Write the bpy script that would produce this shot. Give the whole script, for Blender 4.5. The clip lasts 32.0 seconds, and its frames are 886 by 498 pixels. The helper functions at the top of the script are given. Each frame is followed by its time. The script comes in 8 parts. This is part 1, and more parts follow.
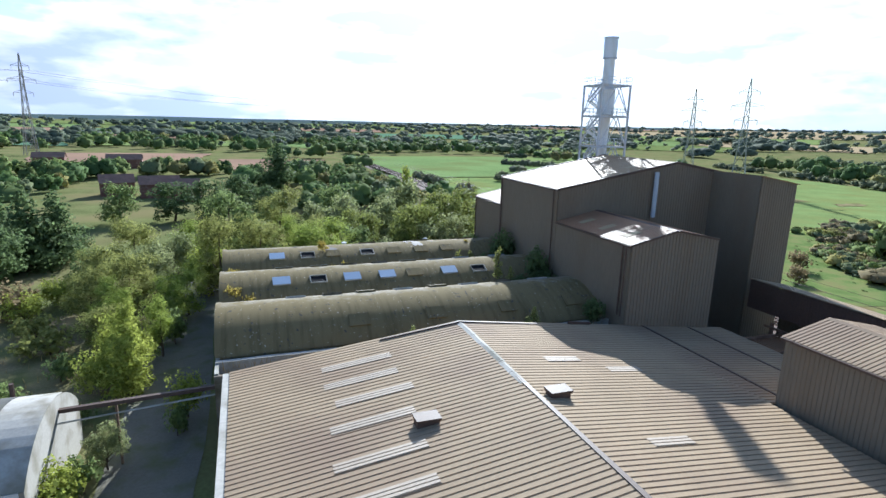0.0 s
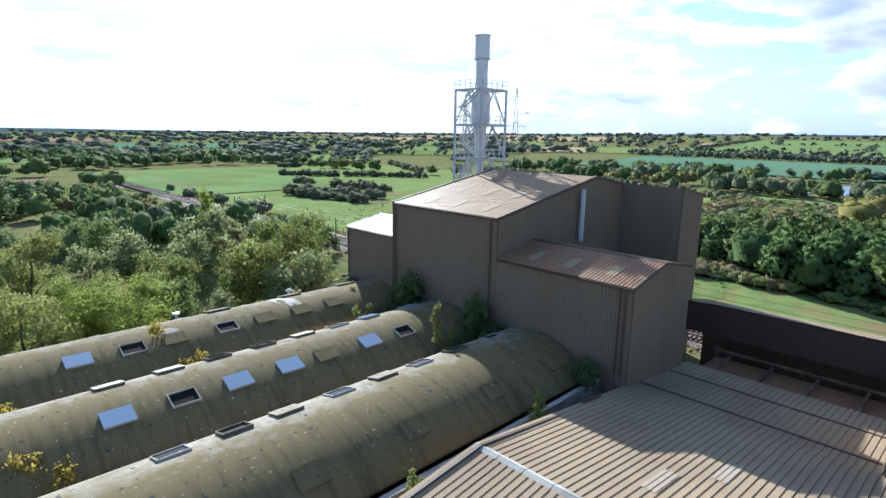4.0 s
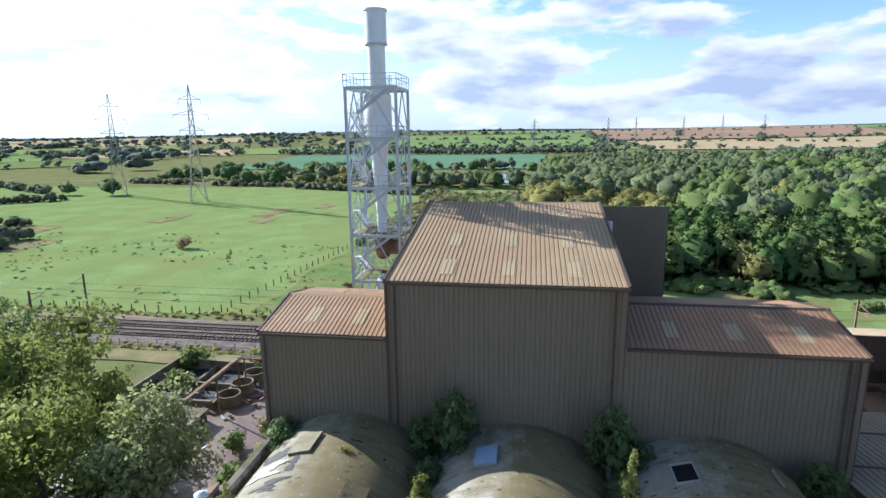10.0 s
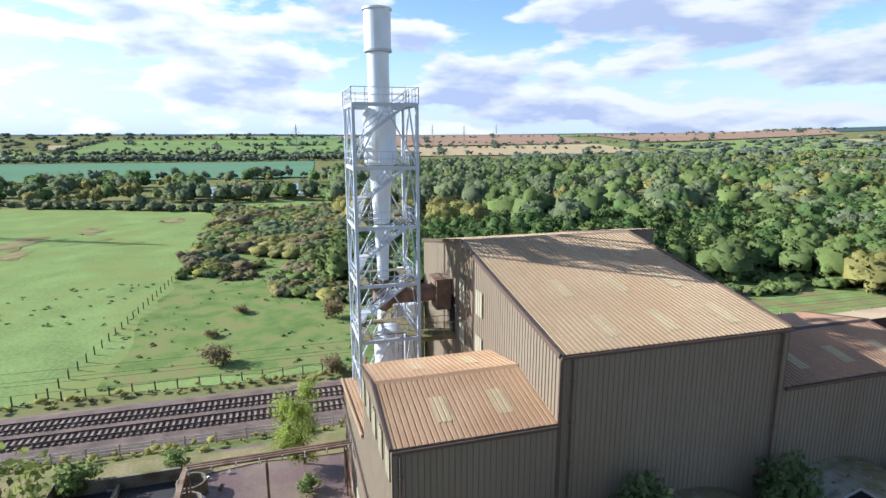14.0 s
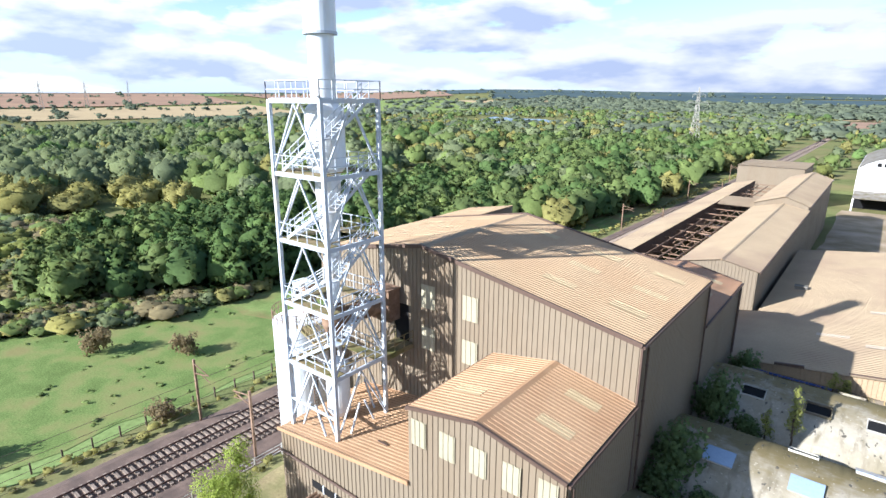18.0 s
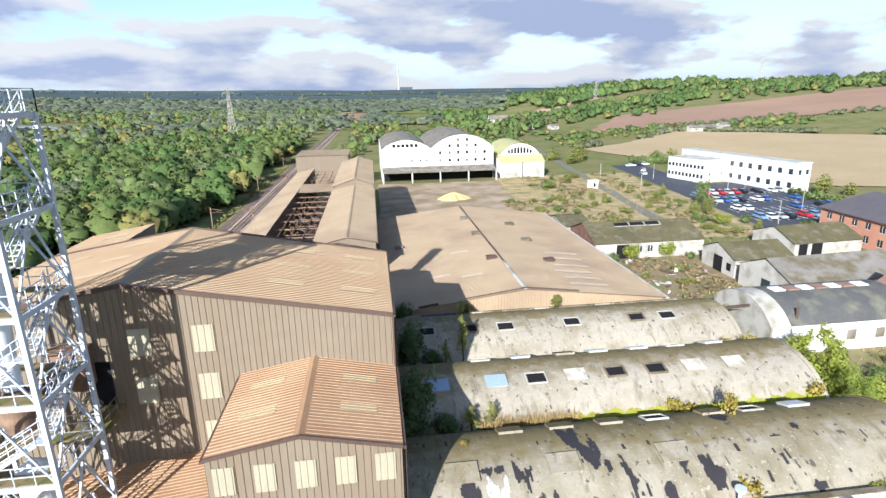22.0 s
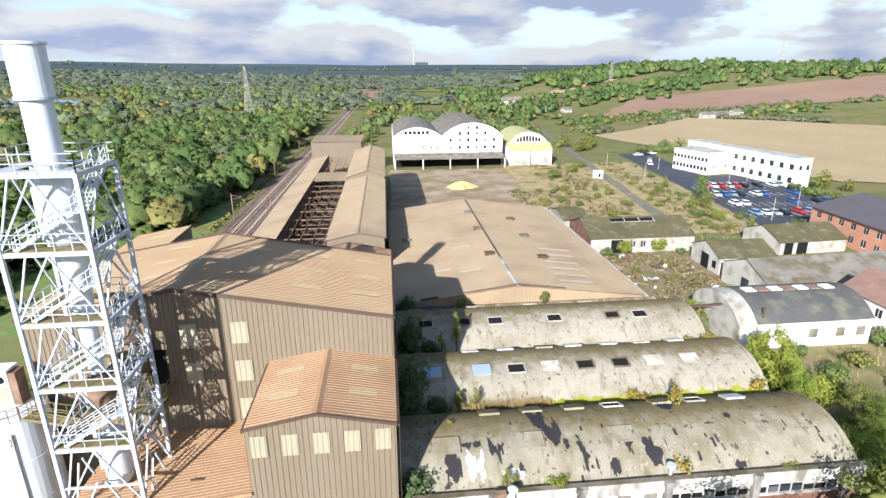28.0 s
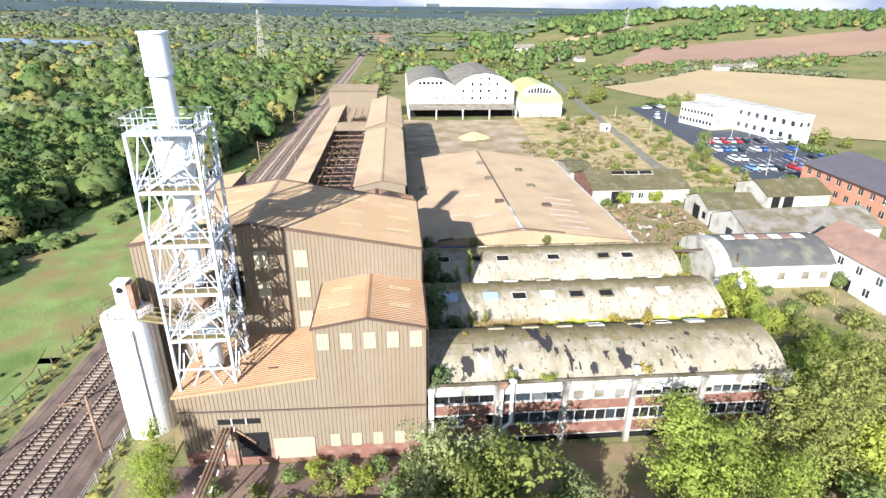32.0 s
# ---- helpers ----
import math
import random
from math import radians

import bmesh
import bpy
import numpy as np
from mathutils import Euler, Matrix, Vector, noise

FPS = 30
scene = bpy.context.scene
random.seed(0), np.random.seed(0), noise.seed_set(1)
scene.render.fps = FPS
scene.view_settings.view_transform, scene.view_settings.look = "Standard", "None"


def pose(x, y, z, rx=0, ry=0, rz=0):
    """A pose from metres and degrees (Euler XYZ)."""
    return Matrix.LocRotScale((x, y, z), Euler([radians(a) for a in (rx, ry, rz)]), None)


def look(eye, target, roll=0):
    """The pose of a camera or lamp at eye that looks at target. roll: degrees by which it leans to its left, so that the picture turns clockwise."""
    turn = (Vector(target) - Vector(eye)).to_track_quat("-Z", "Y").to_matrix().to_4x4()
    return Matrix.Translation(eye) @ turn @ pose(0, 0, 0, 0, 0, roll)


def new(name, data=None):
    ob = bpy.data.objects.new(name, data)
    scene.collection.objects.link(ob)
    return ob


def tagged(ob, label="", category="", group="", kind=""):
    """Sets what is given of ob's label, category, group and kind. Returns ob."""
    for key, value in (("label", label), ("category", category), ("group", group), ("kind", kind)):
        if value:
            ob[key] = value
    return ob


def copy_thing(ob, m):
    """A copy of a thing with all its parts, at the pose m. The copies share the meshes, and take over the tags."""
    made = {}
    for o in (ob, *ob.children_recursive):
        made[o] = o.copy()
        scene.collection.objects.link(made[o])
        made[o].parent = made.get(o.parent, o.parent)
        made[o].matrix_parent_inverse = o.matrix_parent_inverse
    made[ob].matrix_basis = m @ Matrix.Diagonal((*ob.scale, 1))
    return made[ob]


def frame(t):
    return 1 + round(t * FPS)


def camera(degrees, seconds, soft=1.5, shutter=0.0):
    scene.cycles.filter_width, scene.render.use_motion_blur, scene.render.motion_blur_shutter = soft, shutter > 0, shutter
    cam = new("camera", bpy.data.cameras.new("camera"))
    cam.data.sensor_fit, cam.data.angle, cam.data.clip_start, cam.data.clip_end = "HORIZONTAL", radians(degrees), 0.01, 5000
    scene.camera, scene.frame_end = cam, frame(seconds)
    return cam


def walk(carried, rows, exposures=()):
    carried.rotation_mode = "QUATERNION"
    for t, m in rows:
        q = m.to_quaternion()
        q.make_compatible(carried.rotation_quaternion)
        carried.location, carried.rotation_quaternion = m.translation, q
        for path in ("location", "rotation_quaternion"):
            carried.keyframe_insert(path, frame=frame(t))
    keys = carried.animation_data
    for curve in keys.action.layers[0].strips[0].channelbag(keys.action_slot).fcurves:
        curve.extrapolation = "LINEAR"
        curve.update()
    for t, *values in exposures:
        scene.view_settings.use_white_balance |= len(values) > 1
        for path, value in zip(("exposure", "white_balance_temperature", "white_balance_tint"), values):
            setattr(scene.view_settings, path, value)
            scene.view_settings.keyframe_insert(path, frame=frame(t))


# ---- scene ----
cam = camera(77.5, 32.0)
PATH = [
    (0, (8.639, -0.954, 26.453), (7.972, -2.787, 26.01), 1.5),
    (0.5, (7.94, -3.084, 26.393), (7.257, -4.91, 25.95), 1.6),
    (1, (7.616, -5.359, 26.365), (6.861, -7.158, 25.925), 1.6),
    (1.5, (7.878, -8.063, 26.361), (7.016, -9.814, 25.926), 1.5),
    (2, (8.633, -11.029, 26.409), (7.636, -12.709, 25.981), 1.4),
    (2.5, (9.736, -14.337, 26.457), (8.664, -15.971, 26.033), 1.3),
    (3, (10.899, -17.685, 26.566), (9.715, -19.242, 26.15), 1.4),
    (3.5, (12.004, -21.241, 26.688), (10.714, -22.713, 26.278), 1.2),
    (5.5, (15.718, -36.005, 27.117), (14.124, -37.148, 26.724), 0.3),
    (6, (16.087, -39.574, 27.166), (14.4, -40.575, 26.776), 0.1),
    (6.5, (16.035, -42.947, 27.213), (14.263, -43.789, 26.821), -0.2),
    (7, (15.479, -46.213, 27.268), (13.676, -46.981, 26.869), -0.2),
    (7.5, (14.531, -49.364, 27.375), (12.729, -50.13, 26.97), -0),
    (8, (13.312, -52.42, 27.559), (11.503, -53.17, 27.152), 0),
    (8.5, (11.98, -55.385, 27.799), (10.123, -56.007, 27.392), -0.1),
    (9, (10.477, -58.311, 28.033), (8.576, -58.781, 27.627), -0.5),
    (9.5, (8.944, -61.148, 28.284), (7.02, -61.516, 27.88), -0.7),
    (10, (7.63, -63.992, 28.556), (5.696, -64.301, 28.151), -0.7),
    (10.5, (6.475, -66.88, 28.864), (4.532, -67.125, 28.458), -0.7),
    (11, (5.368, -69.799, 29.154), (3.415, -69.945, 28.746), -0.6),
    (11.5, (4.129, -72.664, 29.374), (2.171, -72.692, 28.968), -0.5),
    (12, (2.701, -75.573, 29.603), (0.745, -75.46, 29.202), -1.1),
    (12.5, (1.478, -78.554, 29.85), (-0.468, -78.321, 29.453), -0.9),
    (13, (0.313, -81.51, 30.119), (-1.627, -81.229, 29.721), -0.2),
    (13.5, (-0.711, -84.335, 30.293), (-2.633, -83.951, 29.896), -0.3),
    (14, (-1.843, -87.054, 30.468), (-3.725, -86.503, 30.075), -0.1),
    (14.5, (-3.167, -89.653, 30.683), (-4.994, -88.94, 30.296), -0.3),
    (16.5, (-10.227, -99.179, 32.904), (-11.726, -97.97, 32.365), 0.3),
    (17, (-12.29, -101.053, 33.147), (-13.643, -99.679, 32.618), -0.1),
    (17.5, (-14.647, -102.63, 33.244), (-15.934, -101.194, 32.716), 0.1),
    (18, (-17.062, -103.986, 33.217), (-18.265, -102.479, 32.689), 0.2),
    (18.5, (-19.615, -105.233, 33.279), (-20.704, -103.64, 32.753), 0.3),
    (19, (-22.103, -106.409, 33.413), (-23.052, -104.731, 32.881), 0.2),
    (19.5, (-24.383, -107.504, 33.476), (-25.017, -105.684, 32.945), -0.1),
    (20, (-26.283, -108.364, 33.523), (-26.435, -106.442, 32.993), -0.8),
    (20.5, (-27.409, -108.85, 33.675), (-27.187, -106.936, 33.138), -1.3),
    (21, (-27.715, -108.939, 33.793), (-27.385, -107.042, 33.253), -1.4),
    (21.5, (-27.477, -108.768, 33.736), (-27.22, -106.86, 33.193), -1.2),
    (22, (-27.283, -108.589, 33.68), (-27.046, -106.679, 33.135), -1.1),
    (22.5, (-27.07, -108.531, 33.808), (-26.854, -106.618, 33.263), -1),
    (23, (-26.853, -108.824, 34.064), (-26.65, -106.911, 33.516), -0.9),
    (23.5, (-26.676, -109.435, 34.316), (-26.483, -107.521, 33.766), -0.9),
    (24, (-26.457, -110.106, 34.64), (-26.269, -108.194, 34.086), -0.8),
    (24.5, (-26.255, -110.741, 35.04), (-26.068, -108.829, 34.484), -0.8),
    (25, (-26.101, -111.25, 35.487), (-25.914, -109.339, 34.927), -0.8),
    (25.5, (-26.005, -111.768, 35.948), (-25.816, -109.858, 35.387), -0.8),
    (27.5, (-26.248, -114.487, 38.344), (-26.059, -112.581, 37.767), -0.3),
    (27.7, (-26.326, -114.894, 38.54), (-26.137, -112.988, 37.962), -0.3),
    (27.8, (-26.366, -115.097, 38.639), (-26.177, -113.205, 38.018), -0.3),
    (28, (-26.444, -115.504, 38.835), (-26.255, -113.613, 38.211), -0.3),
    (28.5, (-26.727, -116.611, 39.34), (-26.539, -114.72, 38.716), -0.1),
    (28.6, (-26.773, -116.85, 39.436), (-26.585, -114.961, 38.806), -0.09),
    (28.7, (-26.819, -117.088, 39.533), (-26.632, -115.222, 38.845), 0.01),
    (28.8, (-26.866, -117.327, 39.629), (-26.679, -115.495, 38.85), 0.18),
    (28.9, (-26.912, -117.565, 39.726), (-26.726, -115.737, 38.936), 0.19),
    (29, (-26.958, -117.804, 39.822), (-26.772, -115.977, 39.029), 0.2),
    (29.5, (-27.233, -119.015, 40.257), (-27.051, -117.189, 39.463), 0.3),
    (30, (-27.547, -120.334, 40.711), (-27.368, -118.507, 39.916), 0.4),
    (30.5, (-27.858, -121.641, 41.137), (-27.682, -119.815, 40.341), 0.5),
    (31, (-28.157, -122.976, 41.528), (-27.983, -121.15, 40.731), 0.6),
    (31.5, (-28.455, -124.407, 41.875), (-28.287, -122.581, 41.077), 0.7),
    (32, (-28.718, -126.193, 42.108), (-28.562, -124.365, 41.311), 0.5),
]
walk(cam, [(t, look(e, g, r)) for t, e, g, r in PATH],
     exposures=[(0.0, 1.06, 5500, 7), (3.0, 1.08, 5500, 7), (6.0, 1.0, 5550, 7), (9.0, 1.08, 5600, 7), (14.0, 1.11, 5700, 8), (17.0, 1.38, 5750, 9), (20, 1.22, 5850, 9), (23, 1.05, 5900, 10), (28, 1.02, 6050, 10), (30.0, 1.25, 6100, 10), (32.0, 1.42, 6100, 10)])

# ---------------------------------------------------------------- light
SUN = Vector((-0.405, -0.803, 0.437)).normalized()
lamp = bpy.data.lights.new("sun", "SUN")
lamp.energy, lamp.angle, lamp.color = 5.0, radians(0.55), (1.0, 0.95, 0.87)
sun = new("sun", lamp)
sun.matrix_world = look((0, 0, 300), Vector((0, 0, 300)) - SUN)

world = bpy.data.worlds.new("sky")
scene.world = world
world.use_nodes = True
nt = world.node_tree
nt.nodes.clear()
w_out = nt.nodes.new("ShaderNodeOutputWorld")
w_bg = nt.nodes.new("ShaderNodeBackground")
w_sky = nt.nodes.new("ShaderNodeTexSky")
w_sky.sky_type, w_sky.sun_disc = "NISHITA", False
w_sky.sun_elevation = math.asin(SUN.z)
w_sky.sun_rotation = math.atan2(SUN.x, SUN.y)
w_sky.air_density, w_sky.dust_density, w_sky.ozone_density = 1.0, 0.3, 2.0
w_tc = nt.nodes.new("ShaderNodeTexCoord")
w_sep = nt.nodes.new("ShaderNodeSeparateXYZ")
nt.links.new(w_tc.outputs["Generated"], w_sep.inputs[0])


def wmath(op, a, b=None, clamp=False):
    n = nt.nodes.new("ShaderNodeMath")
    n.operation, n.use_clamp = op, clamp
    for i, v in enumerate((a, b)):
        if v is None:
            continue
        if isinstance(v, (int, float)):
            n.inputs[i].default_value = v
        else:
            nt.links.new(v, n.inputs[i])
    return n.outputs[0]


# heaped clouds: noise over the direction, flattened, sampled again a little higher for the shaded bases
def wnoise(scale, detail, off):
    m = nt.nodes.new("ShaderNodeMapping")
    m.inputs["Scale"].default_value = (scale, scale, scale * 3.3)
    m.inputs["Location"].default_value = off
    nt.links.new(w_tc.outputs["Generated"], m.inputs[0])
    n = nt.nodes.new("ShaderNodeTexNoise")
    n.inputs["Scale"].default_value, n.inputs["Detail"].default_value = 1.0, detail
    n.inputs["Roughness"].default_value = 0.5
    nt.links.new(m.outputs[0], n.inputs["Vector"])
    return n.outputs["Fac"]


w_n1 = wnoise(5.2, 10, (6.3, 2.7, 1.15))
w_n2 = wnoise(5.2, 7, (6.3, 2.7, 1.45))
w_n3 = wnoise(1.0, 2, (4.0, 1.0, 0.0))
w_thin = wmath("MULTIPLY", wmath("MAXIMUM", wmath("SUBTRACT", w_sep.outputs[2], 0.27), 0.0), 2.6)
w_den = wmath("SUBTRACT", wmath("ADD", w_n1, wmath("MULTIPLY", wmath("SUBTRACT", w_n3, 0.5), 0.35)), w_thin)
w_mask = nt.nodes.new("ShaderNodeValToRGB")
w_mask.color_ramp.elements[0].position, w_mask.color_ramp.elements[1].position = 0.44, 0.50
nt.links.new(w_den, w_mask.inputs[0])
w_shade = nt.nodes.new("ShaderNodeValToRGB")
w_shade.color_ramp.elements[0].position, w_shade.color_ramp.elements[1].position = 0.47, 0.62
w_shade.color_ramp.elements[0].color = (1.0, 0.99, 0.98, 1)
w_shade.color_ramp.elements[1].color = (0.54, 0.61, 0.82, 1)
nt.links.new(w_n2, w_shade.inputs[0])
# glare of the thin cloud about the sun
w_dot = nt.nodes.new("ShaderNodeVectorMath")
w_dot.operation = "DOT_PRODUCT"
nt.links.new(w_tc.outputs["Generated"], w_dot.inputs[0])
w_dot.inputs[1].default_value = SUN
w_glow = wmath("POWER", wmath("MAXIMUM", w_dot.outputs["Value"], 0.0), 6.0)
w_cl = nt.nodes.new("ShaderNodeVectorMath")
w_cl.operation = "SCALE"
nt.links.new(w_shade.outputs[0], w_cl.inputs[0])
nt.links.new(wmath("ADD", wmath("ADD", wmath("MULTIPLY", w_glow, 16.0), 12.0), wmath("MULTIPLY", w_dot.outputs["Value"], 2.4)), w_cl.inputs["Scale"])
w_mix = nt.nodes.new("ShaderNodeMix")
w_mix.data_type = "RGBA"
nt.links.new(wmath("MAXIMUM", w_mask.outputs[0], wmath("MULTIPLY", w_glow, 0.9, True)), w_mix.inputs["Factor"])
w_blue = nt.nodes.new("ShaderNodeVectorMath")
w_blue.operation = "SCALE"
w_blue.inputs["Scale"].default_value = 2.3
nt.links.new(w_sky.outputs[0], w_blue.inputs[0])
w_haze = nt.nodes.new("ShaderNodeMix")
w_haze.data_type = "RGBA"
w_low = nt.nodes.new("ShaderNodeMapRange")
w_low.inputs["From Min"].default_value, w_low.inputs["From Max"].default_value = 0.16, 0.0
nt.links.new(w_sep.outputs[2], w_low.inputs["Value"])
nt.links.new(w_low.outputs[0], w_haze.inputs["Factor"])
nt.links.new(w_blue.outputs[0], w_haze.inputs["A"])
w_haze.inputs["B"].default_value = (8.8, 10.2, 11.6, 1)
nt.links.new(w_haze.outputs["Result"], w_mix.inputs["A"])
nt.links.new(w_cl.outputs[0], w_mix.inputs["B"])
nt.links.new(w_mix.outputs["Result"], w_bg.inputs[0])
w_bg.inputs[1].default_value = 0.0385
nt.links.new(w_bg.outputs[0], w_out.inputs[0])


# ---------------------------------------------------------------- materials
def mat(name, base, rough=0.8, metal=0.0, var=0.25, scale=1.0, spots=None, spot_amount=0.0, spot_scale=0.3, bump=0.15,
        bump_scale=8.0, per_object=0.0, island=0.0, translucent=0.0, stretch=(1, 1, 1), spec=0.3, tint=0.0):
    """A surface with grain and broad variation; spots is a second colour that covers part of it."""
    m = bpy.data.materials.new(name)
    m.use_nodes = True
    t = m.node_tree
    bsdf = t.nodes["Principled BSDF"]
    out = t.nodes["Material Output"]
    tc = t.nodes.new("ShaderNodeTexCoord")
    mp = t.nodes.new("ShaderNodeMapping")
    mp.inputs["Scale"].default_value = stretch
    t.links.new(tc.outputs["Object"], mp.inputs[0])

    def noise_tex(s, d):
        n = t.nodes.new("ShaderNodeTexNoise")
        n.inputs["Scale"].default_value, n.inputs["Detail"].default_value = s, d
        t.links.new(mp.outputs[0], n.inputs["Vector"])
        return n.outputs["Fac"]

    def ramp(src, a, b, ca, cb):
        r = t.nodes.new("ShaderNodeValToRGB")
        r.color_ramp.elements[0].position, r.color_ramp.elements[1].position = a, b
        r.color_ramp.elements[0].color, r.color_ramp.elements[1].color = (*ca, 1), (*cb, 1)
        t.links.new(src, r.inputs[0])
        return r.outputs[0]

    def mix(f, a, b, mode="MIX"):
        x = t.nodes.new("ShaderNodeMix")
        x.data_type, x.blend_type = "RGBA", mode
        for k, v in (("Factor", f), ("A", a), ("B", b)):
            if isinstance(v, (int, float)):
                x.inputs[k].default_value = v
            elif isinstance(v, tuple):
                x.inputs[k].default_value = (*v, 1)
            else:
                t.links.new(v, x.inputs[k])
        return x.outputs["Result"]

    lo = tuple(c * (1 - var) for c in base)
    hi = tuple(min(c * (1 + var), 0.95) for c in base)
    col = ramp(noise_tex(0.22 * scale, 4), 0.3, 0.7, lo, hi)
    col = mix(0.5, col, ramp(noise_tex(5.0 * scale, 3), 0.3, 0.7, lo, hi))
    if spots:
        f = ramp(noise_tex(spot_scale, 6), 0.56 - spot_amount * 0.4, 0.76 - spot_amount * 0.3, (0, 0, 0), (1, 1, 1))
        col = mix(f, col, spots)
    for amount, kind in ((per_object, "object"), (island, "island")):
        if amount:
            src = t.nodes.new("ShaderNodeObjectInfo" if kind == "object" else "ShaderNodeNewGeometry")
            r = src.outputs["Random" if kind == "object" else "Random Per Island"]
            col = mix(1.0, col, ramp(r, 0, 1, (1 - amount,) * 3, (1 + amount,) * 3), "MULTIPLY")
    if tint:
        src = t.nodes.new("ShaderNodeAttribute")
        src.attribute_name = "tint"
        col = mix(1.0, col, ramp(src.outputs["Fac"], 0, 1, (1 - tint, 1 - tint * 0.9, 1 - tint * 0.6), (1 + tint * 1.1, 1 + tint, 1 + tint * 0.4)), "MULTIPLY")
    t.links.new(col, bsdf.inputs["Base Color"])
    bsdf.inputs["Roughness"].default_value = rough
    bsdf.inputs["Metallic"].default_value = metal
    bsdf.inputs["Specular IOR Level"].default_value = spec
    if bump:
        b = t.nodes.new("ShaderNodeBump")
        b.inputs["Strength"].default_value, b.inputs["Distance"].default_value = bump, 0.05
        t.links.new(noise_tex(bump_scale, 4), b.inputs["Height"])
        t.links.new(b.outputs[0], bsdf.inputs["Normal"])
    if translucent:
        tr = t.nodes.new("ShaderNodeBsdfTranslucent")
        t.links.new(col, tr.inputs[0])
        ms = t.nodes.new("ShaderNodeMixShader")
        ms.inputs[0].default_value = translucent
        t.links.new(bsdf.outputs[0], ms.inputs[1])
        t.links.new(tr.outputs[0], ms.inputs[2])
        t.links.new(ms.outputs[0], out.inputs[0])
    return m


def vault_mat(name, base, streaks):
    """Weathered felt on a vault: smooth pale grey-tan, dark runs down the slope, olive moss and painted-in shade on the
    north side.
    """
    m = mat(name, base, 0.92, 0.0, 0.16, 0.8, (base[0] * 0.72, base[1] * 0.70, base[2] * 0.62), 0.22 + streaks, 0.35, 0.2, 5.0, spec=0.08)
    t = m.node_tree
    bsdf = t.nodes["Principled BSDF"]
    old = bsdf.inputs["Base Color"].links[0].from_socket
    tc = t.nodes.new("ShaderNodeTexCoord")
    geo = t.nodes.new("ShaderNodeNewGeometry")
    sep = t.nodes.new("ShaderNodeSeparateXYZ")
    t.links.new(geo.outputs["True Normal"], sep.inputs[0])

    def noise_at(sc, det, stretch):
        mp = t.nodes.new("ShaderNodeMapping")
        mp.inputs["Scale"].default_value = stretch
        t.links.new(tc.outputs["Object"], mp.inputs[0])
        n = t.nodes.new("ShaderNodeTexNoise")
        n.inputs["Scale"].default_value, n.inputs["Detail"].default_value = sc, det
        t.links.new(mp.outputs[0], n.inputs["Vector"])
        return n.outputs["Fac"]

    def blend(f, a, c):
        x = t.nodes.new("ShaderNodeMix")
        x.data_type = "RGBA"
        t.links.new(f, x.inputs["Factor"])
        t.links.new(a, x.inputs["A"])
        x.inputs["B"].default_value = (*c, 1)
        return x.outputs["Result"]

    def lin(src, a, c):
        r = t.nodes.new("ShaderNodeMapRange")
        r.inputs["From Min"].default_value, r.inputs["From Max"].default_value = a, c
        t.links.new(src, r.inputs["Value"])
        return r.outputs[0]

    runs = lin(noise_at(1.0, 6, (1.6, 0.5, 0.5)), 0.56, 0.72)
    col = blend(runs, old, (base[0] * 0.55, base[1] * 0.53, base[2] * 0.48))
    specks = lin(noise_at(3.0, 5, (1, 1, 1)), 0.60, 0.70)
    col = blend(specks, col, (base[0] * 1.12, base[1] * 1.12, base[2] * 1.12))
    # mixes in moss, and some north-side shade, as the normal turns to +y
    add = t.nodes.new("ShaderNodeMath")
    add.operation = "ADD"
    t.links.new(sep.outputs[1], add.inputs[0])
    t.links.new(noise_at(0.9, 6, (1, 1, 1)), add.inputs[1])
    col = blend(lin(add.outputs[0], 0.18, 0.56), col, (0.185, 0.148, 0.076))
    # dark runs on north faces only, deepening their shade in the colour
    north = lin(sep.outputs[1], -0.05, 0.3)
    darkened = t.nodes.new("ShaderNodeMath")
    darkened.operation = "MULTIPLY"
    t.links.new(lin(noise_at(1.0, 6, (1.9, 0.22, 0.22)), 0.48, 0.86), darkened.inputs[0])
    t.links.new(north, darkened.inputs[1])
    col = blend(darkened.outputs[0], col, (0.085, 0.072, 0.036))
    col = blend(lin(noise_at(4.5, 4, (1, 1, 1)), 0.67, 0.71), col, (base[0] * 1.35, base[1] * 1.35, base[2] * 1.35))
    col = blend(lin(noise_at(2.2, 7, (1, 0.7, 0.7)), 0.64, 0.68), col, (0.09, 0.082, 0.07))
    t.links.new(col, bsdf.inputs["Base Color"])
    return m


M_ROOF = mat("brown_roof_sheet", (0.345, 0.262, 0.172), 0.7, 0.0, 0.14, 1.0, (0.275, 0.20, 0.14), 0.2, 0.12, 0.1, spec=0.05)
M_ROOF2 = mat("rusty_roof_sheet", (0.365, 0.228, 0.130), 0.6, 0.0, 0.18, 1.0, (0.32, 0.185, 0.10), 0.25, 0.25, 0.1, spec=0.3)
M_ROOFD = mat("red_brown_roof_sheet", (0.33, 0.18, 0.10), 0.55, 0.0, 0.2, 1.0, (0.25, 0.15, 0.085), 0.2, 0.3, 0.1, spec=0.2)
M_WALL = mat("tan_wall_sheet", (0.205, 0.166, 0.122), 0.6, 0.0, 0.10, 0.7, (0.19, 0.145, 0.10), 0.15, 0.2, 0.1, stretch=(1, 1, 0.25), spec=0.12)
M_ROOFM = mat("main_roof_sheet", (0.375, 0.262, 0.155), 0.6, 0.0, 0.16, 1.0, (0.35, 0.225, 0.125), 0.25, 0.15, 0.1, spec=0.15)
M_TRIM = mat("dark_brown_trim", (0.09, 0.058, 0.045), 0.6, 0.0, 0.2, 1)
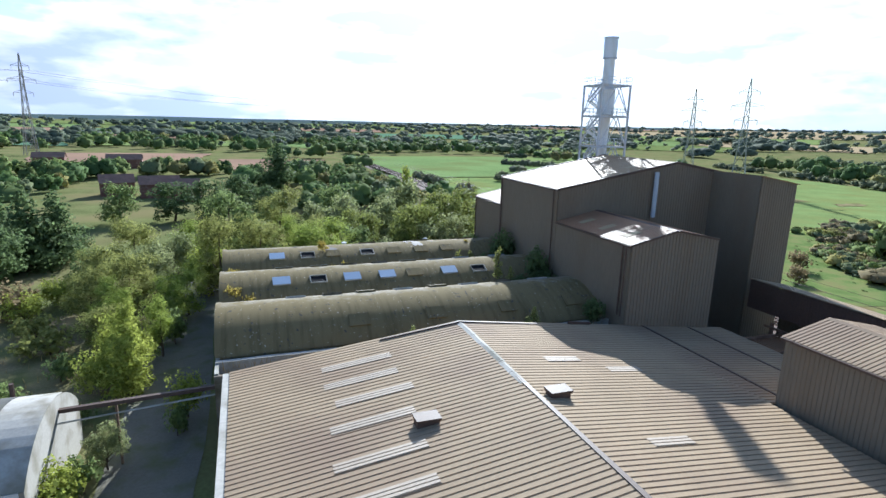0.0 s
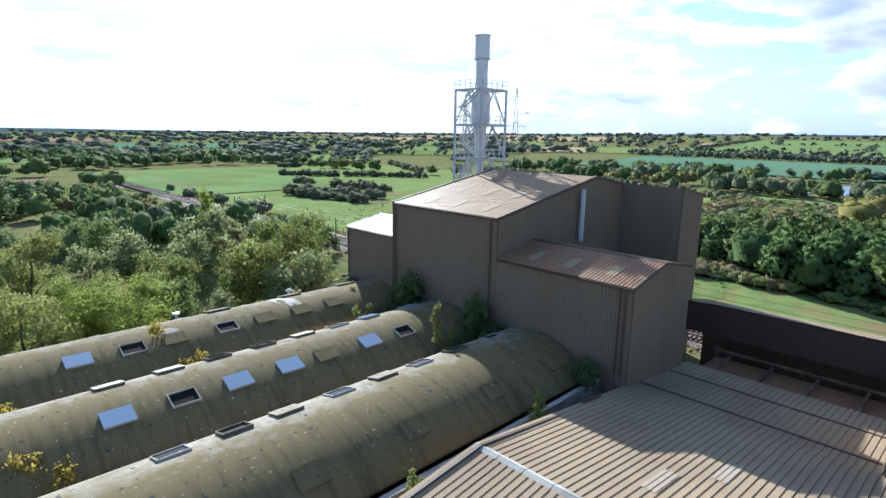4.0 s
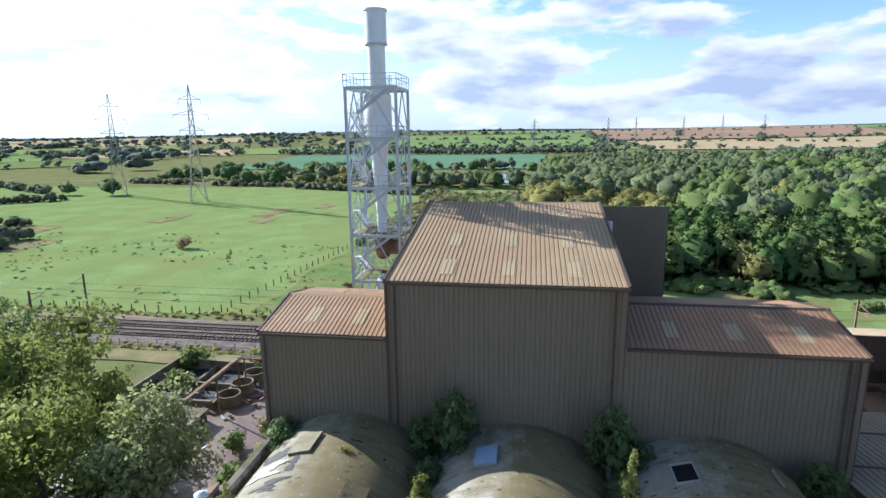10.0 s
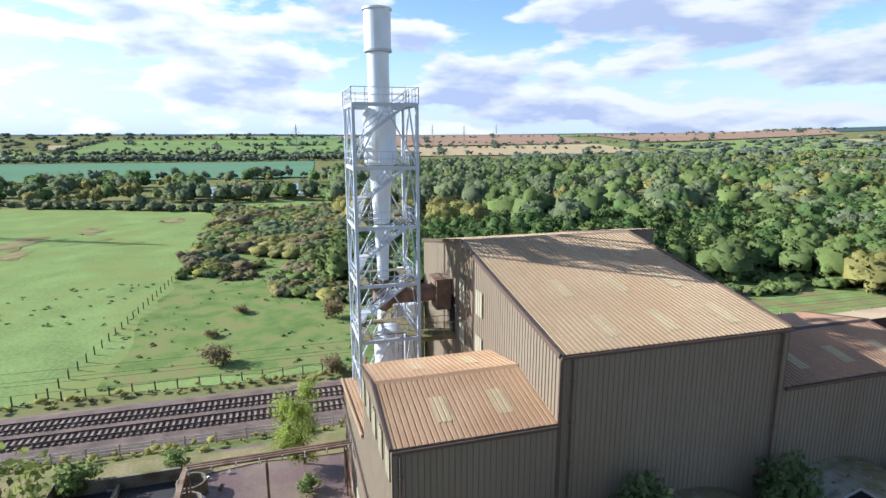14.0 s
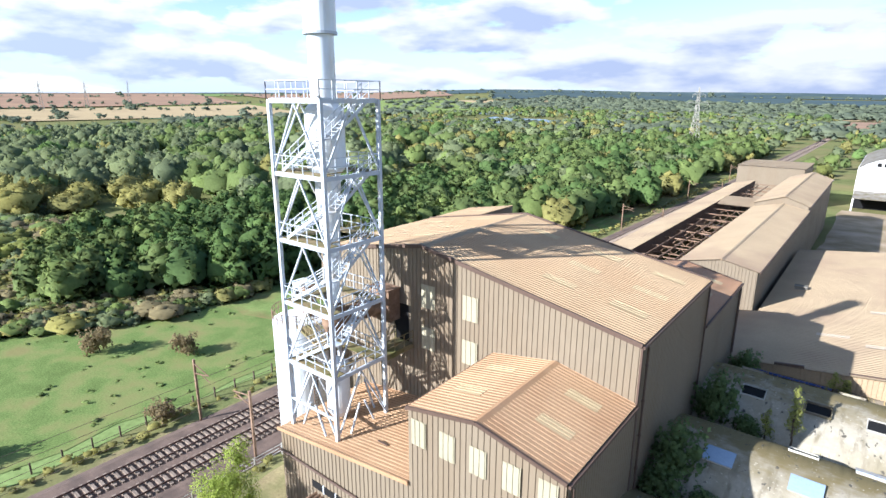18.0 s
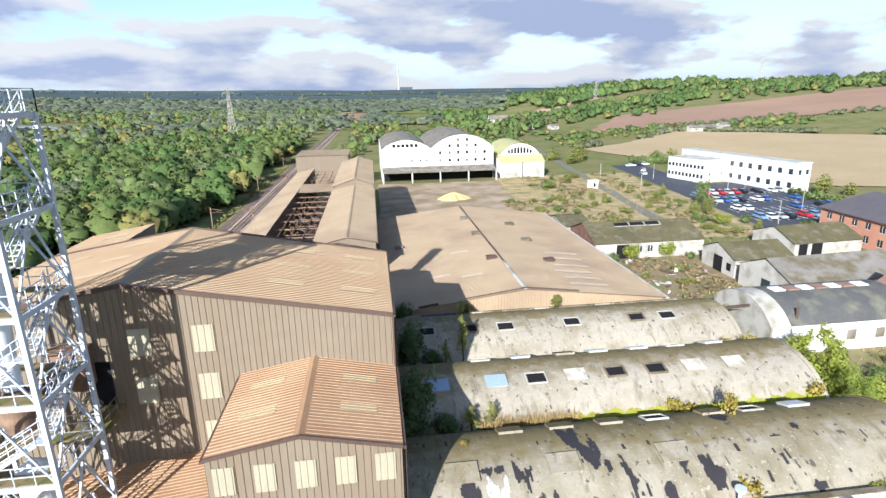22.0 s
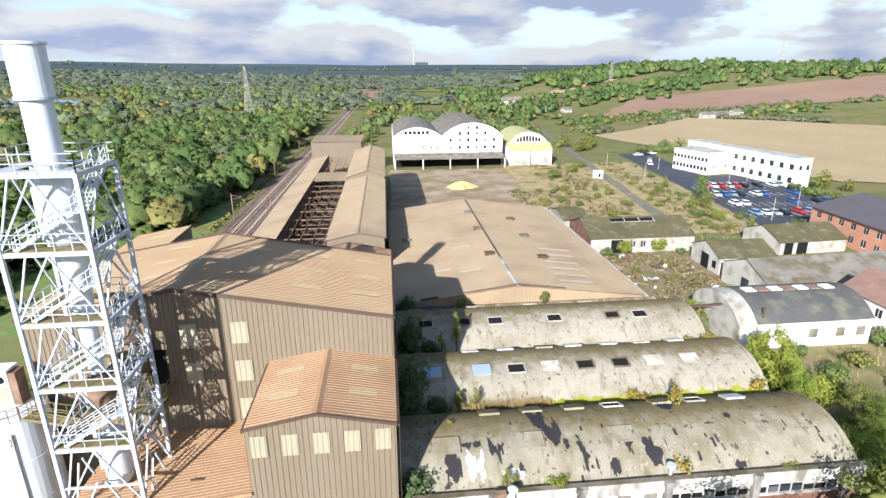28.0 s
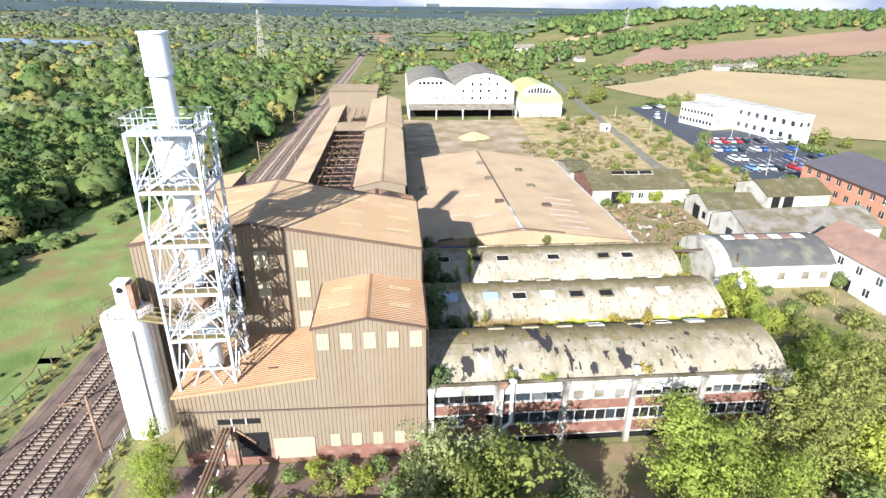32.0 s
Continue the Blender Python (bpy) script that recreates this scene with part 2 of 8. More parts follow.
M_LIGHT = mat("rooflight_sheet", (0.40, 0.305, 0.18), 0.65, 0.0, 0.15, 1.5, bump=0.05, spec=0.2)
M_PANEL = mat("wall_light_panel", (0.34, 0.31, 0.225), 0.4, 0.0, 0.1, 1.5, bump=0.05)
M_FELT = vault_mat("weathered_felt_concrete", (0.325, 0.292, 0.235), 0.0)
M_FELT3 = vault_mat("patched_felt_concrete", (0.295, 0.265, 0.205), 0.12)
M_SILVER = mat("bare_silver_felt", (0.64, 0.63, 0.62), 0.7, 0.0, 0.2, 2.0, (0.08, 0.07, 0.07), 0.22, 1.6)
M_TAR = mat("bare_tar", (0.030, 0.027, 0.030), 0.7, 0.0, 0.3, 2.0)
M_WHITE = mat("white_paint_steel", (0.47, 0.51, 0.57), 0.45, 0.0, 0.05, 1.0, (0.6, 0.55, 0.48), 0.05, 0.8, 0.04)
M_STACK = mat("white_stack_paint", (0.68, 0.72, 0.78), 0.4, 0.0, 0.05, 1.0, (0.62, 0.58, 0.52), 0.06, 0.5, 0.03, stretch=(1, 1, 0.3))
M_RUST = mat("rusty_steel", (0.17, 0.108, 0.072), 0.85, 0.1, 0.4, 1.5, (0.30, 0.20, 0.14), 0.25, 0.8, 0.3)
M_GRATE = mat("mossy_steel_plate", (0.22, 0.17, 0.09), 0.9, 0.0, 0.3, 1.5, (0.12, 0.12, 0.04), 0.3, 0.8, 0.3)
M_DARK = mat("dark_opening", (0.008, 0.008, 0.009), 0.9, 0.0, 0.2, 1)
M_WHITEWALL = mat("white_render", (0.68, 0.67, 0.65), 0.8, 0.0, 0.07, 0.8, (0.55, 0.52, 0.46), 0.08, 0.4, 0.1)
M_STAINW = mat("grimy_white_render", (0.54, 0.52, 0.49), 0.85, 0.0, 0.12, 1.0, (0.20, 0.18, 0.16), 0.30, 0.9, 0.15, stretch=(1, 1, 0.35))
M_DIRTC = mat("dirty_broken_concrete", (0.20, 0.165, 0.125), 0.9, 0.0, 0.3, 1.5, (0.10, 0.085, 0.045), 0.35, 0.8, 0.3)
M_CONC = mat("concrete", (0.42, 0.40, 0.36), 0.9, 0.0, 0.2, 1.0, (0.24, 0.23, 0.19), 0.2, 0.4, 0.2)
M_YARD = mat("stained_concrete_yard", (0.37, 0.285, 0.205), 0.9, 0.0, 0.28, 0.6, (0.22, 0.165, 0.09), 0.5, 0.12, 0.2)
M_PALECONC = mat("stained_pale_concrete", (0.40, 0.385, 0.35), 0.9, 0.0, 0.18, 1.0, (0.22, 0.21, 0.15), 0.3, 0.6, 0.2)
M_DIRT = mat("weedy_brown_dirt", (0.23, 0.165, 0.10), 0.95, 0.0, 0.3, 1.2, (0.15, 0.155, 0.06), 0.35, 0.35, 0.5, 4.0)
M_SCRUB = mat("dry_tan_waste_ground", (0.36, 0.285, 0.165), 0.95, 0.0, 0.3, 1.0, (0.20, 0.19, 0.085), 0.3, 0.25, 0.8, 3.0, spec=0.0)
M_PAD = mat("rust_stained_slab", (0.150, 0.098, 0.088), 0.45, 0.0, 0.35, 0.8, (0.20, 0.15, 0.11), 0.3, 0.25, 0.2)
M_BRICK = mat("red_brick", (0.175, 0.088, 0.066), 0.85, 0.0, 0.25, 2.0, (0.26, 0.17, 0.135), 0.15, 1.0, 0.2)
M_BRICKO = mat("orange_brick", (0.48, 0.24, 0.16), 0.85, 0.0, 0.15, 2.0)
M_SLATE = mat("dark_slate", (0.10, 0.09, 0.10), 0.7, 0.0, 0.2, 2.0)
M_GREYROOF = mat("grey_fibre_sheet", (0.20, 0.185, 0.165), 0.9, 0.0, 0.2, 1.0, (0.12, 0.10, 0.06), 0.35, 0.45, 0.2)
M_FELTGREY = mat("dark_grey_felt", (0.085, 0.085, 0.082), 0.85, 0.0, 0.25, 1.0, (0.15, 0.145, 0.11), 0.25, 0.5, 0.2)
M_DUST = mat("dusty_pane", (0.10, 0.105, 0.11), 0.3, 0.0, 0.2, 2.0, bump=0)
M_MOSSROOF = mat("mossy_fibre_sheet", (0.10, 0.088, 0.045), 0.95, 0.0, 0.35, 1.0, (0.17, 0.155, 0.12), 0.12, 0.5, 0.3)
M_YELLOWROOF = mat("lichen_yellow_roof", (0.37, 0.355, 0.175), 0.9, 0.0, 0.15, 1.0)
M_TILE = mat("red_clay_tile", (0.25, 0.155, 0.12), 0.9, 0.0, 0.25, 2.0, (0.2, 0.13, 0.1), 0.2, 0.6)
M_GLASS = mat("dark_window_glass", (0.03, 0.04, 0.05), 0.08, 0.0, 0.1, 1, bump=0, spec=0.6)
# the blue of the reflected sky is put into the base colour
M_BLUEGLASS = mat("sky_reflecting_wired_glass", (0.28, 0.36, 0.48), 0.12, 0.0, 0.1, 1, bump=0.02, spec=0.8)
M_ASPHALT = mat("asphalt", (0.055, 0.06, 0.075), 0.9, 0.0, 0.2, 1.0)
M_ROADOLD = mat("old_road_surface", (0.17, 0.16, 0.13), 0.9, 0.0, 0.2, 1.0, (0.12, 0.13, 0.06), 0.2, 0.4)
M_LINE = mat("white_road_paint", (0.7, 0.7, 0.7), 0.8, 0.0, 0.1, 2)
M_BALLAST = mat("brown_ballast", (0.15, 0.105, 0.085), 0.95, 0.0, 0.3, 2.5, (0.09, 0.065, 0.055), 0.25, 0.5, 0.5, 6.0)
M_SLEEPER = mat("concrete_sleeper", (0.23, 0.18, 0.145), 0.9, 0.0, 0.15, 3, per_object=0.15)
M_RAIL = mat("rusty_rail", (0.10, 0.06, 0.05), 0.5, 0.4, 0.2, 3)
M_GRASS = mat("rough_grass_ground", (0.145, 0.160, 0.065), 0.95, 0.0, 0.4, 0.6, (0.20, 0.175, 0.085), 0.35, 0.05, 0.6, 3.0, spec=0.0)
M_MEADOW = mat("pasture_grass", (0.190, 0.250, 0.092), 0.95, 0.0, 0.3, 0.4, (0.20, 0.22, 0.08), 0.28, 0.06, 0.6, 3.0, spec=0.0)
M_ROUGH = mat("rough_pasture", (0.145, 0.200, 0.066), 0.95, 0.0, 0.5, 1.0, (0.20, 0.185, 0.080), 0.28, 0.22, 0.8, 2.0, spec=0.0)
M_COARSE = mat("coarse_olive_grass", (0.165, 0.220, 0.075), 0.95, 0.0, 0.45, 1.0, (0.21, 0.165, 0.08), 0.3, 0.16, 0.8, 2.5, spec=0.0)
M_VERGE = mat("dry_grass_verge", (0.25, 0.205, 0.115), 0.95, 0.0, 0.35, 1.0, (0.14, 0.15, 0.06), 0.35, 0.2, 0.8, 3.0, spec=0.0)
M_GREENFIELD = mat("crop_green_field", (0.175, 0.245, 0.095), 0.95, 0.0, 0.2, 0.1, (0.16, 0.18, 0.07), 0.2, 0.02, spec=0.0)
M_TEALFIELD = mat("bluish_green_crop", (0.125, 0.210, 0.130), 0.95, 0.0, 0.12, 0.05, spec=0.0)
M_STUBBLE = mat("stubble_field", (0.38, 0.295, 0.18), 0.95, 0.0, 0.12, 0.15, bump=0.3, spec=0.0)
M_PLOUGH = mat("ploughed_soil", (0.275, 0.185, 0.135), 0.95, 0.0, 0.12, 0.15, (0.33, 0.22, 0.15), 0.2, 0.01, 0.3, spec=0.0)
# bluish base colour holds the haze over the distant country
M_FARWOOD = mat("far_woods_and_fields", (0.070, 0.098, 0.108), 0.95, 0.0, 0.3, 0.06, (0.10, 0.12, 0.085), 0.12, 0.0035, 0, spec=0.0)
M_WATER = mat("lake_water", (0.20, 0.28, 0.37), 0.3, 0.0, 0.1, 0.1, bump=0.03, bump_scale=0.5, spec=0.25)
M_SAND = mat("yellow_sand", (0.48, 0.37, 0.17), 0.95, 0.0, 0.12, 1.0)
M_BARK = mat("bark", (0.10, 0.075, 0.055), 0.95, 0.0, 0.3, 2.0)
LEAF = dict(rough=0.6, var=0.42, scale=0.35, bump=0, island=0.16, translucent=0.48, spec=0.02)
M_LEAF = mat("leaf_green", (0.215, 0.275, 0.10), **LEAF)
M_LEAFD = mat("leaf_dark_green", (0.145, 0.200, 0.085), **LEAF)
M_LEAFY = mat("leaf_yellow_green", (0.36, 0.40, 0.085), **LEAF)
M_LEAFL = mat("leaf_lime_green", (0.315, 0.38, 0.085), **LEAF)
M_LEAFW = mat("leaf_willow_green", (0.225, 0.255, 0.072), **LEAF)
M_LEAFO = mat("leaf_olive", (0.30, 0.315, 0.10), **LEAF)
M_LEAFS = mat("leaf_silver_grey", (0.30, 0.33, 0.15), **LEAF)
M_LEAFR = mat("leaf_russet", (0.26, 0.205, 0.115), **LEAF)
M_BOARD = mat("pale_board", (0.46, 0.43, 0.37), 0.85, 0.0, 0.15, 1.5, (0.28, 0.25, 0.19), 0.2, 1.2)
M_WEED = mat("dry_weed", (0.38, 0.31, 0.16), **LEAF)
M_LEAFGOLD = mat("leaf_autumn_gold", (0.46, 0.37, 0.09), **LEAF)
CROWN = dict(rough=0.7, var=0.28, scale=0.3, bump=0, island=0.12, translucent=0.55, spec=0.02, tint=0.15)
M_WOOD = mat("wood_leaf_green", (0.225, 0.290, 0.105), **CROWN)
M_WOODD = mat("wood_leaf_dark", (0.165, 0.252, 0.090), **CROWN)
M_WOODO = mat("wood_leaf_olive", (0.375, 0.35, 0.13), **CROWN)
M_WOODS = mat("wood_leaf_willow_grey", (0.250, 0.292, 0.155), **CROWN)
M_WOODR = mat("wood_leaf_russet", (0.340, 0.285, 0.165), **CROWN)
M_WOODY = mat("wood_leaf_yellow_green", (0.290, 0.310, 0.095), **CROWN)
M_WOODH = mat("hawthorn_leaf_green", (0.24, 0.26, 0.15), **CROWN)
# paler, bluer leaf colour that carries the haze over far trees
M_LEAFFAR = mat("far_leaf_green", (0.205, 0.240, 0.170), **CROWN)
M_FADED = mat("faded_roof_sheet", (0.38, 0.31, 0.235), 0.6, 0.0, 0.15, 1.0, bump=0.05, spec=0.25)
M_BLUE = mat("blue_tarpaulin", (0.06, 0.10, 0.34), 0.4, 0.0, 0.2, 1.0)
M_MOSS = mat("yellow_green_moss", (0.22, 0.22, 0.03), 0.95, 0.0, 0.35, 1.5)
M_STRAW = mat("dry_reed", (0.36, 0.26, 0.11), 0.9, 0.0, 0.25, 1.0, bump=0, island=0.3)


# ---------------------------------------------------------------- mesh helpers
class MB:
    """Collects vertices and faces of one mesh."""

    def __init__(self):
        self.v, self.f = [], []

    def add(self, verts, faces):
        n = len(self.v)
        self.v.extend(tuple(p) for p in verts)
        self.f.extend(tuple(i + n for i in f) for f in faces)
        return self

    def box(self, x0, x1, y0, y1, z0, z1):
        v = [(x, y, z) for z in (z0, z1) for y in (y0, y1) for x in (x0, x1)]
        return self.add(v, [(0, 2, 3, 1), (4, 5, 7, 6), (0, 1, 5, 4), (2, 6, 7, 3), (0, 4, 6, 2), (1, 3, 7, 5)])

    def beam(self, p, q, w=0.15, h=None):
        """A square bar from p to q."""
        p, q, h = Vector(p), Vector(q), h or w
        d = (q - p).normalized()
        up = Vector((0, 0, 1)) if abs(d.z) < 0.95 else Vector((0, 1, 0))
        a = d.cross(up).normalized() * (w / 2)
        b = a.cross(d).normalized() * (h / 2)
        v = [c + s * a + u * b for c in (p, q) for s, u in ((-1, -1), (1, -1), (1, 1), (-1, 1))]
        return self.add(v, [(3, 2, 1, 0), (4, 5, 6, 7), (0, 1, 5, 4), (1, 2, 6, 5), (2, 3, 7, 6), (3, 0, 4, 7)])

    def tube(self, p, q, r0, r1=None, n=12, caps=True):
        r1 = r0 if r1 is None else r1
        p, q = Vector(p), Vector(q)
        d = (q - p).normalized()
        a = d.orthogonal().normalized()
        b = d.cross(a)
        v = []
        for c, r in ((p, r0), (q, r1)):
            for i in range(n):
                w = 2 * math.pi * i / n
                v.append(c + r * (math.cos(w) * a + math.sin(w) * b))
        f = [(i, (i + 1) % n, n + (i + 1) % n, n + i) for i in range(n)]
        if caps:
            f += [tuple(range(n))[::-1], tuple(range(n, 2 * n))]
        return self.add(v, f)

    def prism(self, poly, axis, a, b):
        """poly: 2D outline; extruded along axis 'x' or 'y' or 'z' from a to b."""
        def pt(u, w, s):
            return (s, u, w) if axis == "x" else (u, s, w) if axis == "y" else (u, w, s)
        n = len(poly)
        v = [pt(u, w, a) for u, w in poly] + [pt(u, w, b) for u, w in poly]
        f = [(i, (i + 1) % n, n + (i + 1) % n, n + i) for i in range(n)]
        return self.add(v, f + [tuple(range(n))[::-1], tuple(range(n, 2 * n))])

    def ribbed(self, o, u, w, pitch=0.36, depth=0.05, lift=None, thick=0.03):
        """A profiled sheet from corner o, ribs along w, repeated along u; lift is the outward normal."""
        o, u, w = Vector(o), Vector(u), Vector(w)
        nrm = Vector(lift).normalized() if lift else u.cross(w).normalized()
        L = u.length
        n = max(1, round(L / pitch))
        e = u.normalized()
        prof = []
        for i in range(n):
            s = L * i / n
            p = L / n
            prof += [(s, depth), (s + 0.70 * p, depth), (s + 0.76 * p, 0), (s + 0.93 * p, 0)]
        prof.append((L, depth))
        k = len(prof)
        v = [o + e * s + nrm * (d + c) + (w if t else Vector()) for c in (0, -thick) for t in (0, 1) for s, d in prof]
        f = [(i, i + 1, k + i + 1, k + i) for i in range(k - 1)]
        f += [(2 * k + i + 1, 2 * k + i, 3 * k + i, 3 * k + i + 1) for i in range(k - 1)]
        return self.add(v, f)

    def mesh(self, name):
        m = bpy.data.meshes.new(name)
        m.from_pydata(self.v, [], self.f)
        m.update()
        return m


def arrays_mesh(name, verts, tris, normals=None):
    m = bpy.data.meshes.new(name)
    verts, tris = np.asarray(verts, np.float32), np.asarray(tris, np.int32)
    m.vertices.add(len(verts))
    m.vertices.foreach_set("co", verts.ravel())
    m.loops.add(tris.size)
    m.loops.foreach_set("vertex_index", tris.ravel())
    m.polygons.add(len(tris))
    m.polygons.foreach_set("loop_start", np.arange(0, tris.size, 3, dtype=np.int32))
    m.polygons.foreach_set("loop_total", np.full(len(tris), 3, np.int32))
    m.update(calc_edges=True)
    if normals is not None:
        m.polygons.foreach_set("use_smooth", np.ones(len(tris), bool))
        m.normals_split_custom_set_from_vertices(np.asarray(normals, np.float32))
    else:
        m.validate()
    return m


def part(name, mb, material, parent=None, label="", smooth=False):
    me = mb.mesh(name) if isinstance(mb, MB) else mb
    if material and not me.materials:
        me.materials.append(material)
    if smooth:
        me.polygons.foreach_set("use_smooth", [True] * len(me.polygons))
    ob = new(name, me)
    if parent is not None:
        ob.parent = parent
        ob.matrix_parent_inverse = parent.matrix_world.inverted()
    if label:
        ob["label"] = label
    return ob


def thing(name, label, category, at=(0, 0, 0), group="", kind=""):
    e = new(name)
    e.location = at
    e.matrix_world = Matrix.Translation(at)
    return tagged(e, label, category, group, kind)


def step01(a, b, x):
    t = np.clip((x - a) / (b - a), 0, 1)
    return t * t * (3 - 2 * t)


# height of the country on the horizon, by direction
RIM_AZ = (0, 75, 90, 105, 115, 125, 140, 155, 170, 185, 200, 215, 230, 255, 270, 285, 300, 330, 360)
RIM_Z = (30, 38, 40, 50, 58, 58, 50, 41, 38, 38, 38, 29, 19, 14, 12, 8, 10, 19, 30)


def height(x, y):
    x, y = np.asarray(x, float), np.asarray(y, float)
    r = np.hypot(x + 20, y + 60)
    rim = np.interp(np.degrees(np.arctan2(y + 60, x + 20)) % 360, RIM_AZ, RIM_Z)
    far = rim * step01(600, 2400, r) + 0.6 * step01(900, 2200, r) * (5 * np.sin(x / 410 + 1) * np.cos(y / 530) + 4 * np.sin((x + y) / 270))
    hill = 36 * np.exp(-(((x - 620) / 300) ** 2 + ((y - 480) / 330) ** 2)) + 22 * np.exp(-(((x - 340) / 190) ** 2 + ((y - 730) / 240) ** 2))
    hill = hill + 18 * np.exp(-(((x - 700) / 330) ** 2 + ((y + 420) / 500) ** 2))
    hill = hill * step01(112, 210, x)
    rail = -0.9 * step01(-56, -60, x) * (1 - step01(500, 900, r))
    return far + hill + rail


def drape(name, x0, x1, y0, y1, material, label, lift=0.06, cell=12.0, skew=0.0, category="ground", kind="structure", edge=1.5, seed=1):
    """A sheet of ground cover with an uneven edge that follows the land."""
    nx, ny = max(2, int((x1 - x0) / cell) + 1), max(2, int((y1 - y0) / cell) + 1)
    rng = np.random.default_rng(seed)
    gx, gy = np.meshgrid(np.linspace(x0, x1, nx), np.linspace(y0, y1, ny))
    gx = gx + skew * (gy - y0)
    jit = edge * rng.uniform(-1, 1, gx.shape)
    gx, gy = gx + jit, gy + edge * rng.uniform(-1, 1, gy.shape)
    gz = height(gx, gy) + lift
    idx = np.arange(nx * ny).reshape(ny, nx)
    a, b, c, d = idx[:-1, :-1].ravel(), idx[:-1, 1:].ravel(), idx[1:, 1:].ravel(), idx[1:, :-1].ravel()
    tris = np.concatenate([np.stack([a, b, c], 1), np.stack([a, c, d], 1)])
    ob = part(name, arrays_mesh(name, np.stack([gx.ravel(), gy.ravel(), gz.ravel()], 1), tris), material)
    return tagged(ob, label, category, kind=kind)


s = np.sinh(np.linspace(-5.2, 5.2, 221)) / np.sinh(5.2)
gx, gy = np.meshgrid(4300 * s - 20, 4300 * s - 60)
gz = height(gx, gy)
n = len(s)
idx = np.arange(n * n).reshape(n, n)
a, b, c, d = idx[:-1, :-1].ravel(), idx[:-1, 1:].ravel(), idx[1:, 1:].ravel(), idx[1:, :-1].ravel()
ground = part("ground", arrays_mesh("ground", np.stack([gx.ravel(), gy.ravel(), gz.ravel()], 1),
                                    np.concatenate([np.stack([a, b, c], 1), np.stack([a, c, d], 1)])), M_GRASS)
tagged(ground, "rough grass and scrub land reaching the low hills", "ground", kind="structure")

drape("meadow", -300, -74, -450, -62, M_MEADOW, "bright green cattle pasture beside the railway", 0.05, 16)
drape("meadow", -116, -73, -62, 60, M_COARSE, "rough green grass between railway and wood", 0.05, 8, seed=3)
drape("rough_pasture", -205, -76, -111, -58, M_ROUGH, "rough tussocky grass north of the field fence", 0.10, 6, edge=1.5, seed=8)
drape("yard", -26, 24, 12, 104, M_YARD, "stained concrete yard before the white sheds", 0.05, 8, edge=0.6)
drape("yard_east", 12.5, 37, -37, 6, M_DIRT, "littered weedy yard between old sheds", 0.05, 5, edge=0.8)
drape("slab_south", -56, -26, -104, -82.6, M_PAD, "rust-stained concrete slab at the works' foot", 0.05, 5, edge=0.3)
drape("south_bank", -26, 13, -94, -82.1, M_DIRT, "damp weedy earth along the windowed front", 0.07, 4, edge=0.5, seed=6)
drape("service_lane", 13, 20, -100, -34, M_ROADOLD, "shaded asphalt lane along the vaulted sheds", 0.05, 6, edge=0.4)
drape("scrubland", 13, 68, 6, 112, M_SCRUB, "dry tangled waste ground with weeds", 0.06, 6, 0.08, edge=1.2)
drape("scrubland", 20.5, 46, -84, -50, M_VERGE, "rough dry grass beside the lane", 0.06, 6, edge=1.2)


def field(name, corners, material, label, lift=0.3, cell=14.0, edge=2.0, seed=1, category="field"):
    """A four-cornered field laid over the land; corners go round it."""
    p = [np.array(c, float) for c in corners]
    nu = max(3, int(max(np.linalg.norm(p[1] - p[0]), np.linalg.norm(p[2] - p[3])) / cell) + 1)
    nv = max(3, int(max(np.linalg.norm(p[3] - p[0]), np.linalg.norm(p[2] - p[1])) / cell) + 1)
    u, v = np.meshgrid(np.linspace(0, 1, nu), np.linspace(0, 1, nv))
    u, v = u[..., None], v[..., None]
    q = (1 - u) * (1 - v) * p[0] + u * (1 - v) * p[1] + u * v * p[2] + (1 - u) * v * p[3]
    q = q + np.random.default_rng(seed).uniform(-edge, edge, q.shape)
    qx, qy = q[..., 0], q[..., 1]
    k = np.arange(nu * nv).reshape(nv, nu)
    a, b, c, d = k[:-1, :-1].ravel(), k[:-1, 1:].ravel(), k[1:, 1:].ravel(), k[1:, :-1].ravel()
    area = np.cross(p[1] - p[0], p[2] - p[0])
    tris = np.concatenate([np.stack([a, b, c], 1), np.stack([a, c, d], 1)])
    if area < 0:
        tris = tris[:, ::-1]
    me = arrays_mesh(name, np.stack([qx.ravel(), qy.ravel(), height(qx, qy).ravel() + lift], 1), tris)
    return tagged(part(name, me, material), label, category, kind="structure")


field("stubble_field", [(95, 205), (130, 60), (285, 165), (190, 275)], M_STUBBLE, "pale stubble field behind the offices", 0.35)
field("stubble_field", [(130, 60), (330, -30), (430, 120), (285, 165)], M_STUBBLE, "pale stubble field beside the offices", 0.36)
field("plough_field", [(140, 318), (430, 285), (510, 405), (215, 425)], M_PLOUGH, "brown ploughed field on the hillside", 0.6)
field("plough_field", [(430, 285), (700, 300), (720, 440), (510, 405)], M_PLOUGH, "brown ploughed field over the brow", 0.6)
field("stubble_field", [(165, 540), (330, 630), (345, 668), (180, 590)], M_STUBBLE, "narrow pale stubble strip below the hill wood", 0.6)
field("rough_field", [(285, 170), (440, 125), (600, 250), (440, 280)], M_ROUGH, "rough green slope between the ploughed fields", 0.5)
field("plough_field", [(30, -450), (140, -450), (120, -360), (40, -362)], M_PLOUGH, "ploughed brown field beyond the cottages", 0.4)
field("plough_field", [(-45, -388), (24, -388), (12, -288), (-20, -272)], M_PLOUGH, "small ploughed field behind the cypress", 0.4)
field("green_field", [(-60, -272), (-72, -432), (-205, -436), (-150, -268)], M_GREENFIELD, "level green field beyond the trees", 0.4)
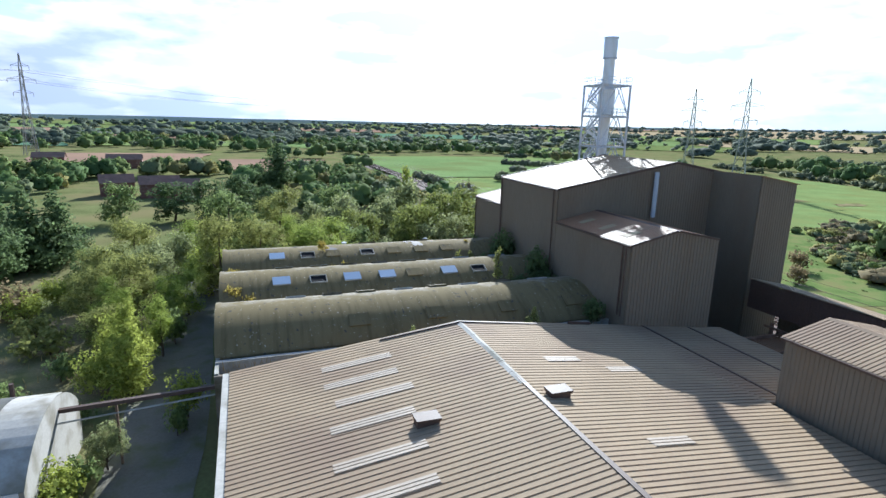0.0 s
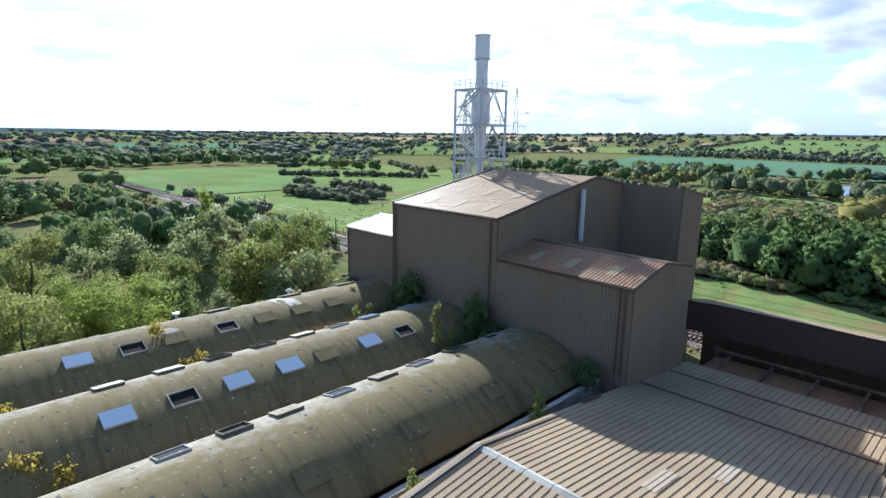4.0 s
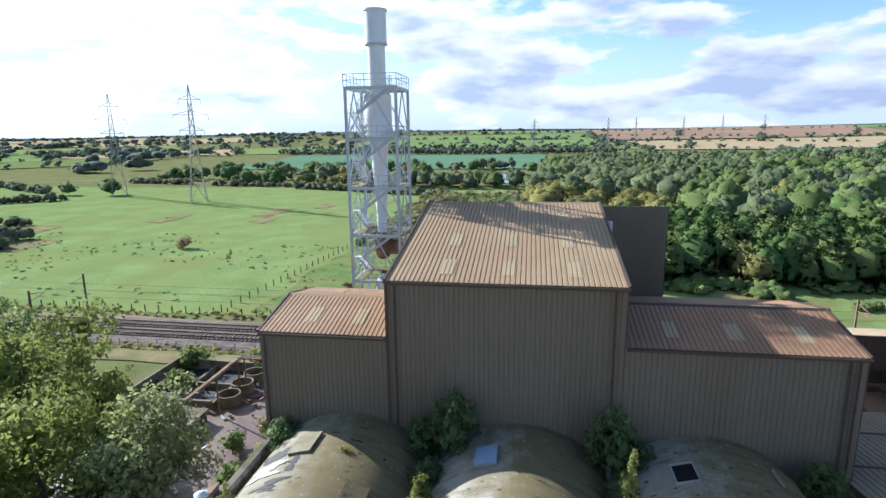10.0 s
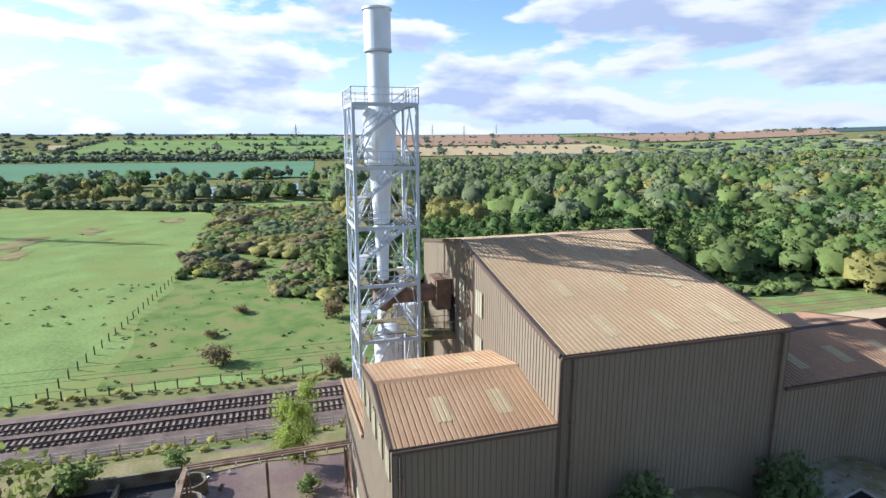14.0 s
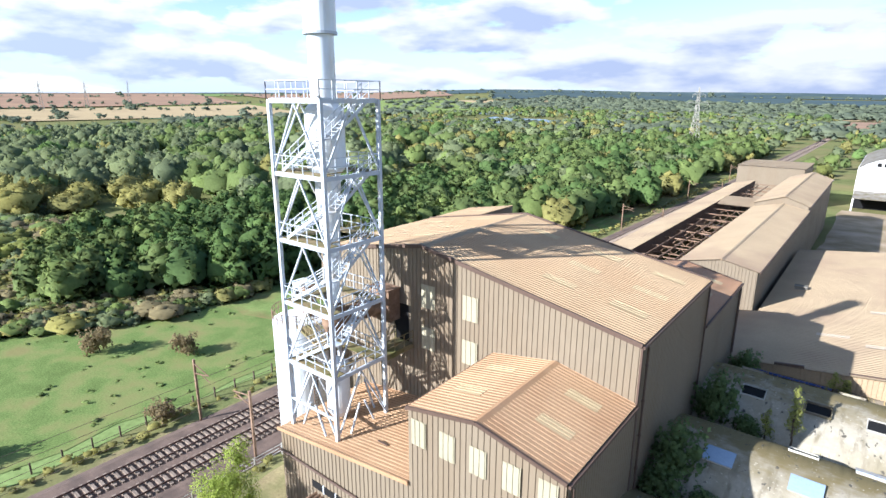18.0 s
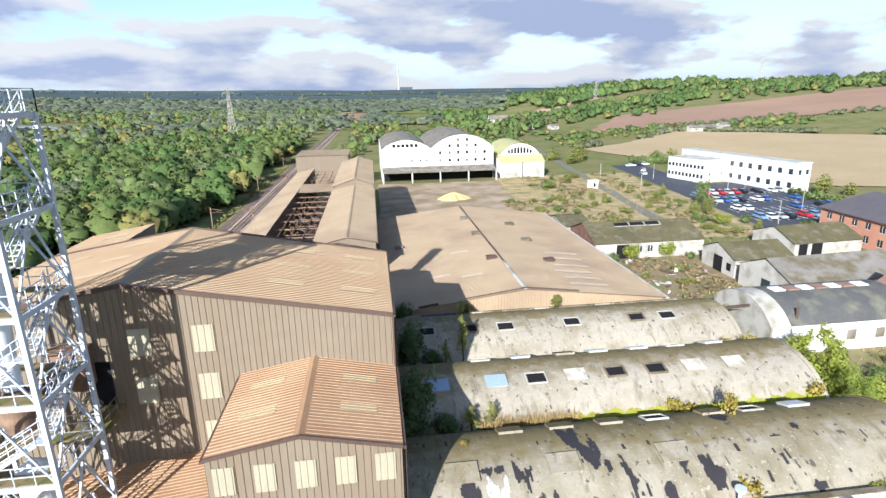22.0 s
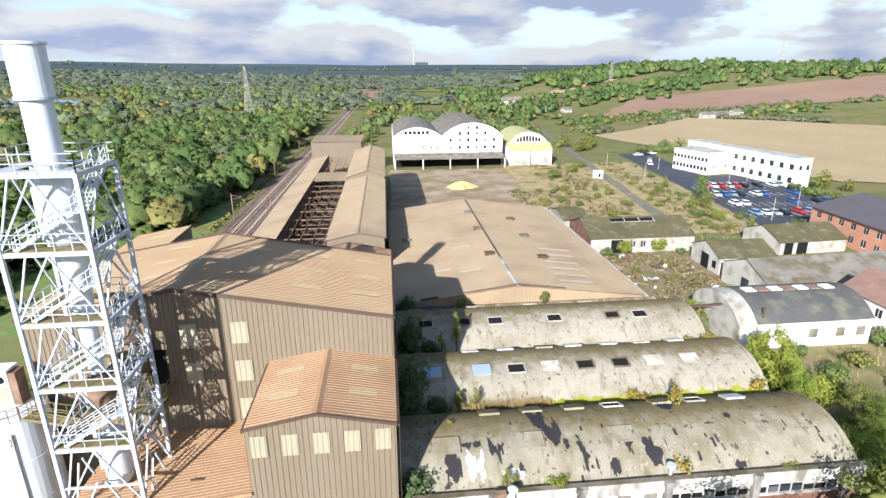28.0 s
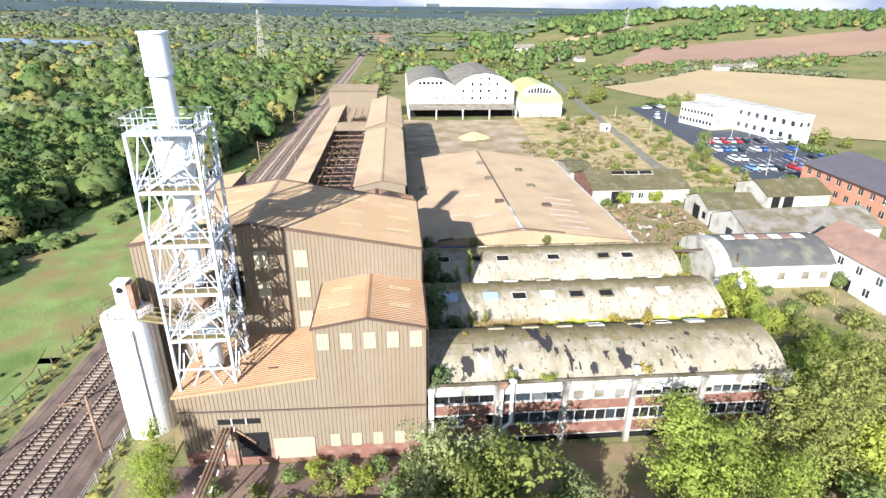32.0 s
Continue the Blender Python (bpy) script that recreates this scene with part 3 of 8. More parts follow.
field("crop_field", [(-470, -345), (-470, -62), (-770, -40), (-770, -400)], M_TEALFIELD, "bluish green crop field across the valley", 0.5, 25)
field("green_field", [(-1010, -420), (-960, 40), (-1700, 90), (-1700, -520)], M_GREENFIELD, "bright green field rising across the valley", 1.6, 40)
field("stubble_field", [(-860, 120), (-820, 520), (-1180, 640), (-1220, 110)], M_STUBBLE, "pale stubble field on the far slope", 1.4, 40)
field("green_field", [(-700, 560), (-640, 900), (-1050, 1150), (-1100, 640)], M_MEADOW, "pale green field on the far slope", 1.4, 40)
field("plough_field", [(-1260, 100), (-1230, 660), (-2200, 1000), (-2300, 120)], M_PLOUGH, "reddish ploughed field on the far slope", 2.2, 60)
field("plough_field", [(-1160, 760), (-1060, 1250), (-1700, 1900), (-2100, 1080)], M_PLOUGH, "broad brown ploughed field below the horizon", 2.2, 60)
field("lake", [(-480, 540), (-375, 560), (-400, 640), (-520, 660)], M_WATER, "open lake water among the woods", 0.5, 12, 6, category="water")
field("lake", [(-560, 700), (-520, 840), (-600, 860), (-640, 720)], M_WATER, "open lake water beyond the woods", 0.8, 20, 6, category="water")
field("lake", [(-332, -128), (-330, -62), (-408, -66), (-405, -130)], M_WATER, "pond water among willows", 0.35, 8, 3, category="water")
for i, (x, y, w, h) in enumerate(((-196, -164, 14, 4), (-176, -158, 7, 3), (-216, -150, 9, 3), (-150, -232, 9, 12), (-126, -205, 10, 5), (-236, -128, 8, 4), (-178, -196, 12, 3))):
    field("bare_patch", [(x - w, y - h), (x + w * 0.7, y - h * 1.2), (x + w, y + h), (x - w * 0.8, y + h * 0.8)], M_VERGE, "trodden bare earth patch in the pasture", 0.12 - 0.0 + 0.003 * i, 2.2, 1.0, i, "ground")

# farmland beyond: a patchwork of fields round the valley, hedged or wooded
rf = random.Random(71)
FAR_FIELD = [(M_STUBBLE, "stubble_field", "pale stubble field in the distance"), (M_GREENFIELD, "green_field", "green field in the distance"), (M_MEADOW, "pasture_field", "bright pasture in the distance"),
             (M_PLOUGH, "plough_field", "brown ploughed field in the distance"), (M_TEALFIELD, "crop_field", "bluish green crop field in the distance"), (M_ROUGH, "rough_field", "rough grass field in the distance")]
CELLS = []
ring_r = [520, 680, 880, 1130, 1450, 1850, 2300]
for k in range(6):
    nsec = (20, 22, 24, 26, 26, 26)[k]
    for i in range(nsec):
        a0, a1 = 2 * math.pi * (i + 0.5 * (k % 2)) / nsec, 2 * math.pi * (i + 1 + 0.5 * (k % 2)) / nsec
        w0, w1 = rf.uniform(-0.05, 0.05), rf.uniform(-0.05, 0.05)
        quad = [(-20 + r_ * (1 + w_) * math.cos(t_), -60 + r_ * (1 + w_) * math.sin(t_)) for r_, t_, w_ in ((ring_r[k], a0, w0), (ring_r[k], a1, w1), (ring_r[k + 1], a1, w1), (ring_r[k + 1], a0, w0))]
        cx_, cy_ = sum(q[0] for q in quad) / 4, sum(q[1] for q in quad) / 4
        CELLS.append(quad)
        if k > 2 and cy_ > 600 and -1250 < cx_ < 1300 and not (cx_ < -600 and cy_ < 1300):
            field("wooded_hill", quad, M_FARWOOD, "wooded hillside in the distance, coloured blue for haze", 0.6 + 0.12 * k, 50, 4, i)
            continue
        valley = cy_ > 150 and -700 < cx_ < 60
        if rf.random() < (0.9 if valley else 0.3) or (cx_ > 60 and 0 < cy_ < 700) or (cx_ < -280 and cx_ > -1000 and -420 < cy_ < 60):
            continue
        m_, n_, l_ = rf.choice(FAR_FIELD)
        inner = [(cx_ + (q[0] - cx_) * 0.93, cy_ + (q[1] - cy_) * 0.93) for q in quad]
        field(n_, inner, m_, l_, 0.6 + 0.12 * k, 50, 4, i)

ring = []
NA = 180
radii = [2300, 2500, 2800, 3200, 3700, 4250]
for k, r_ in enumerate(radii):
    for i in range(NA):
        a_ = 2 * math.pi * i / NA
        q = r_ * (1 + 0.08 * math.sin(5 * a_ + k))
        ring.append((-20 + q * math.cos(a_), -60 + q * math.sin(a_)))
ring = np.array(ring)
rt = []
for k in range(len(radii) - 1):
    for i in range(NA):
        a, b, c, d = k * NA + i, k * NA + (i + 1) % NA, (k + 1) * NA + (i + 1) % NA, (k + 1) * NA + i
        rt += [(a, d, c), (a, c, b)]
lift = np.repeat([-3.0, 6.0, 9.0, 11.0, 12.0, 12.0], NA)
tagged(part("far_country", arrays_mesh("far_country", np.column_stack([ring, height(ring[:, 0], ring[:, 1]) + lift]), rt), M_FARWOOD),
       "distant woods and fields along the horizon, coloured blue for haze", "landscape", kind="structure")

# ---------------------------------------------------------------- railway
RS = 0.012  # slant of the line


def rx(x, y):
    return x + RS * (y + 85)


bed = MB()
ys = list(range(-420, 900, 20))
prof = [(-71.0, -0.75), (-70.0, -0.50), (-60.5, -0.50), (-59.4, -0.8)]
vv = [(rx(x, y), y, z) for y in ys for x, z in prof]
bed.add(vv, [(4 * j + i, 4 * j + i + 1, 4 * j + i + 5, 4 * j + i + 4) for j in range(len(ys) - 1) for i in range(3)])
track = thing("railway_track", "double railway track on brown stone ballast", "railway", (-65, -85, 0), kind="structure")
part("ballast", bed, M_BALLAST, track, "brown stone ballast bed")
RAILS = (-68.1, -66.6, -64.4, -62.9)
for x in RAILS:
    b = MB()
    for y0, y1 in zip(ys[:-1], ys[1:]):
        b.beam((rx(x, y0), y0, -0.20), (rx(x, y1), y1, -0.20), 0.075, 0.16)
    part("rail", b, M_RAIL, track, "rusty steel rail")
sl = MB().box(-1.25, 1.25, -0.13, 0.13, -0.15, 0.05).mesh("sleeper")
sl.materials.append(M_SLEEPER)
far_sl = MB()
for cx in (-67.35, -63.65):
    y = -420.0
    while y < 640:
        if -140 < y < -45:
            o = part("sleeper", sl, None, track)
            o.location = Vector((rx(cx, y), y, -0.37)) - track.location
            o.matrix_parent_inverse = Matrix()
        else:
            xx = rx(cx, y)
            far_sl.box(xx - 1.25, xx + 1.25, y - 0.13, y + 0.13, -0.52, -0.32)
        y += 0.66
o = part("sleepers", far_sl, M_SLEEPER, track, "rows of concrete sleepers")
o["kind"] = "stuff"

drape("verge_west", -75.5, -70.5, -420, 500, M_VERGE, "dry grass verge along the railway", 0.12, 6, RS, edge=0.9)
drape("verge_east", -60, -56.5, -420, 300, M_VERGE, "dry grass strip between railway and works", 0.12, 5, RS, edge=0.6, seed=4)

# ---------------------------------------------------------------- main works
E, RG, W = -26.5, -43.6, -55.6          # east wall, ridge, west wall
S, N = -73.3, -57.9                     # south and north gable walls
ZE, ZR, ZW = 19.2, 22.33, 20.3


def gable_wall(parent, y, pts, out, material=M_WALL, name="wall", pitch=0.4, thick=0.12):
    """A ribbed wall in a plane of constant y, closed by the outline pts (x, z); ribs stand outward along out."""
    b = MB()
    xs0, xs1 = min(p[0] for p in pts), max(p[0] for p in pts)
    n = max(1, round((xs1 - xs0) / pitch))
    p = (xs1 - xs0) / n

    def span(x):
        zz = []
        k = len(pts)
        for i in range(k):
            (xa, za), (xb, zb) = pts[i], pts[(i + 1) % k]
            if abs(xa - xb) > 1e-6 and min(xa, xb) - 1e-6 <= x <= max(xa, xb) + 1e-6:
                zz.append(za + (zb - za) * (x - xa) / (xb - xa))
        return (min(zz), max(zz)) if zz else (0, 0)
    cols = []
    for i in range(n):
        for s, dd in ((0, 0.05), (0.68, 0.05), (0.76, 0.0), (0.92, 0.0)):
            cols.append((xs0 + p * (i + s), dd))
    cols.append((xs1, 0.05))
    for side in (1, 0):
        v = []
        for x, dd in cols:
            z0, z1 = span(x)
            yy = y + out * (dd if side else -thick)
            v += [(x, yy, z0), (x, yy, z1)]
        f = [(2 * i, 2 * i + 2, 2 * i + 3, 2 * i + 1) for i in range(len(cols) - 1)]
        b.add(v, f)
    return part(name, b, material, parent)


def side_wall(parent, x, y0, y1, z0, z1, out, material=M_WALL, name="wall"):
    b = MB().ribbed((x, y0, z0), (0, y1 - y0, 0), (0, 0, z1 - z0), 0.33, 0.035, (out, 0, 0), 0.12)
    return part(name, b, material, parent)


def roof_slope(parent, x0, z0, x1, z1, y0, y1, material=M_ROOF, over=0.25, name="roof_slope", label="", pitch=0.33):
    """Profiled sheeting from eave (x0, z0) to ridge (x1, z1), ribs running up the slope."""
    d = Vector((x1 - x0, 0, z1 - z0)).normalized()
    o = Vector((x0, y0 - over, z0)) - d * over
    w = Vector((x1, y0 - over, z1)) - o
    b = MB().ribbed(o, (0, y1 - y0 + 2 * over, 0), w, pitch, 0.055, (-(z1 - z0) * (1 if x1 > x0 else -1), 0, abs(x1 - x0)), 0.05)
    return part(name, b, material, parent, label)


def downpipe(parent, x, y, z0, z1, out=(0.16, 0), r=0.07):
    b = MB()
    px, py = x + out[0], y + out[1]
    b.tube((px, py, z0), (px, py, z1 - 0.35), r, n=8)
    b.tube((px, py, z1 - 0.35), (x, y, z1 - 0.05), r, n=8)
    z = z0 + 1.5
    while z < z1 - 0.6:
        b.box(px - 0.1, px + 0.1, py - 0.1, py + 0.1, z, z + 0.06)
        z += 2.4
    return part("downpipe", b, M_TRIM, parent, "dark rainwater downpipe")


def patch_on_slope(parent, xa, za, xb, zb, x0, x1, y0, y1, material, name, label="", lift=0.03):
    """A sheet lying on the slope through (xa, za), (xb, zb) between x0..x1, y0..y1."""
    k = (zb - za) / (xb - xa)
    def z(x):
        return za + k * (x - xa) + lift
    p = 0.33
    b = MB()
    nrm = Vector((-k, 0, 1)).normalized()
    n = max(1, round((y1 - y0) / p))
    b.ribbed((x0, y0, z(x0)), (0, y1 - y0, 0), (x1 - x0, 0, z(x1) - z(x0)), p, 0.05, nrm, 0.03)
    return part(name, b, material, parent, label)


works = thing("works_building", "tall brown profiled-steel industrial building with gabled roof", "building", (-41, -65, 0))
side_wall(works, E, S, N, 0, ZE, 1)
gable_wall(works, S, [(W, 0), (E, 0), (E, ZE), (RG, ZR), (W, ZW)], -1)
gable_wall(works, N, [(W, 0), (E, 0), (E, ZE), (RG, ZR), (W, ZW)], 1)
XE, NE_ = -49.7, -50.4
ZX = ZR + (ZW - ZR) * (XE - RG) / (W - RG)
side_wall(works, W, S, NE_, 0, ZW, -1)
side_wall(works, XE, N, NE_, 0, ZX, 1, name="extension_wall")
gable_wall(works, NE_, [(W, 0), (XE, 0), (XE, ZX), (W, ZW)], 1, name="extension_wall")
roof_slope(works, E, ZE, RG, ZR, S, N, M_ROOFM, 0.06, label="brown profiled steel roof slope with pale rooflights")
roof_slope(works, W, ZW, RG, ZR, S, N, M_ROOFM, 0.06)
roof_slope(works, W, ZW, XE, ZX, N + 0.25, NE_, M_ROOFM, name="extension_roof")
part("ridge_cap", MB().prism([(RG - 0.35, ZR - 0.02), (RG, ZR + 0.10), (RG + 0.35, ZR - 0.02), (RG, ZR - 0.06)], "y", S - 0.1, N + 0.1), M_ROOF, works)
for y, o in ((S, -0.15), (N, 0.05)):
    part("verge_trim", MB().beam((E + 0.05, y + o + 0.05, ZE - 0.02), (RG, y + o + 0.05, ZR + 0.03), 0.14, 0.30), M_TRIM, works)
    part("verge_trim", MB().beam((RG, y + o + 0.05, ZR + 0.03), (W - 0.2, y + o + 0.05, ZW - 0.02), 0.14, 0.30), M_TRIM, works)
part("gutter", MB().box(E + 0.06, E + 0.22, S - 0.08, N + 0.08, ZE - 0.22, ZE - 0.04), M_TRIM, works, "dark eaves gutter")
part("corner_flashing", MB().box(E - 0.02, E + 0.10, S - 0.10, S + 0.12, 0, ZE - 0.1), M_TRIM, works)
downpipe(works, E + 0.05, S + 0.6, 9, ZE)
downpipe(works, E + 0.05, N - 0.7, 9, ZE)
for x0, y0 in ((-30.1, -69.85), (-30.1, -65.75), (-30.1, -61.4), (-35.2, -69.95), (-35.2, -65.75), (-35.2, -61.6), (-40.8, -61.6)):
    patch_on_slope(works, E, ZE, RG, ZR, x0, x0 + 2.5, y0, y0 + 0.9, M_LIGHT, "rooflight")
for x0, y0 in ((-48.6, -69.3), (-48.6, -65.1), (-48.6, -60.9), (-53.2, -69.3), (-53.2, -62), (-53.2, -54)):
    patch_on_slope(works, W, ZW, RG, ZR, x0, x0 + 2.4, y0, y0 + 0.9, M_LIGHT, "rooflight")
for x in (-39.6, -43.6):
    for z in (11.3, 14.9, 18.4):
        if z > 11.5 or x > -41:
            part("light_panel", MB().ribbed((x, S - 0.085, z - 0.95), (1.35, 0, 0), (0, 0, 1.9), 0.4, 0.04, (0, -1, 0), 0.03), M_PANEL, works)
part("high_doorway", MB().box(-46.6, -45.0, S - 0.075, S + 0.1, 13.9, 17.2), M_DARK, works, "dark open doorway high in the wall")
part("flue_casing", MB().tube((-40.2, N + 0.55, 15.5), (-40.2, N + 0.55, 21.2), 0.28, n=10), M_WHITE, works, "pale vertical flue pipe")

# north annex
ann = thing("north_annex", "brown profiled-steel annex with red-brown gabled roof", "building", (-32, -51, 0))
NA0, NA1, NAR, NAW = N + 0.02, -43.98, -32.0, -37.4
side_wall(ann, E - 0.02, NA0, NA1, 0, 15.34, 1)
side_wall(ann, NAW, NA0, NA1, 0, 15.5, -1)
gable_wall(ann, NA1, [(NAW, 0), (E, 0), (E, 15.34), (NAR, 16.55), (NAW, 15.5)], 1)
roof_slope(ann, E, 15.34, NAR, 16.55, NA0 + 0.1, NA1, M_ROOFD, 0.08, label="red-brown rusted roof sheets")
roof_slope(ann, NAW, 15.5, NAR, 16.55, NA0 + 0.1, NA1, M_ROOFD, 0.08)
part("ridge_cap", MB().prism([(NAR - 0.3, 16.54), (NAR, 16.66), (NAR + 0.3, 16.54), (NAR, 16.48)], "y", NA0 + 0.1, NA1 + 0.3), M_TRIM, ann)
part("gutter", MB().box(E + 0.08, E + 0.24, NA0 + 0.1, NA1 + 0.1, 15.12, 15.3), M_TRIM, ann)
b = MB()
b.beam((E + 0.06, NA1 + 0.08, 15.33), (NAR, NA1 + 0.08, 16.58), 0.12, 0.22)
b.beam((NAR, NA1 + 0.08, 16.58), (NAW - 0.06, NA1 + 0.08, 15.48), 0.12, 0.22)
part("verge_trim", b, M_TRIM, ann)
downpipe(ann, E + 0.03, NA1 - 0.5, 8, 15.3)
downpipe(ann, E + 0.03, NA1 - 1.0, 8, 15.3)
for y0 in (-55.2, -51.3, -47.2):
    patch_on_slope(ann, E, 15.34, NAR, 16.55, -29.6, -27.7, y0, y0 + 0.9, M_LIGHT, "rooflight")

# south annex and the low roof under the tower
SA, SAW, SAR = -82.47, -36.8, -31.9
sann = thing("south_annex", "tan profiled-steel annex with orange-brown gabled roof", "building", (-38, -78, 0))
side_wall(sann, E + 0.02, SA, S, 0, 15.3, 1)
gable_wall(sann, SA, [(SAW, 1.9), (E, 1.9), (E, 15.3), (SAR, 16.43), (SAW, 15.55)], -1)
side_wall(sann, SAW, SA, S, 9.5, 15.55, -1)
roof_slope(sann, E, 15.3, SAR, 16.43, SA, S - 0.12, M_ROOF2, 0.06, label="orange-brown roof sheets with yellowish rooflights")
roof_slope(sann, SAW, 15.55, SAR, 16.43, SA, S - 0.12, M_ROOF2, 0.06)
part("ridge_cap", MB().prism([(SAR - 0.3, 16.42), (SAR, 16.54), (SAR + 0.3, 16.42), (SAR, 16.36)], "y", SA - 0.1, S - 0.1), M_ROOF2, sann)
b = MB()
b.beam((E + 0.05, SA - 0.13, 15.28), (SAR, SA - 0.13, 16.45), 0.12, 0.22)
b.beam((SAR, SA - 0.13, 16.45), (SAW - 0.08, SA - 0.13, 15.52), 0.12, 0.22)
part("verge_trim", b, M_TRIM, sann)
part("gutter", MB().box(E + 0.08, E + 0.24, SA - 0.08, S - 0.15, 15.06, 15.24), M_TRIM, sann)
part("gutter", MB().box(SAW - 0.26, SAW - 0.10, SA - 0.08, S - 0.15, 15.28, 15.46), M_TRIM, sann)
downpipe(sann, E + 0.03, SA + 0.35, 0.2, 15.2)
for x0, y0, za in ((-29.9, -79.75, 0), (-29.9, -76.25, 0), (-35.7, -79.75, 1), (-35.7, -76.25, 1)):
    if za:
        patch_on_slope(sann, SAW, 15.55, SAR, 16.43, x0, x0 + 2.1, y0, y0 + 0.9, M_LIGHT, "rooflight", "yellowed rooflight sheet")
    else:
        patch_on_slope(sann, E, 15.3, SAR, 16.43, x0, x0 + 2.1, y0, y0 + 0.9, M_LIGHT, "rooflight", "yellowed rooflight sheet")
for i in range(5):
    x = -35.95 + 2.13 * i
    part("light_panel", MB().ribbed((x - 0.55, SA - 0.085, 13.25), (1.1, 0, 0), (0, 0, 1.7), 0.4, 0.04, (0, -1, 0), 0.03), M_PANEL, sann)
    part("light_panel", MB().ribbed((x - 0.1, SA - 0.085, 0.95 + 0.9), (0.95, 0, 0), (0, 0, 1.5), 0.4, 0.04, (0, -1, 0), 0.03), M_PANEL, sann)
DW = -50.15
lean = thing("lean_to", "low tan steel lean-to with orange-brown roof under the chimney tower", "building", (-43, -78, 0))
gable_wall(lean, SA, [(DW, 1.9), (SAW, 1.9), (SAW, 10.3), (DW, 8.6)], -1)
side_wall(lean, DW, SA, S, 0, 8.6, -1)
roof_slope(lean, DW, 8.6, SAW, 10.3, SA, S, M_ROOF2)
part("plinth", MB().box(DW, E, SA - 0.05, SA + 0.25, 0, 1.9), M_BRICK, lean, "weathered red brick plinth")
part("wall_pipe", MB().tube((DW - 0.2, SA - 0.2, 6.85), (E + 0.1, SA - 0.2, 6.5), 0.09, n=8), M_TRIM, lean, "long dark service pipe along the wall")
part("verge_trim", MB().beam((DW - 0.2, SA - 0.2, 8.62), (SAW, SA - 0.2, 10.32), 0.12, 0.26), M_ROOF2, lean)
part("louvre_window", MB().box(-46.6, -42.6, SA - 0.09, SA + 0.1, 5.15, 5.75), M_DARK, lean, "narrow dark window strip")
for x in (-45.3, -43.95):
    part("mullion", MB().box(x - 0.06, x + 0.06, SA - 0.12, SA, 5.1, 5.8), M_WHITE, lean)
part("doorway", MB().box(-44.9, -42.0, SA - 0.09, SA + 0.1, 1.0, 4.0), M_DARK, lean, "dark open loading doorway")
part("sliding_door", MB().box(-41.6, -37.6, SA - 0.16, SA - 0.07, 0.7, 3.2), M_PANEL, lean, "cream sliding door panel")
part("roof_rib", MB().box(-41.8, -40.9, -80.3, -80.2, 9.85, 9.95), M_TRIM, lean)

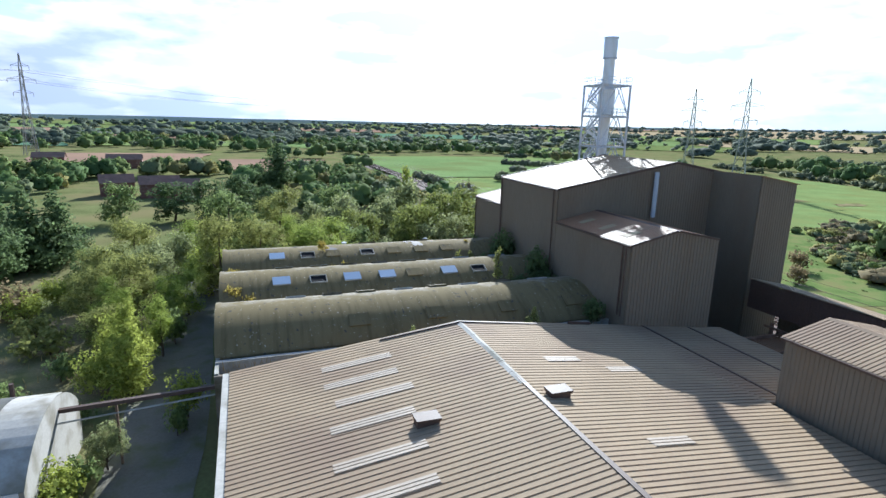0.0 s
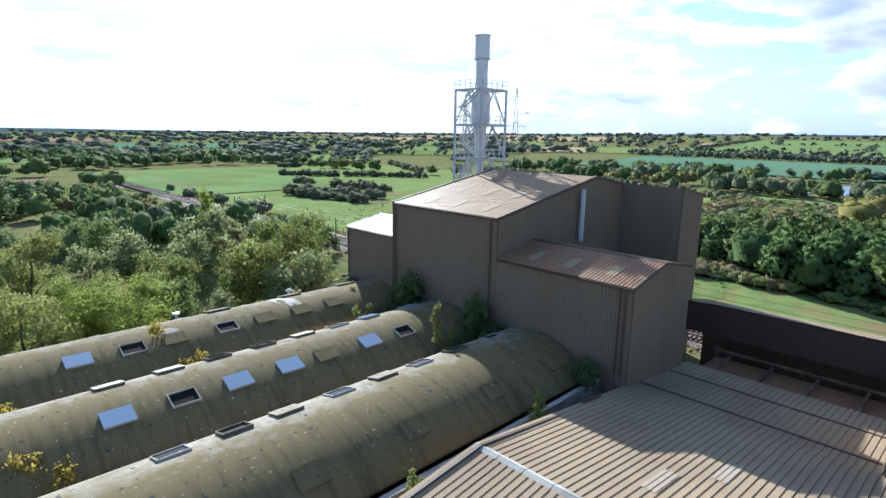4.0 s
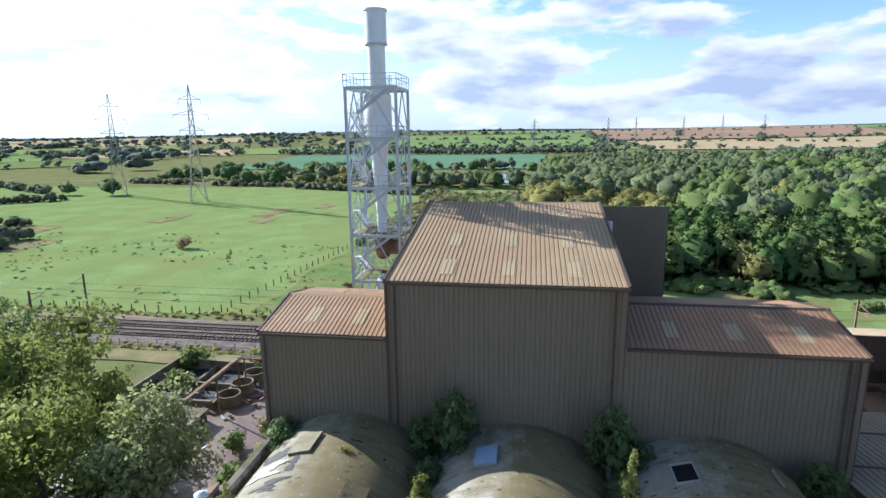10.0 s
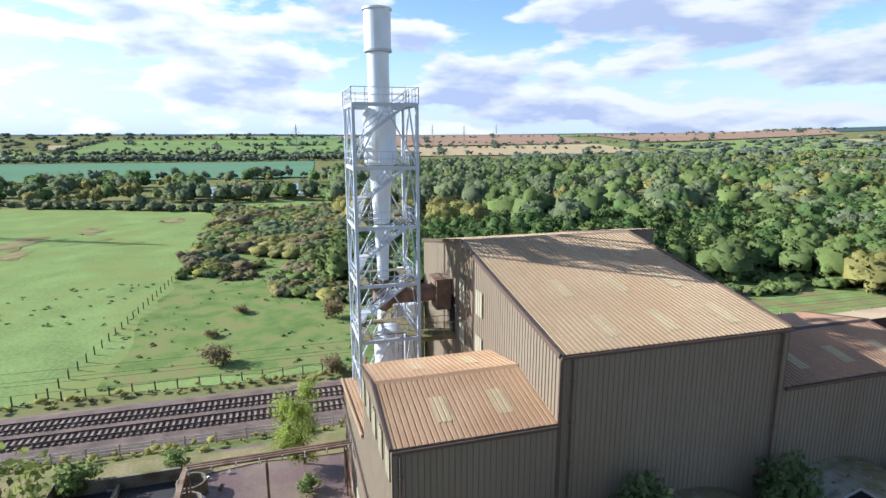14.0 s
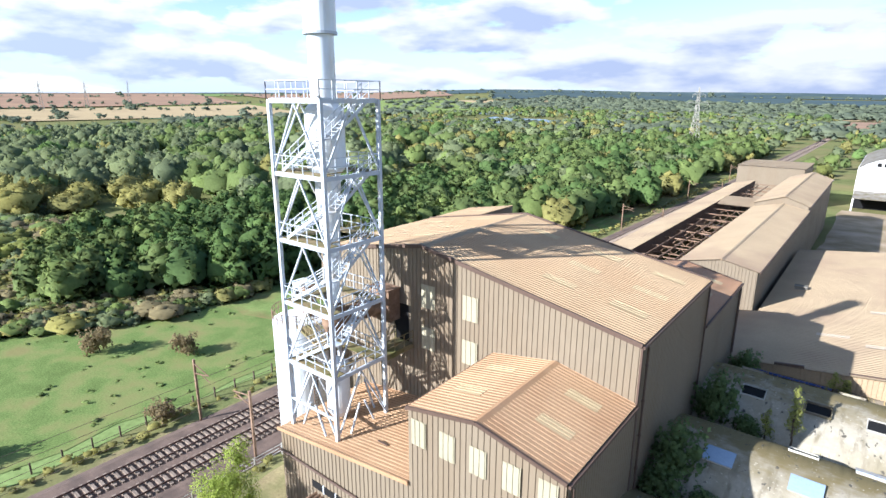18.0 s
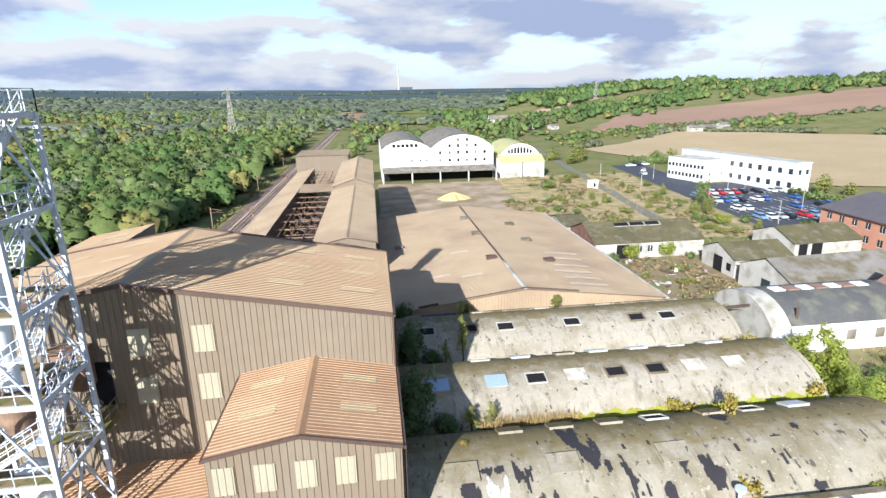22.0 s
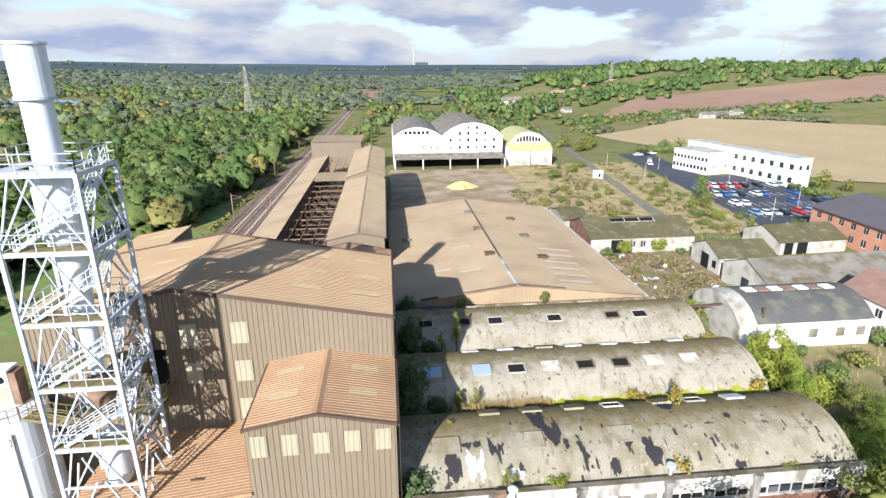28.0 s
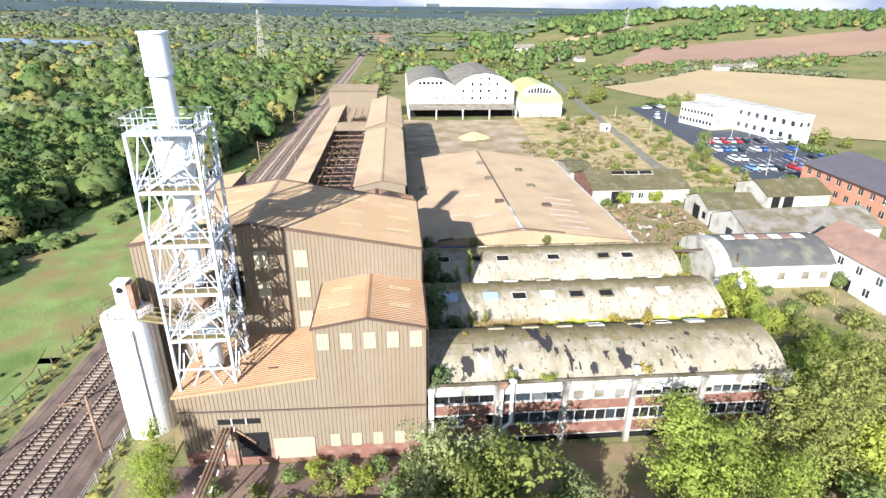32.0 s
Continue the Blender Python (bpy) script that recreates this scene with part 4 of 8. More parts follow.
# ---------------------------------------------------------------- chimney tower
T = dict(x0=-49.79, x1=-44.57, y0=-81.57, y1=-76.64)
LEV = [9.3, 14.1, 18.8, 23.5, 28.2, 33.0]
tower = thing("chimney_tower", "white-painted steel lattice tower round the chimney", "tower", (-47.2, -79.1, 9))
corners = [(T["x0"], T["y0"]), (T["x1"], T["y0"]), (T["x1"], T["y1"]), (T["x0"], T["y1"])]
for cx, cy in corners:
    part("leg", MB().beam((cx, cy, 8.7), (cx, cy, 33.1), 0.25), M_WHITE, tower)
for zi, z in enumerate(LEV):
    for i in range(4):
        p, q = corners[i], corners[(i + 1) % 4]
        if zi:
            part("ring_beam", MB().beam((*p, z), (*q, z), 0.14, 0.28), M_WHITE, tower)
        if zi < 5:
            z1 = LEV[zi + 1]
            mx, my = (p[0] + q[0]) / 2, (p[1] + q[1]) / 2
            part("brace", MB().beam((*p, z + 0.1), (mx, my, z1 - 0.15), 0.105), M_WHITE, tower)
            part("brace", MB().beam((*q, z + 0.1), (mx, my, z1 - 0.15), 0.105), M_WHITE, tower)
    if zi:
        g = 0.9 if zi < 5 else 1.0
        deck = MB()
        cx, cy, R = -47.2, -79.1, 1.45
        x0, x1, y0, y1 = T["x0"] + 0.1, T["x1"] - 0.1, T["y0"] + 0.1, T["y1"] - 0.1
        deck.box(x0, x1, y0, cy - R, z + 0.12, z + 0.18)
        deck.box(x0, x1, cy + R, y1 if zi != 5 else y1, z + 0.12, z + 0.18)
        deck.box(x0, cx - R, cy - R, cy + R, z + 0.12, z + 0.18)
        deck.box(cx + R, x1 - 0.9, cy - R, cy + R, z + 0.12, z + 0.18)
        part("platform", deck, M_WHITE if zi > 4 else M_GRATE, tower, "" if zi > 3 else "rusted mossy platform plates")
        lvl = MB()
        e = 0.12
        rc = [(T["x0"] - e, T["y0"] - e), (T["x1"] + e, T["y0"] - e), (T["x1"] + e, T["y1"] + e), (T["x0"] - e, T["y1"] + e)]
        if zi < 5:
            rc = corners
        for i in range(4):
            p, q = rc[i], rc[(i + 1) % 4]
            for hz in (0.55, 1.1):
                lvl.beam((*p, z + 0.17 + hz), (*q, z + 0.17 + hz), 0.05)
            for k in range(6):
                u = k / 5
                px, py = p[0] + (q[0] - p[0]) * u, p[1] + (q[1] - p[1]) * u
                lvl.beam((px, py, z + 0.1), (px, py, z + 1.28), 0.05)
        part("guard_rail", lvl, M_WHITE, tower, "white tubular guard rail")
    if 0 < zi < 5:
        z1 = LEV[zi + 1]
        st = MB()
        zm = (z + z1) / 2 + 0.1
        flights = (((T["x0"] + 0.7, T["y0"] + 0.55, z + 0.18), (T["x1"] - 0.75, T["y0"] + 0.55, zm)),
                   ((T["x1"] - 0.55, T["y0"] + 1.0, zm), (T["x1"] - 0.55, T["y1"] - 0.6, z1 + 0.15)))
        for fa, fb in flights:
            fa, fb = Vector(fa), Vector(fb)
            along = Vector((fb.x - fa.x, fb.y - fa.y, 0)).normalized()
            side = Vector((-along.y, along.x, 0)) * 0.36
            for sd in (-1, 1):
                st.beam(fa + sd * side, fb + sd * side, 0.06, 0.22)
                for hz in (0.55, 1.0):
                    st.beam(fa + sd * side + Vector((0, 0, hz)), fb + sd * side + Vector((0, 0, hz)), 0.045)
                for k in range(5):
                    q = fa.lerp(fb, k / 4) + sd * side
                    st.beam(q, q + Vector((0, 0, 1.0)), 0.045)
            for k in range(1, 12):
                q = fa.lerp(fb, k / 12)
                st.beam(q - side, q + side, 0.22, 0.04)
        st.box(T["x1"] - 1.0, T["x1"] - 0.1, T["y0"] + 0.15, T["y0"] + 1.0, zm - 0.03, zm + 0.03)
        part("stair", st, M_WHITE, tower, "white open-tread steel stair")
for i, (p, q) in enumerate(((0, 1), (1, 2), (2, 3), (3, 0))):
    p, q = corners[p], corners[q]
    for u0, u1 in ((0.25, 0.45), (0.75, 0.55)):
        part("base_strut", MB().beam((p[0] + (q[0] - p[0]) * u0, p[1] + (q[1] - p[1]) * u0, 9.2), (p[0] + (q[0] - p[0]) * u1, p[1] + (q[1] - p[1]) * u1, 11.4), 0.12), M_WHITE, tower)
part("brace_ring", MB().beam((T["x0"], T["y0"], 11.0), (T["x1"], T["y0"], 11.0), 0.14), M_WHITE, tower)

stack = thing("chimney_stack", "tall white steel chimney with a wide drum and conical base", "chimney", (-47.2, -79.1, 9))
C = Vector((-47.2, -79.1, 0))


def lathe(prof, center, n=28):
    b = MB()
    v, f = [], []
    for r, z in prof:
        for i in range(n):
            w = 2 * math.pi * i / n
            v.append((center[0] + r * math.cos(w), center[1] + r * math.sin(w), z))
    for j in range(len(prof) - 1):
        for i in range(n):
            f.append((j * n + i, j * n + (i + 1) % n, (j + 1) * n + (i + 1) % n, (j + 1) * n + i))
    return b.add(v, f)


part("top_section", lathe([(1.05, 37.3), (1.05, 40.25), (1.16, 40.25), (1.16, 40.4), (0.98, 40.4), (0.98, 37.3)], C), M_STACK, stack, smooth=False)
part("joint_ring", lathe([(0.9, 37.15), (1.12, 37.15), (1.12, 37.32), (0.9, 37.32)], C), M_WHITE, stack)
part("shaft", lathe([(0.86, 32.6), (0.86, 37.2)], C), M_STACK, stack, smooth=True)
part("drum", lathe([(0.85, 33.0), (1.32, 32.4), (1.34, 28.6), (0.9, 28.1)], C), M_STACK, stack, "wide white silencer drum")
part("cone", lathe([(0.9, 28.15), (0.88, 27.2), (0.50, 20.4), (0.48, 18.6)], C), M_STACK, stack, smooth=True)
part("elbow", lathe([(0.48, 18.7), (0.85, 18.2), (0.95, 17.0), (0.7, 16.2), (0.2, 15.9)], C), M_RUST, stack, "rusty elbow where the duct joins")
part("duct", MB().tube((-47.2, -79.1, 17.2), (-47.2, -73.2, 17.2), 0.75, n=16), M_RUST, stack, "large rusty horizontal flue duct")
part("duct_box", MB().box(-48.0, -45.9, -74.7, -73.42, 15.9, 18.5).box(-48.1, -45.8, -74.8, -73.42, 18.5, 18.62), M_RUST, stack, "rust-streaked steel box where the duct enters the wall")
wk = MB().box(-46.4, -44.5, -76.6, -73.45, 13.95, 14.12)
for x in (-46.4, -44.5):
    wk.beam((x, -76.6, 13.85), (x, -73.45, 13.85), 0.1, 0.24)
    for hz in (0.55, 1.1):
        wk.beam((x, -76.6, 14.1 + hz), (x, -73.45, 14.1 + hz), 0.045)
    for k in range(4):
        wk.beam((x, -76.6 + 1.05 * k, 14.1), (x, -76.6 + 1.05 * k, 15.2), 0.045)
part("walkway", wk, M_GRATE, stack, "rusted walkway from the tower to the wall door")
part("lower_vessel", lathe([(0.1, 14.3), (0.9, 13.7), (0.9, 9.9), (0.6, 9.4)], C), M_STACK, stack, "white lower vessel")

# silo
SC = Vector((-56.0, -75.8, 0))
SR = 2.4
silo = thing("silo", "tall plain white cylindrical steel silo by the railway", "silo", tuple(SC))
part("shell", lathe([(SR, -0.9), (SR, 14.1), (SR - 0.25, 14.2), (0.05, 14.4)], SC, 40), M_STACK, silo, smooth=False)
for z in (3.2, 6.8, 10.4, 13.9):
    part("seam_band", lathe([(SR + 0.004, z), (SR + 0.03, z + 0.02), (SR + 0.03, z + 0.1), (SR + 0.004, z + 0.12)], SC, 40), M_STACK, silo)
part("fill_pipe", MB().tube((SC.x + 1.15, SC.y - 2.2, 0.3), (SC.x + 1.15, SC.y - 2.2, 13.2), 0.07, n=8), M_CONC, silo, "thin grey filling pipe")
part("hatch", MB().tube((SC.x + 0.7, SC.y - 2.25, 12.6), (SC.x + 0.75, SC.y - 2.42, 12.6), 0.38, n=16), M_WHITE, silo, "round white hatch")
lad = MB()
for o in (-0.22, 0.22):
    lad.beam((SC.x + 2.45, SC.y + o - 0.6, 0.5), (SC.x + 2.45, SC.y + o - 0.6, 15.2), 0.05)
for k in range(46):
    lad.beam((SC.x + 2.45, SC.y - 0.82, 0.7 + 0.31 * k), (SC.x + 2.45, SC.y - 0.38, 0.7 + 0.31 * k), 0.03)
part("ladder", lad, M_RUST, silo)
rb = MB()
for i in range(24):
    a0, a1 = 2 * math.pi * i / 24, 2 * math.pi * (i + 1) / 24
    p, q = (SC.x + SR * math.cos(a0), SC.y + SR * math.sin(a0)), (SC.x + SR * math.cos(a1), SC.y + SR * math.sin(a1))
    for hz in (0.55, 1.1):
        rb.beam((*p, 14.1 + hz), (*q, 14.1 + hz), 0.045)
    rb.beam((*p, 14.0), (*p, 15.22), 0.045)
part("guard_rail", rb, M_RUST, silo, "rusty tubular guard rail")
fx, fy = SC.x - 0.2, SC.y + 0.6
part("filter_box", MB().box(fx - 0.6, fx + 0.6, fy - 0.6, fy + 0.6, 14.35, 17.2).box(fx - 0.7, fx + 0.7, fy - 0.7, fy + 0.7, 17.2, 17.36), M_STACK, silo, "white filter housing on the silo top")
part("filter_side", MB().box(fx + 0.61, fx + 1.15, fy - 0.55, fy + 0.55, 14.35, 17.1), M_RUST, silo, "rust-brown cabinet beside the filter")
part("filter_fan", MB().tube((fx, fy - 0.6, 16.6), (fx, fy - 0.74, 16.6), 0.3, n=14), M_DARK, silo)
part("filter_door", MB().box(fx - 0.35, fx + 0.35, fy - 0.64, fy - 0.6, 14.6, 16.0), M_PANEL, silo)
wk = MB()
wa, wb = Vector((SC.x + 1.9, SC.y - 1.2, 14.15)), Vector((-49.9, -78.4, 14.2))
sd = Vector((0.38, 0.9, 0)).normalized() * 0.45
for o in (-1, 1):
    wk.beam(wa + sd * o, wb + sd * o, 0.08, 0.2)
    for hz in (0.55, 1.1):
        wk.beam(wa + sd * o + Vector((0, 0, hz)), wb + sd * o + Vector((0, 0, hz)), 0.045)
    for k in range(5):
        q = wa.lerp(wb, k / 4) + sd * o
        wk.beam(q, q + Vector((0, 0, 1.1)), 0.045)
for k in range(12):
    q = wa.lerp(wb, (k + 0.5) / 12)
    wk.beam(q - sd, q + sd, 0.3, 0.04)
part("bridge", wk, M_GRATE, silo, "rusted footbridge from the silo to the tower")

# ---------------------------------------------------------------- vaulted sheds
VX0, VX1 = E + 0.05, 11.6
SPR, CRN, HW = 7.0, 9.6, 5.65


def arc_z(d):
    R = (HW * HW + (CRN - SPR) ** 2) / (2 * (CRN - SPR))
    return CRN - R + math.sqrt(max(R * R - d * d, 0))




def vault(cy, material, south, north, south_rows, label):
    th = thing("vaulted_shed", label, "shed", (-7, cy, 0), "vaulted sheds")
    b = MB()
    nseg, nx = 26, 20
    ds = [-HW + 2 * HW * i / nseg for i in range(nseg + 1)]
    xs = [VX0 + (VX1 - VX0) * i / nx for i in range(nx + 1)]
    holes = []
    rows = [(d, x, stt, 0.92, 0.66) for d, x, stt in south + north] + [(d, x, stt, 1.1, 0.75) for d, x, stt in south_rows]
    for thick, flip in ((0.0, 0), (-0.14, 1)):
        v = [(x, cy + d, arc_z(d) + thick) for x in xs for d in ds]
        k = nseg + 1
        f = [(i * k + j, (i + 1) * k + j, (i + 1) * k + j + 1, i * k + j + 1) for i in range(nx) for j in range(nseg)]
        if flip:
            f = [q[::-1] for q in f]
        b.add(v, f)
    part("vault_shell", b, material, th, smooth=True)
    for side, x in ((1, VX1), (-1, VX0 + 0.3)):
        pts = [(cy + d, arc_z(d) - 0.02) for d in ds]
        poly = [(cy + HW, 0.0), (cy - HW, 0.0)] + pts
        part("end_wall", MB().prism(poly, "x", x - 0.3, x - 0.02), M_CONC, th)
    rim = MB()
    k = len(ds)
    rim.add([(x, cy + d, arc_z(d) + dz) for d in ds for x, dz in ((VX1 - 0.35, 0.01), (VX1 - 0.35, 0.07), (VX1 + 0.08, 0.07), (VX1 + 0.08, -0.05))],
            [(4 * i + a, 4 * i + a + 1, 4 * i + a + 5, 4 * i + a + 4) for i in range(k - 1) for a in range(3)])
    part("end_kerb", rim, material, th)
    for d, x, stt, hx, hd in rows:
        z = arc_z(d)
        sl = (arc_z(d + 0.05) - arc_z(d - 0.05)) / 0.1
        m = Matrix.Translation((x, cy + d, z)) @ Matrix.Rotation(math.atan(sl), 4, "X")
        kerb = MB()
        hk = 0.12 if stt != "frame" else 0.2
        for xa, xb, ya, yb in ((-hx, hx, -hd, -hd + 0.07), (-hx, hx, hd - 0.07, hd), (-hx, -hx + 0.07, -hd + 0.07, hd - 0.07), (hx - 0.07, hx, -hd + 0.07, hd - 0.07)):
            kerb.box(xa, xb, ya, yb, -0.06, hk)
        kerb.v = [tuple(m @ Vector(p)) for p in kerb.v]
        o = part("rooflight_kerb", kerb, {"frame": M_DIRTC, "board": material}.get(stt, M_CONC), th)
        lid = MB()
        if stt == "open":
            lid.box(-hx + 0.1, hx - 0.1, -hd + 0.1, hd - 0.1, 0.01, 0.03)
        elif stt == "frame":
            lid.box(-hx + 0.1, hx - 0.1, -hd + 0.1, hd - 0.1, 0.01, 0.03)
        else:
            lid.box(-hx - 0.03, hx + 0.03, -hd - 0.03, hd + 0.03, hk + 0.003, hk + 0.05)
        lid.v = [tuple(m @ Vector(p)) for p in lid.v]
        part({"open": "opening", "frame": "opening", "glass": "pane", "board": "cover"}[stt], lid,
             {"open": M_DARK, "frame": M_DARK, "glass": M_BLUEGLASS, "board": M_BOARD if -66 < cy < -60 and d < 0 else material}[stt], th,
             {"open": "black open rooflight", "frame": "broken rooflight", "glass": "bluish wired glass rooflight", "board": "boarded rooflight cover"}[stt])
    return th


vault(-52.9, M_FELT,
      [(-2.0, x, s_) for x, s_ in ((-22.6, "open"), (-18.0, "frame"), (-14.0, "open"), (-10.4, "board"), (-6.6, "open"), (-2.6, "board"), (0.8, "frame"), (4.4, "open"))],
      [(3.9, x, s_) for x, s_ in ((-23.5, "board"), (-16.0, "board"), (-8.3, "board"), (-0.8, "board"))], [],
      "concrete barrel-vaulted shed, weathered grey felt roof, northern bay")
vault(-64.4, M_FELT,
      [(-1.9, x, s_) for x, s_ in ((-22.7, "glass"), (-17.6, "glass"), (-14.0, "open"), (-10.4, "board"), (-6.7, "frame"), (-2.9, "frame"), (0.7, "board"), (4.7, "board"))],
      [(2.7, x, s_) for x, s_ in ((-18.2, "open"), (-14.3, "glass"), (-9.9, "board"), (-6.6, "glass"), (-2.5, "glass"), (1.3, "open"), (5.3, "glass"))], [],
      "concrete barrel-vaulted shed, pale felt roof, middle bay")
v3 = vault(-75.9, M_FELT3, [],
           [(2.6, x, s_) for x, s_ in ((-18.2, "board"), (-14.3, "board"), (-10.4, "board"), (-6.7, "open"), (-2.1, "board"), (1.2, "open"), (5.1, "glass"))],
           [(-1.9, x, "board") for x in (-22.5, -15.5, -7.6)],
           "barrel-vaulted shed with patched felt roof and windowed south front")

# south front of the southern vault: piers, brick spandrels, strips of windows
FY = -81.75
part("parapet", MB().box(VX0, VX1 + 0.1, FY - 0.15, FY + 0.25, 6.75, 7.9), M_STAINW, v3, "white parapet beam stained at the top")
part("parapet_cap", MB().box(VX0, VX1 + 0.12, FY - 0.18, FY + 0.28, 7.904, 7.97), M_DIRTC, v3, "dirty weathered coping")
part("roof_gutter", MB().box(VX0, VX1, FY + 0.25, -80.7, 6.9, 7.15), M_TAR, v3)
for z0, z1 in ((4.3, 5.55), (1.2, 2.7)):
    part("spandrel", MB().box(VX0, VX1, FY, FY + 0.22, z0, z1), M_BRICK, v3, "faded red brick spandrel panel")
for z0, z1 in ((5.55, 5.64), (4.2, 4.3), (2.7, 2.79), (1.1, 1.2)):
    part("sill", MB().box(VX0, VX1, FY - 0.10, FY + 0.25, z0, z1), M_STAINW, v3)
part("basement_wall", MB().box(VX0, VX1, FY + 0.3, FY + 0.42, 0, 1.1), M_DARK, v3, "dark open undercroft")
piers = [-26.0, -19.3, -12.4, -5.3, 2.1, 9.9]
M_PIER = mat("dark_stained_concrete", (0.36, 0.34, 0.31), 0.9, 0.0, 0.25, 1.5, (0.07, 0.06, 0.055), 0.5, 0.7, 0.2, stretch=(1, 1, 0.3))
for i, x in enumerate(piers):
    part("pier", MB().box(x - 0.28, x + 0.28, FY - 0.45, FY - 0.02, 0, 7.86).box(x - 0.4, x + 0.4, FY - 0.5, FY - 0.02, 7.5, 7.95), M_STAINW if i == 0 else M_PIER, v3, "concrete pier with dark stains")
rngw = random.Random(5)
bays = list(zip(piers, piers[1:] + [VX1 + 0.2]))
for row, (z0, z1) in enumerate(((5.64, 6.75), (2.79, 4.2))):
    part("window_back", MB().box(VX0, VX1, FY + 0.16, FY + 0.2, z0, z1), M_DARK, v3, "dark broken window strip")
    for i, (xa, xb) in enumerate(bays):
        xa, xb = xa + 0.28, xb - 0.28
        if i == 2 and row == 0:
            # a rendered bay with three small windows
            w = (xb - xa) / 3
            for k in range(3):
                x = xa + w * k
                part("infill", MB().box(x, x + w * 0.3, FY + 0.02, FY + 0.15, z0, z1), M_WHITEWALL, v3, "white rendered infill")
                part("pane", MB().box(x + w * 0.3, x + w * 0.82, FY + 0.07, FY + 0.10, z0 + 0.1, z1 - 0.1), M_GREYROOF, v3, "papered-over window")
                part("infill", MB().box(x + w * 0.82, x + w, FY + 0.02, FY + 0.15, z0, z1), M_WHITEWALL, v3)
            continue
        k = (4, 4, 6, 7, 7, 2)[i]
        w = (xb - xa) / k
        for j in range(k + 1):
            x = xa + w * j
            part("window_bar", MB().box(x - 0.045, x + 0.045, FY + 0.04, FY + 0.13, z0, z1), M_STAINW, v3)
        part("window_head", MB().box(xa, xb, FY + 0.04, FY + 0.13, z1 - 0.1, z1), M_STAINW, v3)
        for j in range(k):
            x, pick = xa + w * j, rngw.random()
            if i in (3, 4) and row == 0:
                part("top_light", MB().box(x + 0.045, x + w - 0.045, FY + 0.06, FY + 0.09, z1 - 0.1 - 0.36 * (1 if pick > 0.35 else 0.5), z1 - 0.1), M_STAINW, v3, "white-painted upper light")
            if i == 1 or pick < 0.4:
                part("pane", MB().box(x + 0.05, x + w - 0.05, FY + 0.10, FY + 0.12, z0 + 0.04, z1 - 0.5 if i in (3, 4) else z1 - 0.1), M_GLASS if pick > 0.2 else M_DUST, v3, "dusty window pane")
part("broken_panel", MB().beam((-22.6, FY - 0.1, 3.0), (-20.4, FY - 0.1, 4.0), 0.06, 1.2), M_BRICK, v3, "leaning broken red panel")
part("vent_pipe", MB().tube((-17.9, FY - 0.5, 3.4), (-17.9, FY - 0.5, 8.5), 0.2, n=12).tube((-17.9, FY - 0.5, 8.5), (-17.9, FY - 0.5, 8.62), 0.40, n=16).tube((-17.9, FY - 0.5, 8.62), (-17.9, FY - 0.5, 8.8), 0.40, 0.12, n=16)
     .tube((-17.9, FY - 0.5, 3.45), (-18.8, FY - 0.5, 2.6), 0.2, n=12), M_WHITEWALL, v3, "white vent pipe with a mushroom cap")
part("rain_pipe", MB().tube((-18.9, FY - 0.5, 0.4), (-18.9, FY - 0.5, 7.8), 0.16, n=10), M_CONC, v3, "grey rainwater pipe")
part("hopper", MB().prism([(-19.2, 7.8), (-18.6, 7.8), (-18.4, 8.35), (-19.4, 8.35)], "y", FY - 0.75, FY - 0.25), M_RUST, v3, "rusty rainwater hopper")
part("vent_pipe", MB().tube((-4.9, -81.3, 7.0), (-4.9, -81.3, 8.7), 0.12, n=10).tube((-4.9, -81.3, 8.7), (-4.9, -81.3, 8.9), 0.36, n=14), M_WHITE, v3)
# torn felt: bare tar and silver patches that lie on the roof


def felt_patch(x, d, w, h, material, seed, name="felt_tear"):
    """One ragged tear made of the flakes that are left where the noise runs high, drawn out down the slope."""
    b = MB()
    step = 0.12
    nx, nd = int(w * 1.3 / step), int(h * 1.3 / step)
    for i in range(nx):
        for k in range(nd):
            u, q = (i / nx - 0.5) * 2.3, (k / nd - 0.5) * 2.3
            xx, dd = x + u * w / 2, d + q * h / 2
            if abs(dd) > 5.45:
                continue
            grain = noise.noise(Vector((xx * 1.9 + seed, dd * 0.42, seed * 1.7))) + 0.55 * noise.noise(Vector((xx * 5.0, dd * 1.8 + seed, 3.0)))
            if grain < (u * u + q * q) * 0.9 - (0.62 if material is M_SILVER else 0.36):
                continue
            c = [(xx + sx * step * 0.56 + 0.04 * noise.noise(Vector((xx * 9 + sx, dd * 9 + sd, 0))), dd + sd * step * 0.56 + 0.04 * noise.noise(Vector((dd * 9 + sd, xx * 9 + sx, 7)))) for sx, sd in ((-1, -1), (1, -1), (1, 1), (-1, 1))]
            lift = 0.02 + 0.004 * (seed % 4) + (0.03 if material is M_SILVER else 0.0)
            b.add([(px, -75.9 + pd, arc_z(max(-5.6, min(5.6, pd))) + lift) for px, pd in c], [(0, 1, 2, 3)])
    if b.f:
        part(name, b, material, v3, "black torn felt" if material is M_TAR else "silvery bare patch")["kind"] = "stuff"


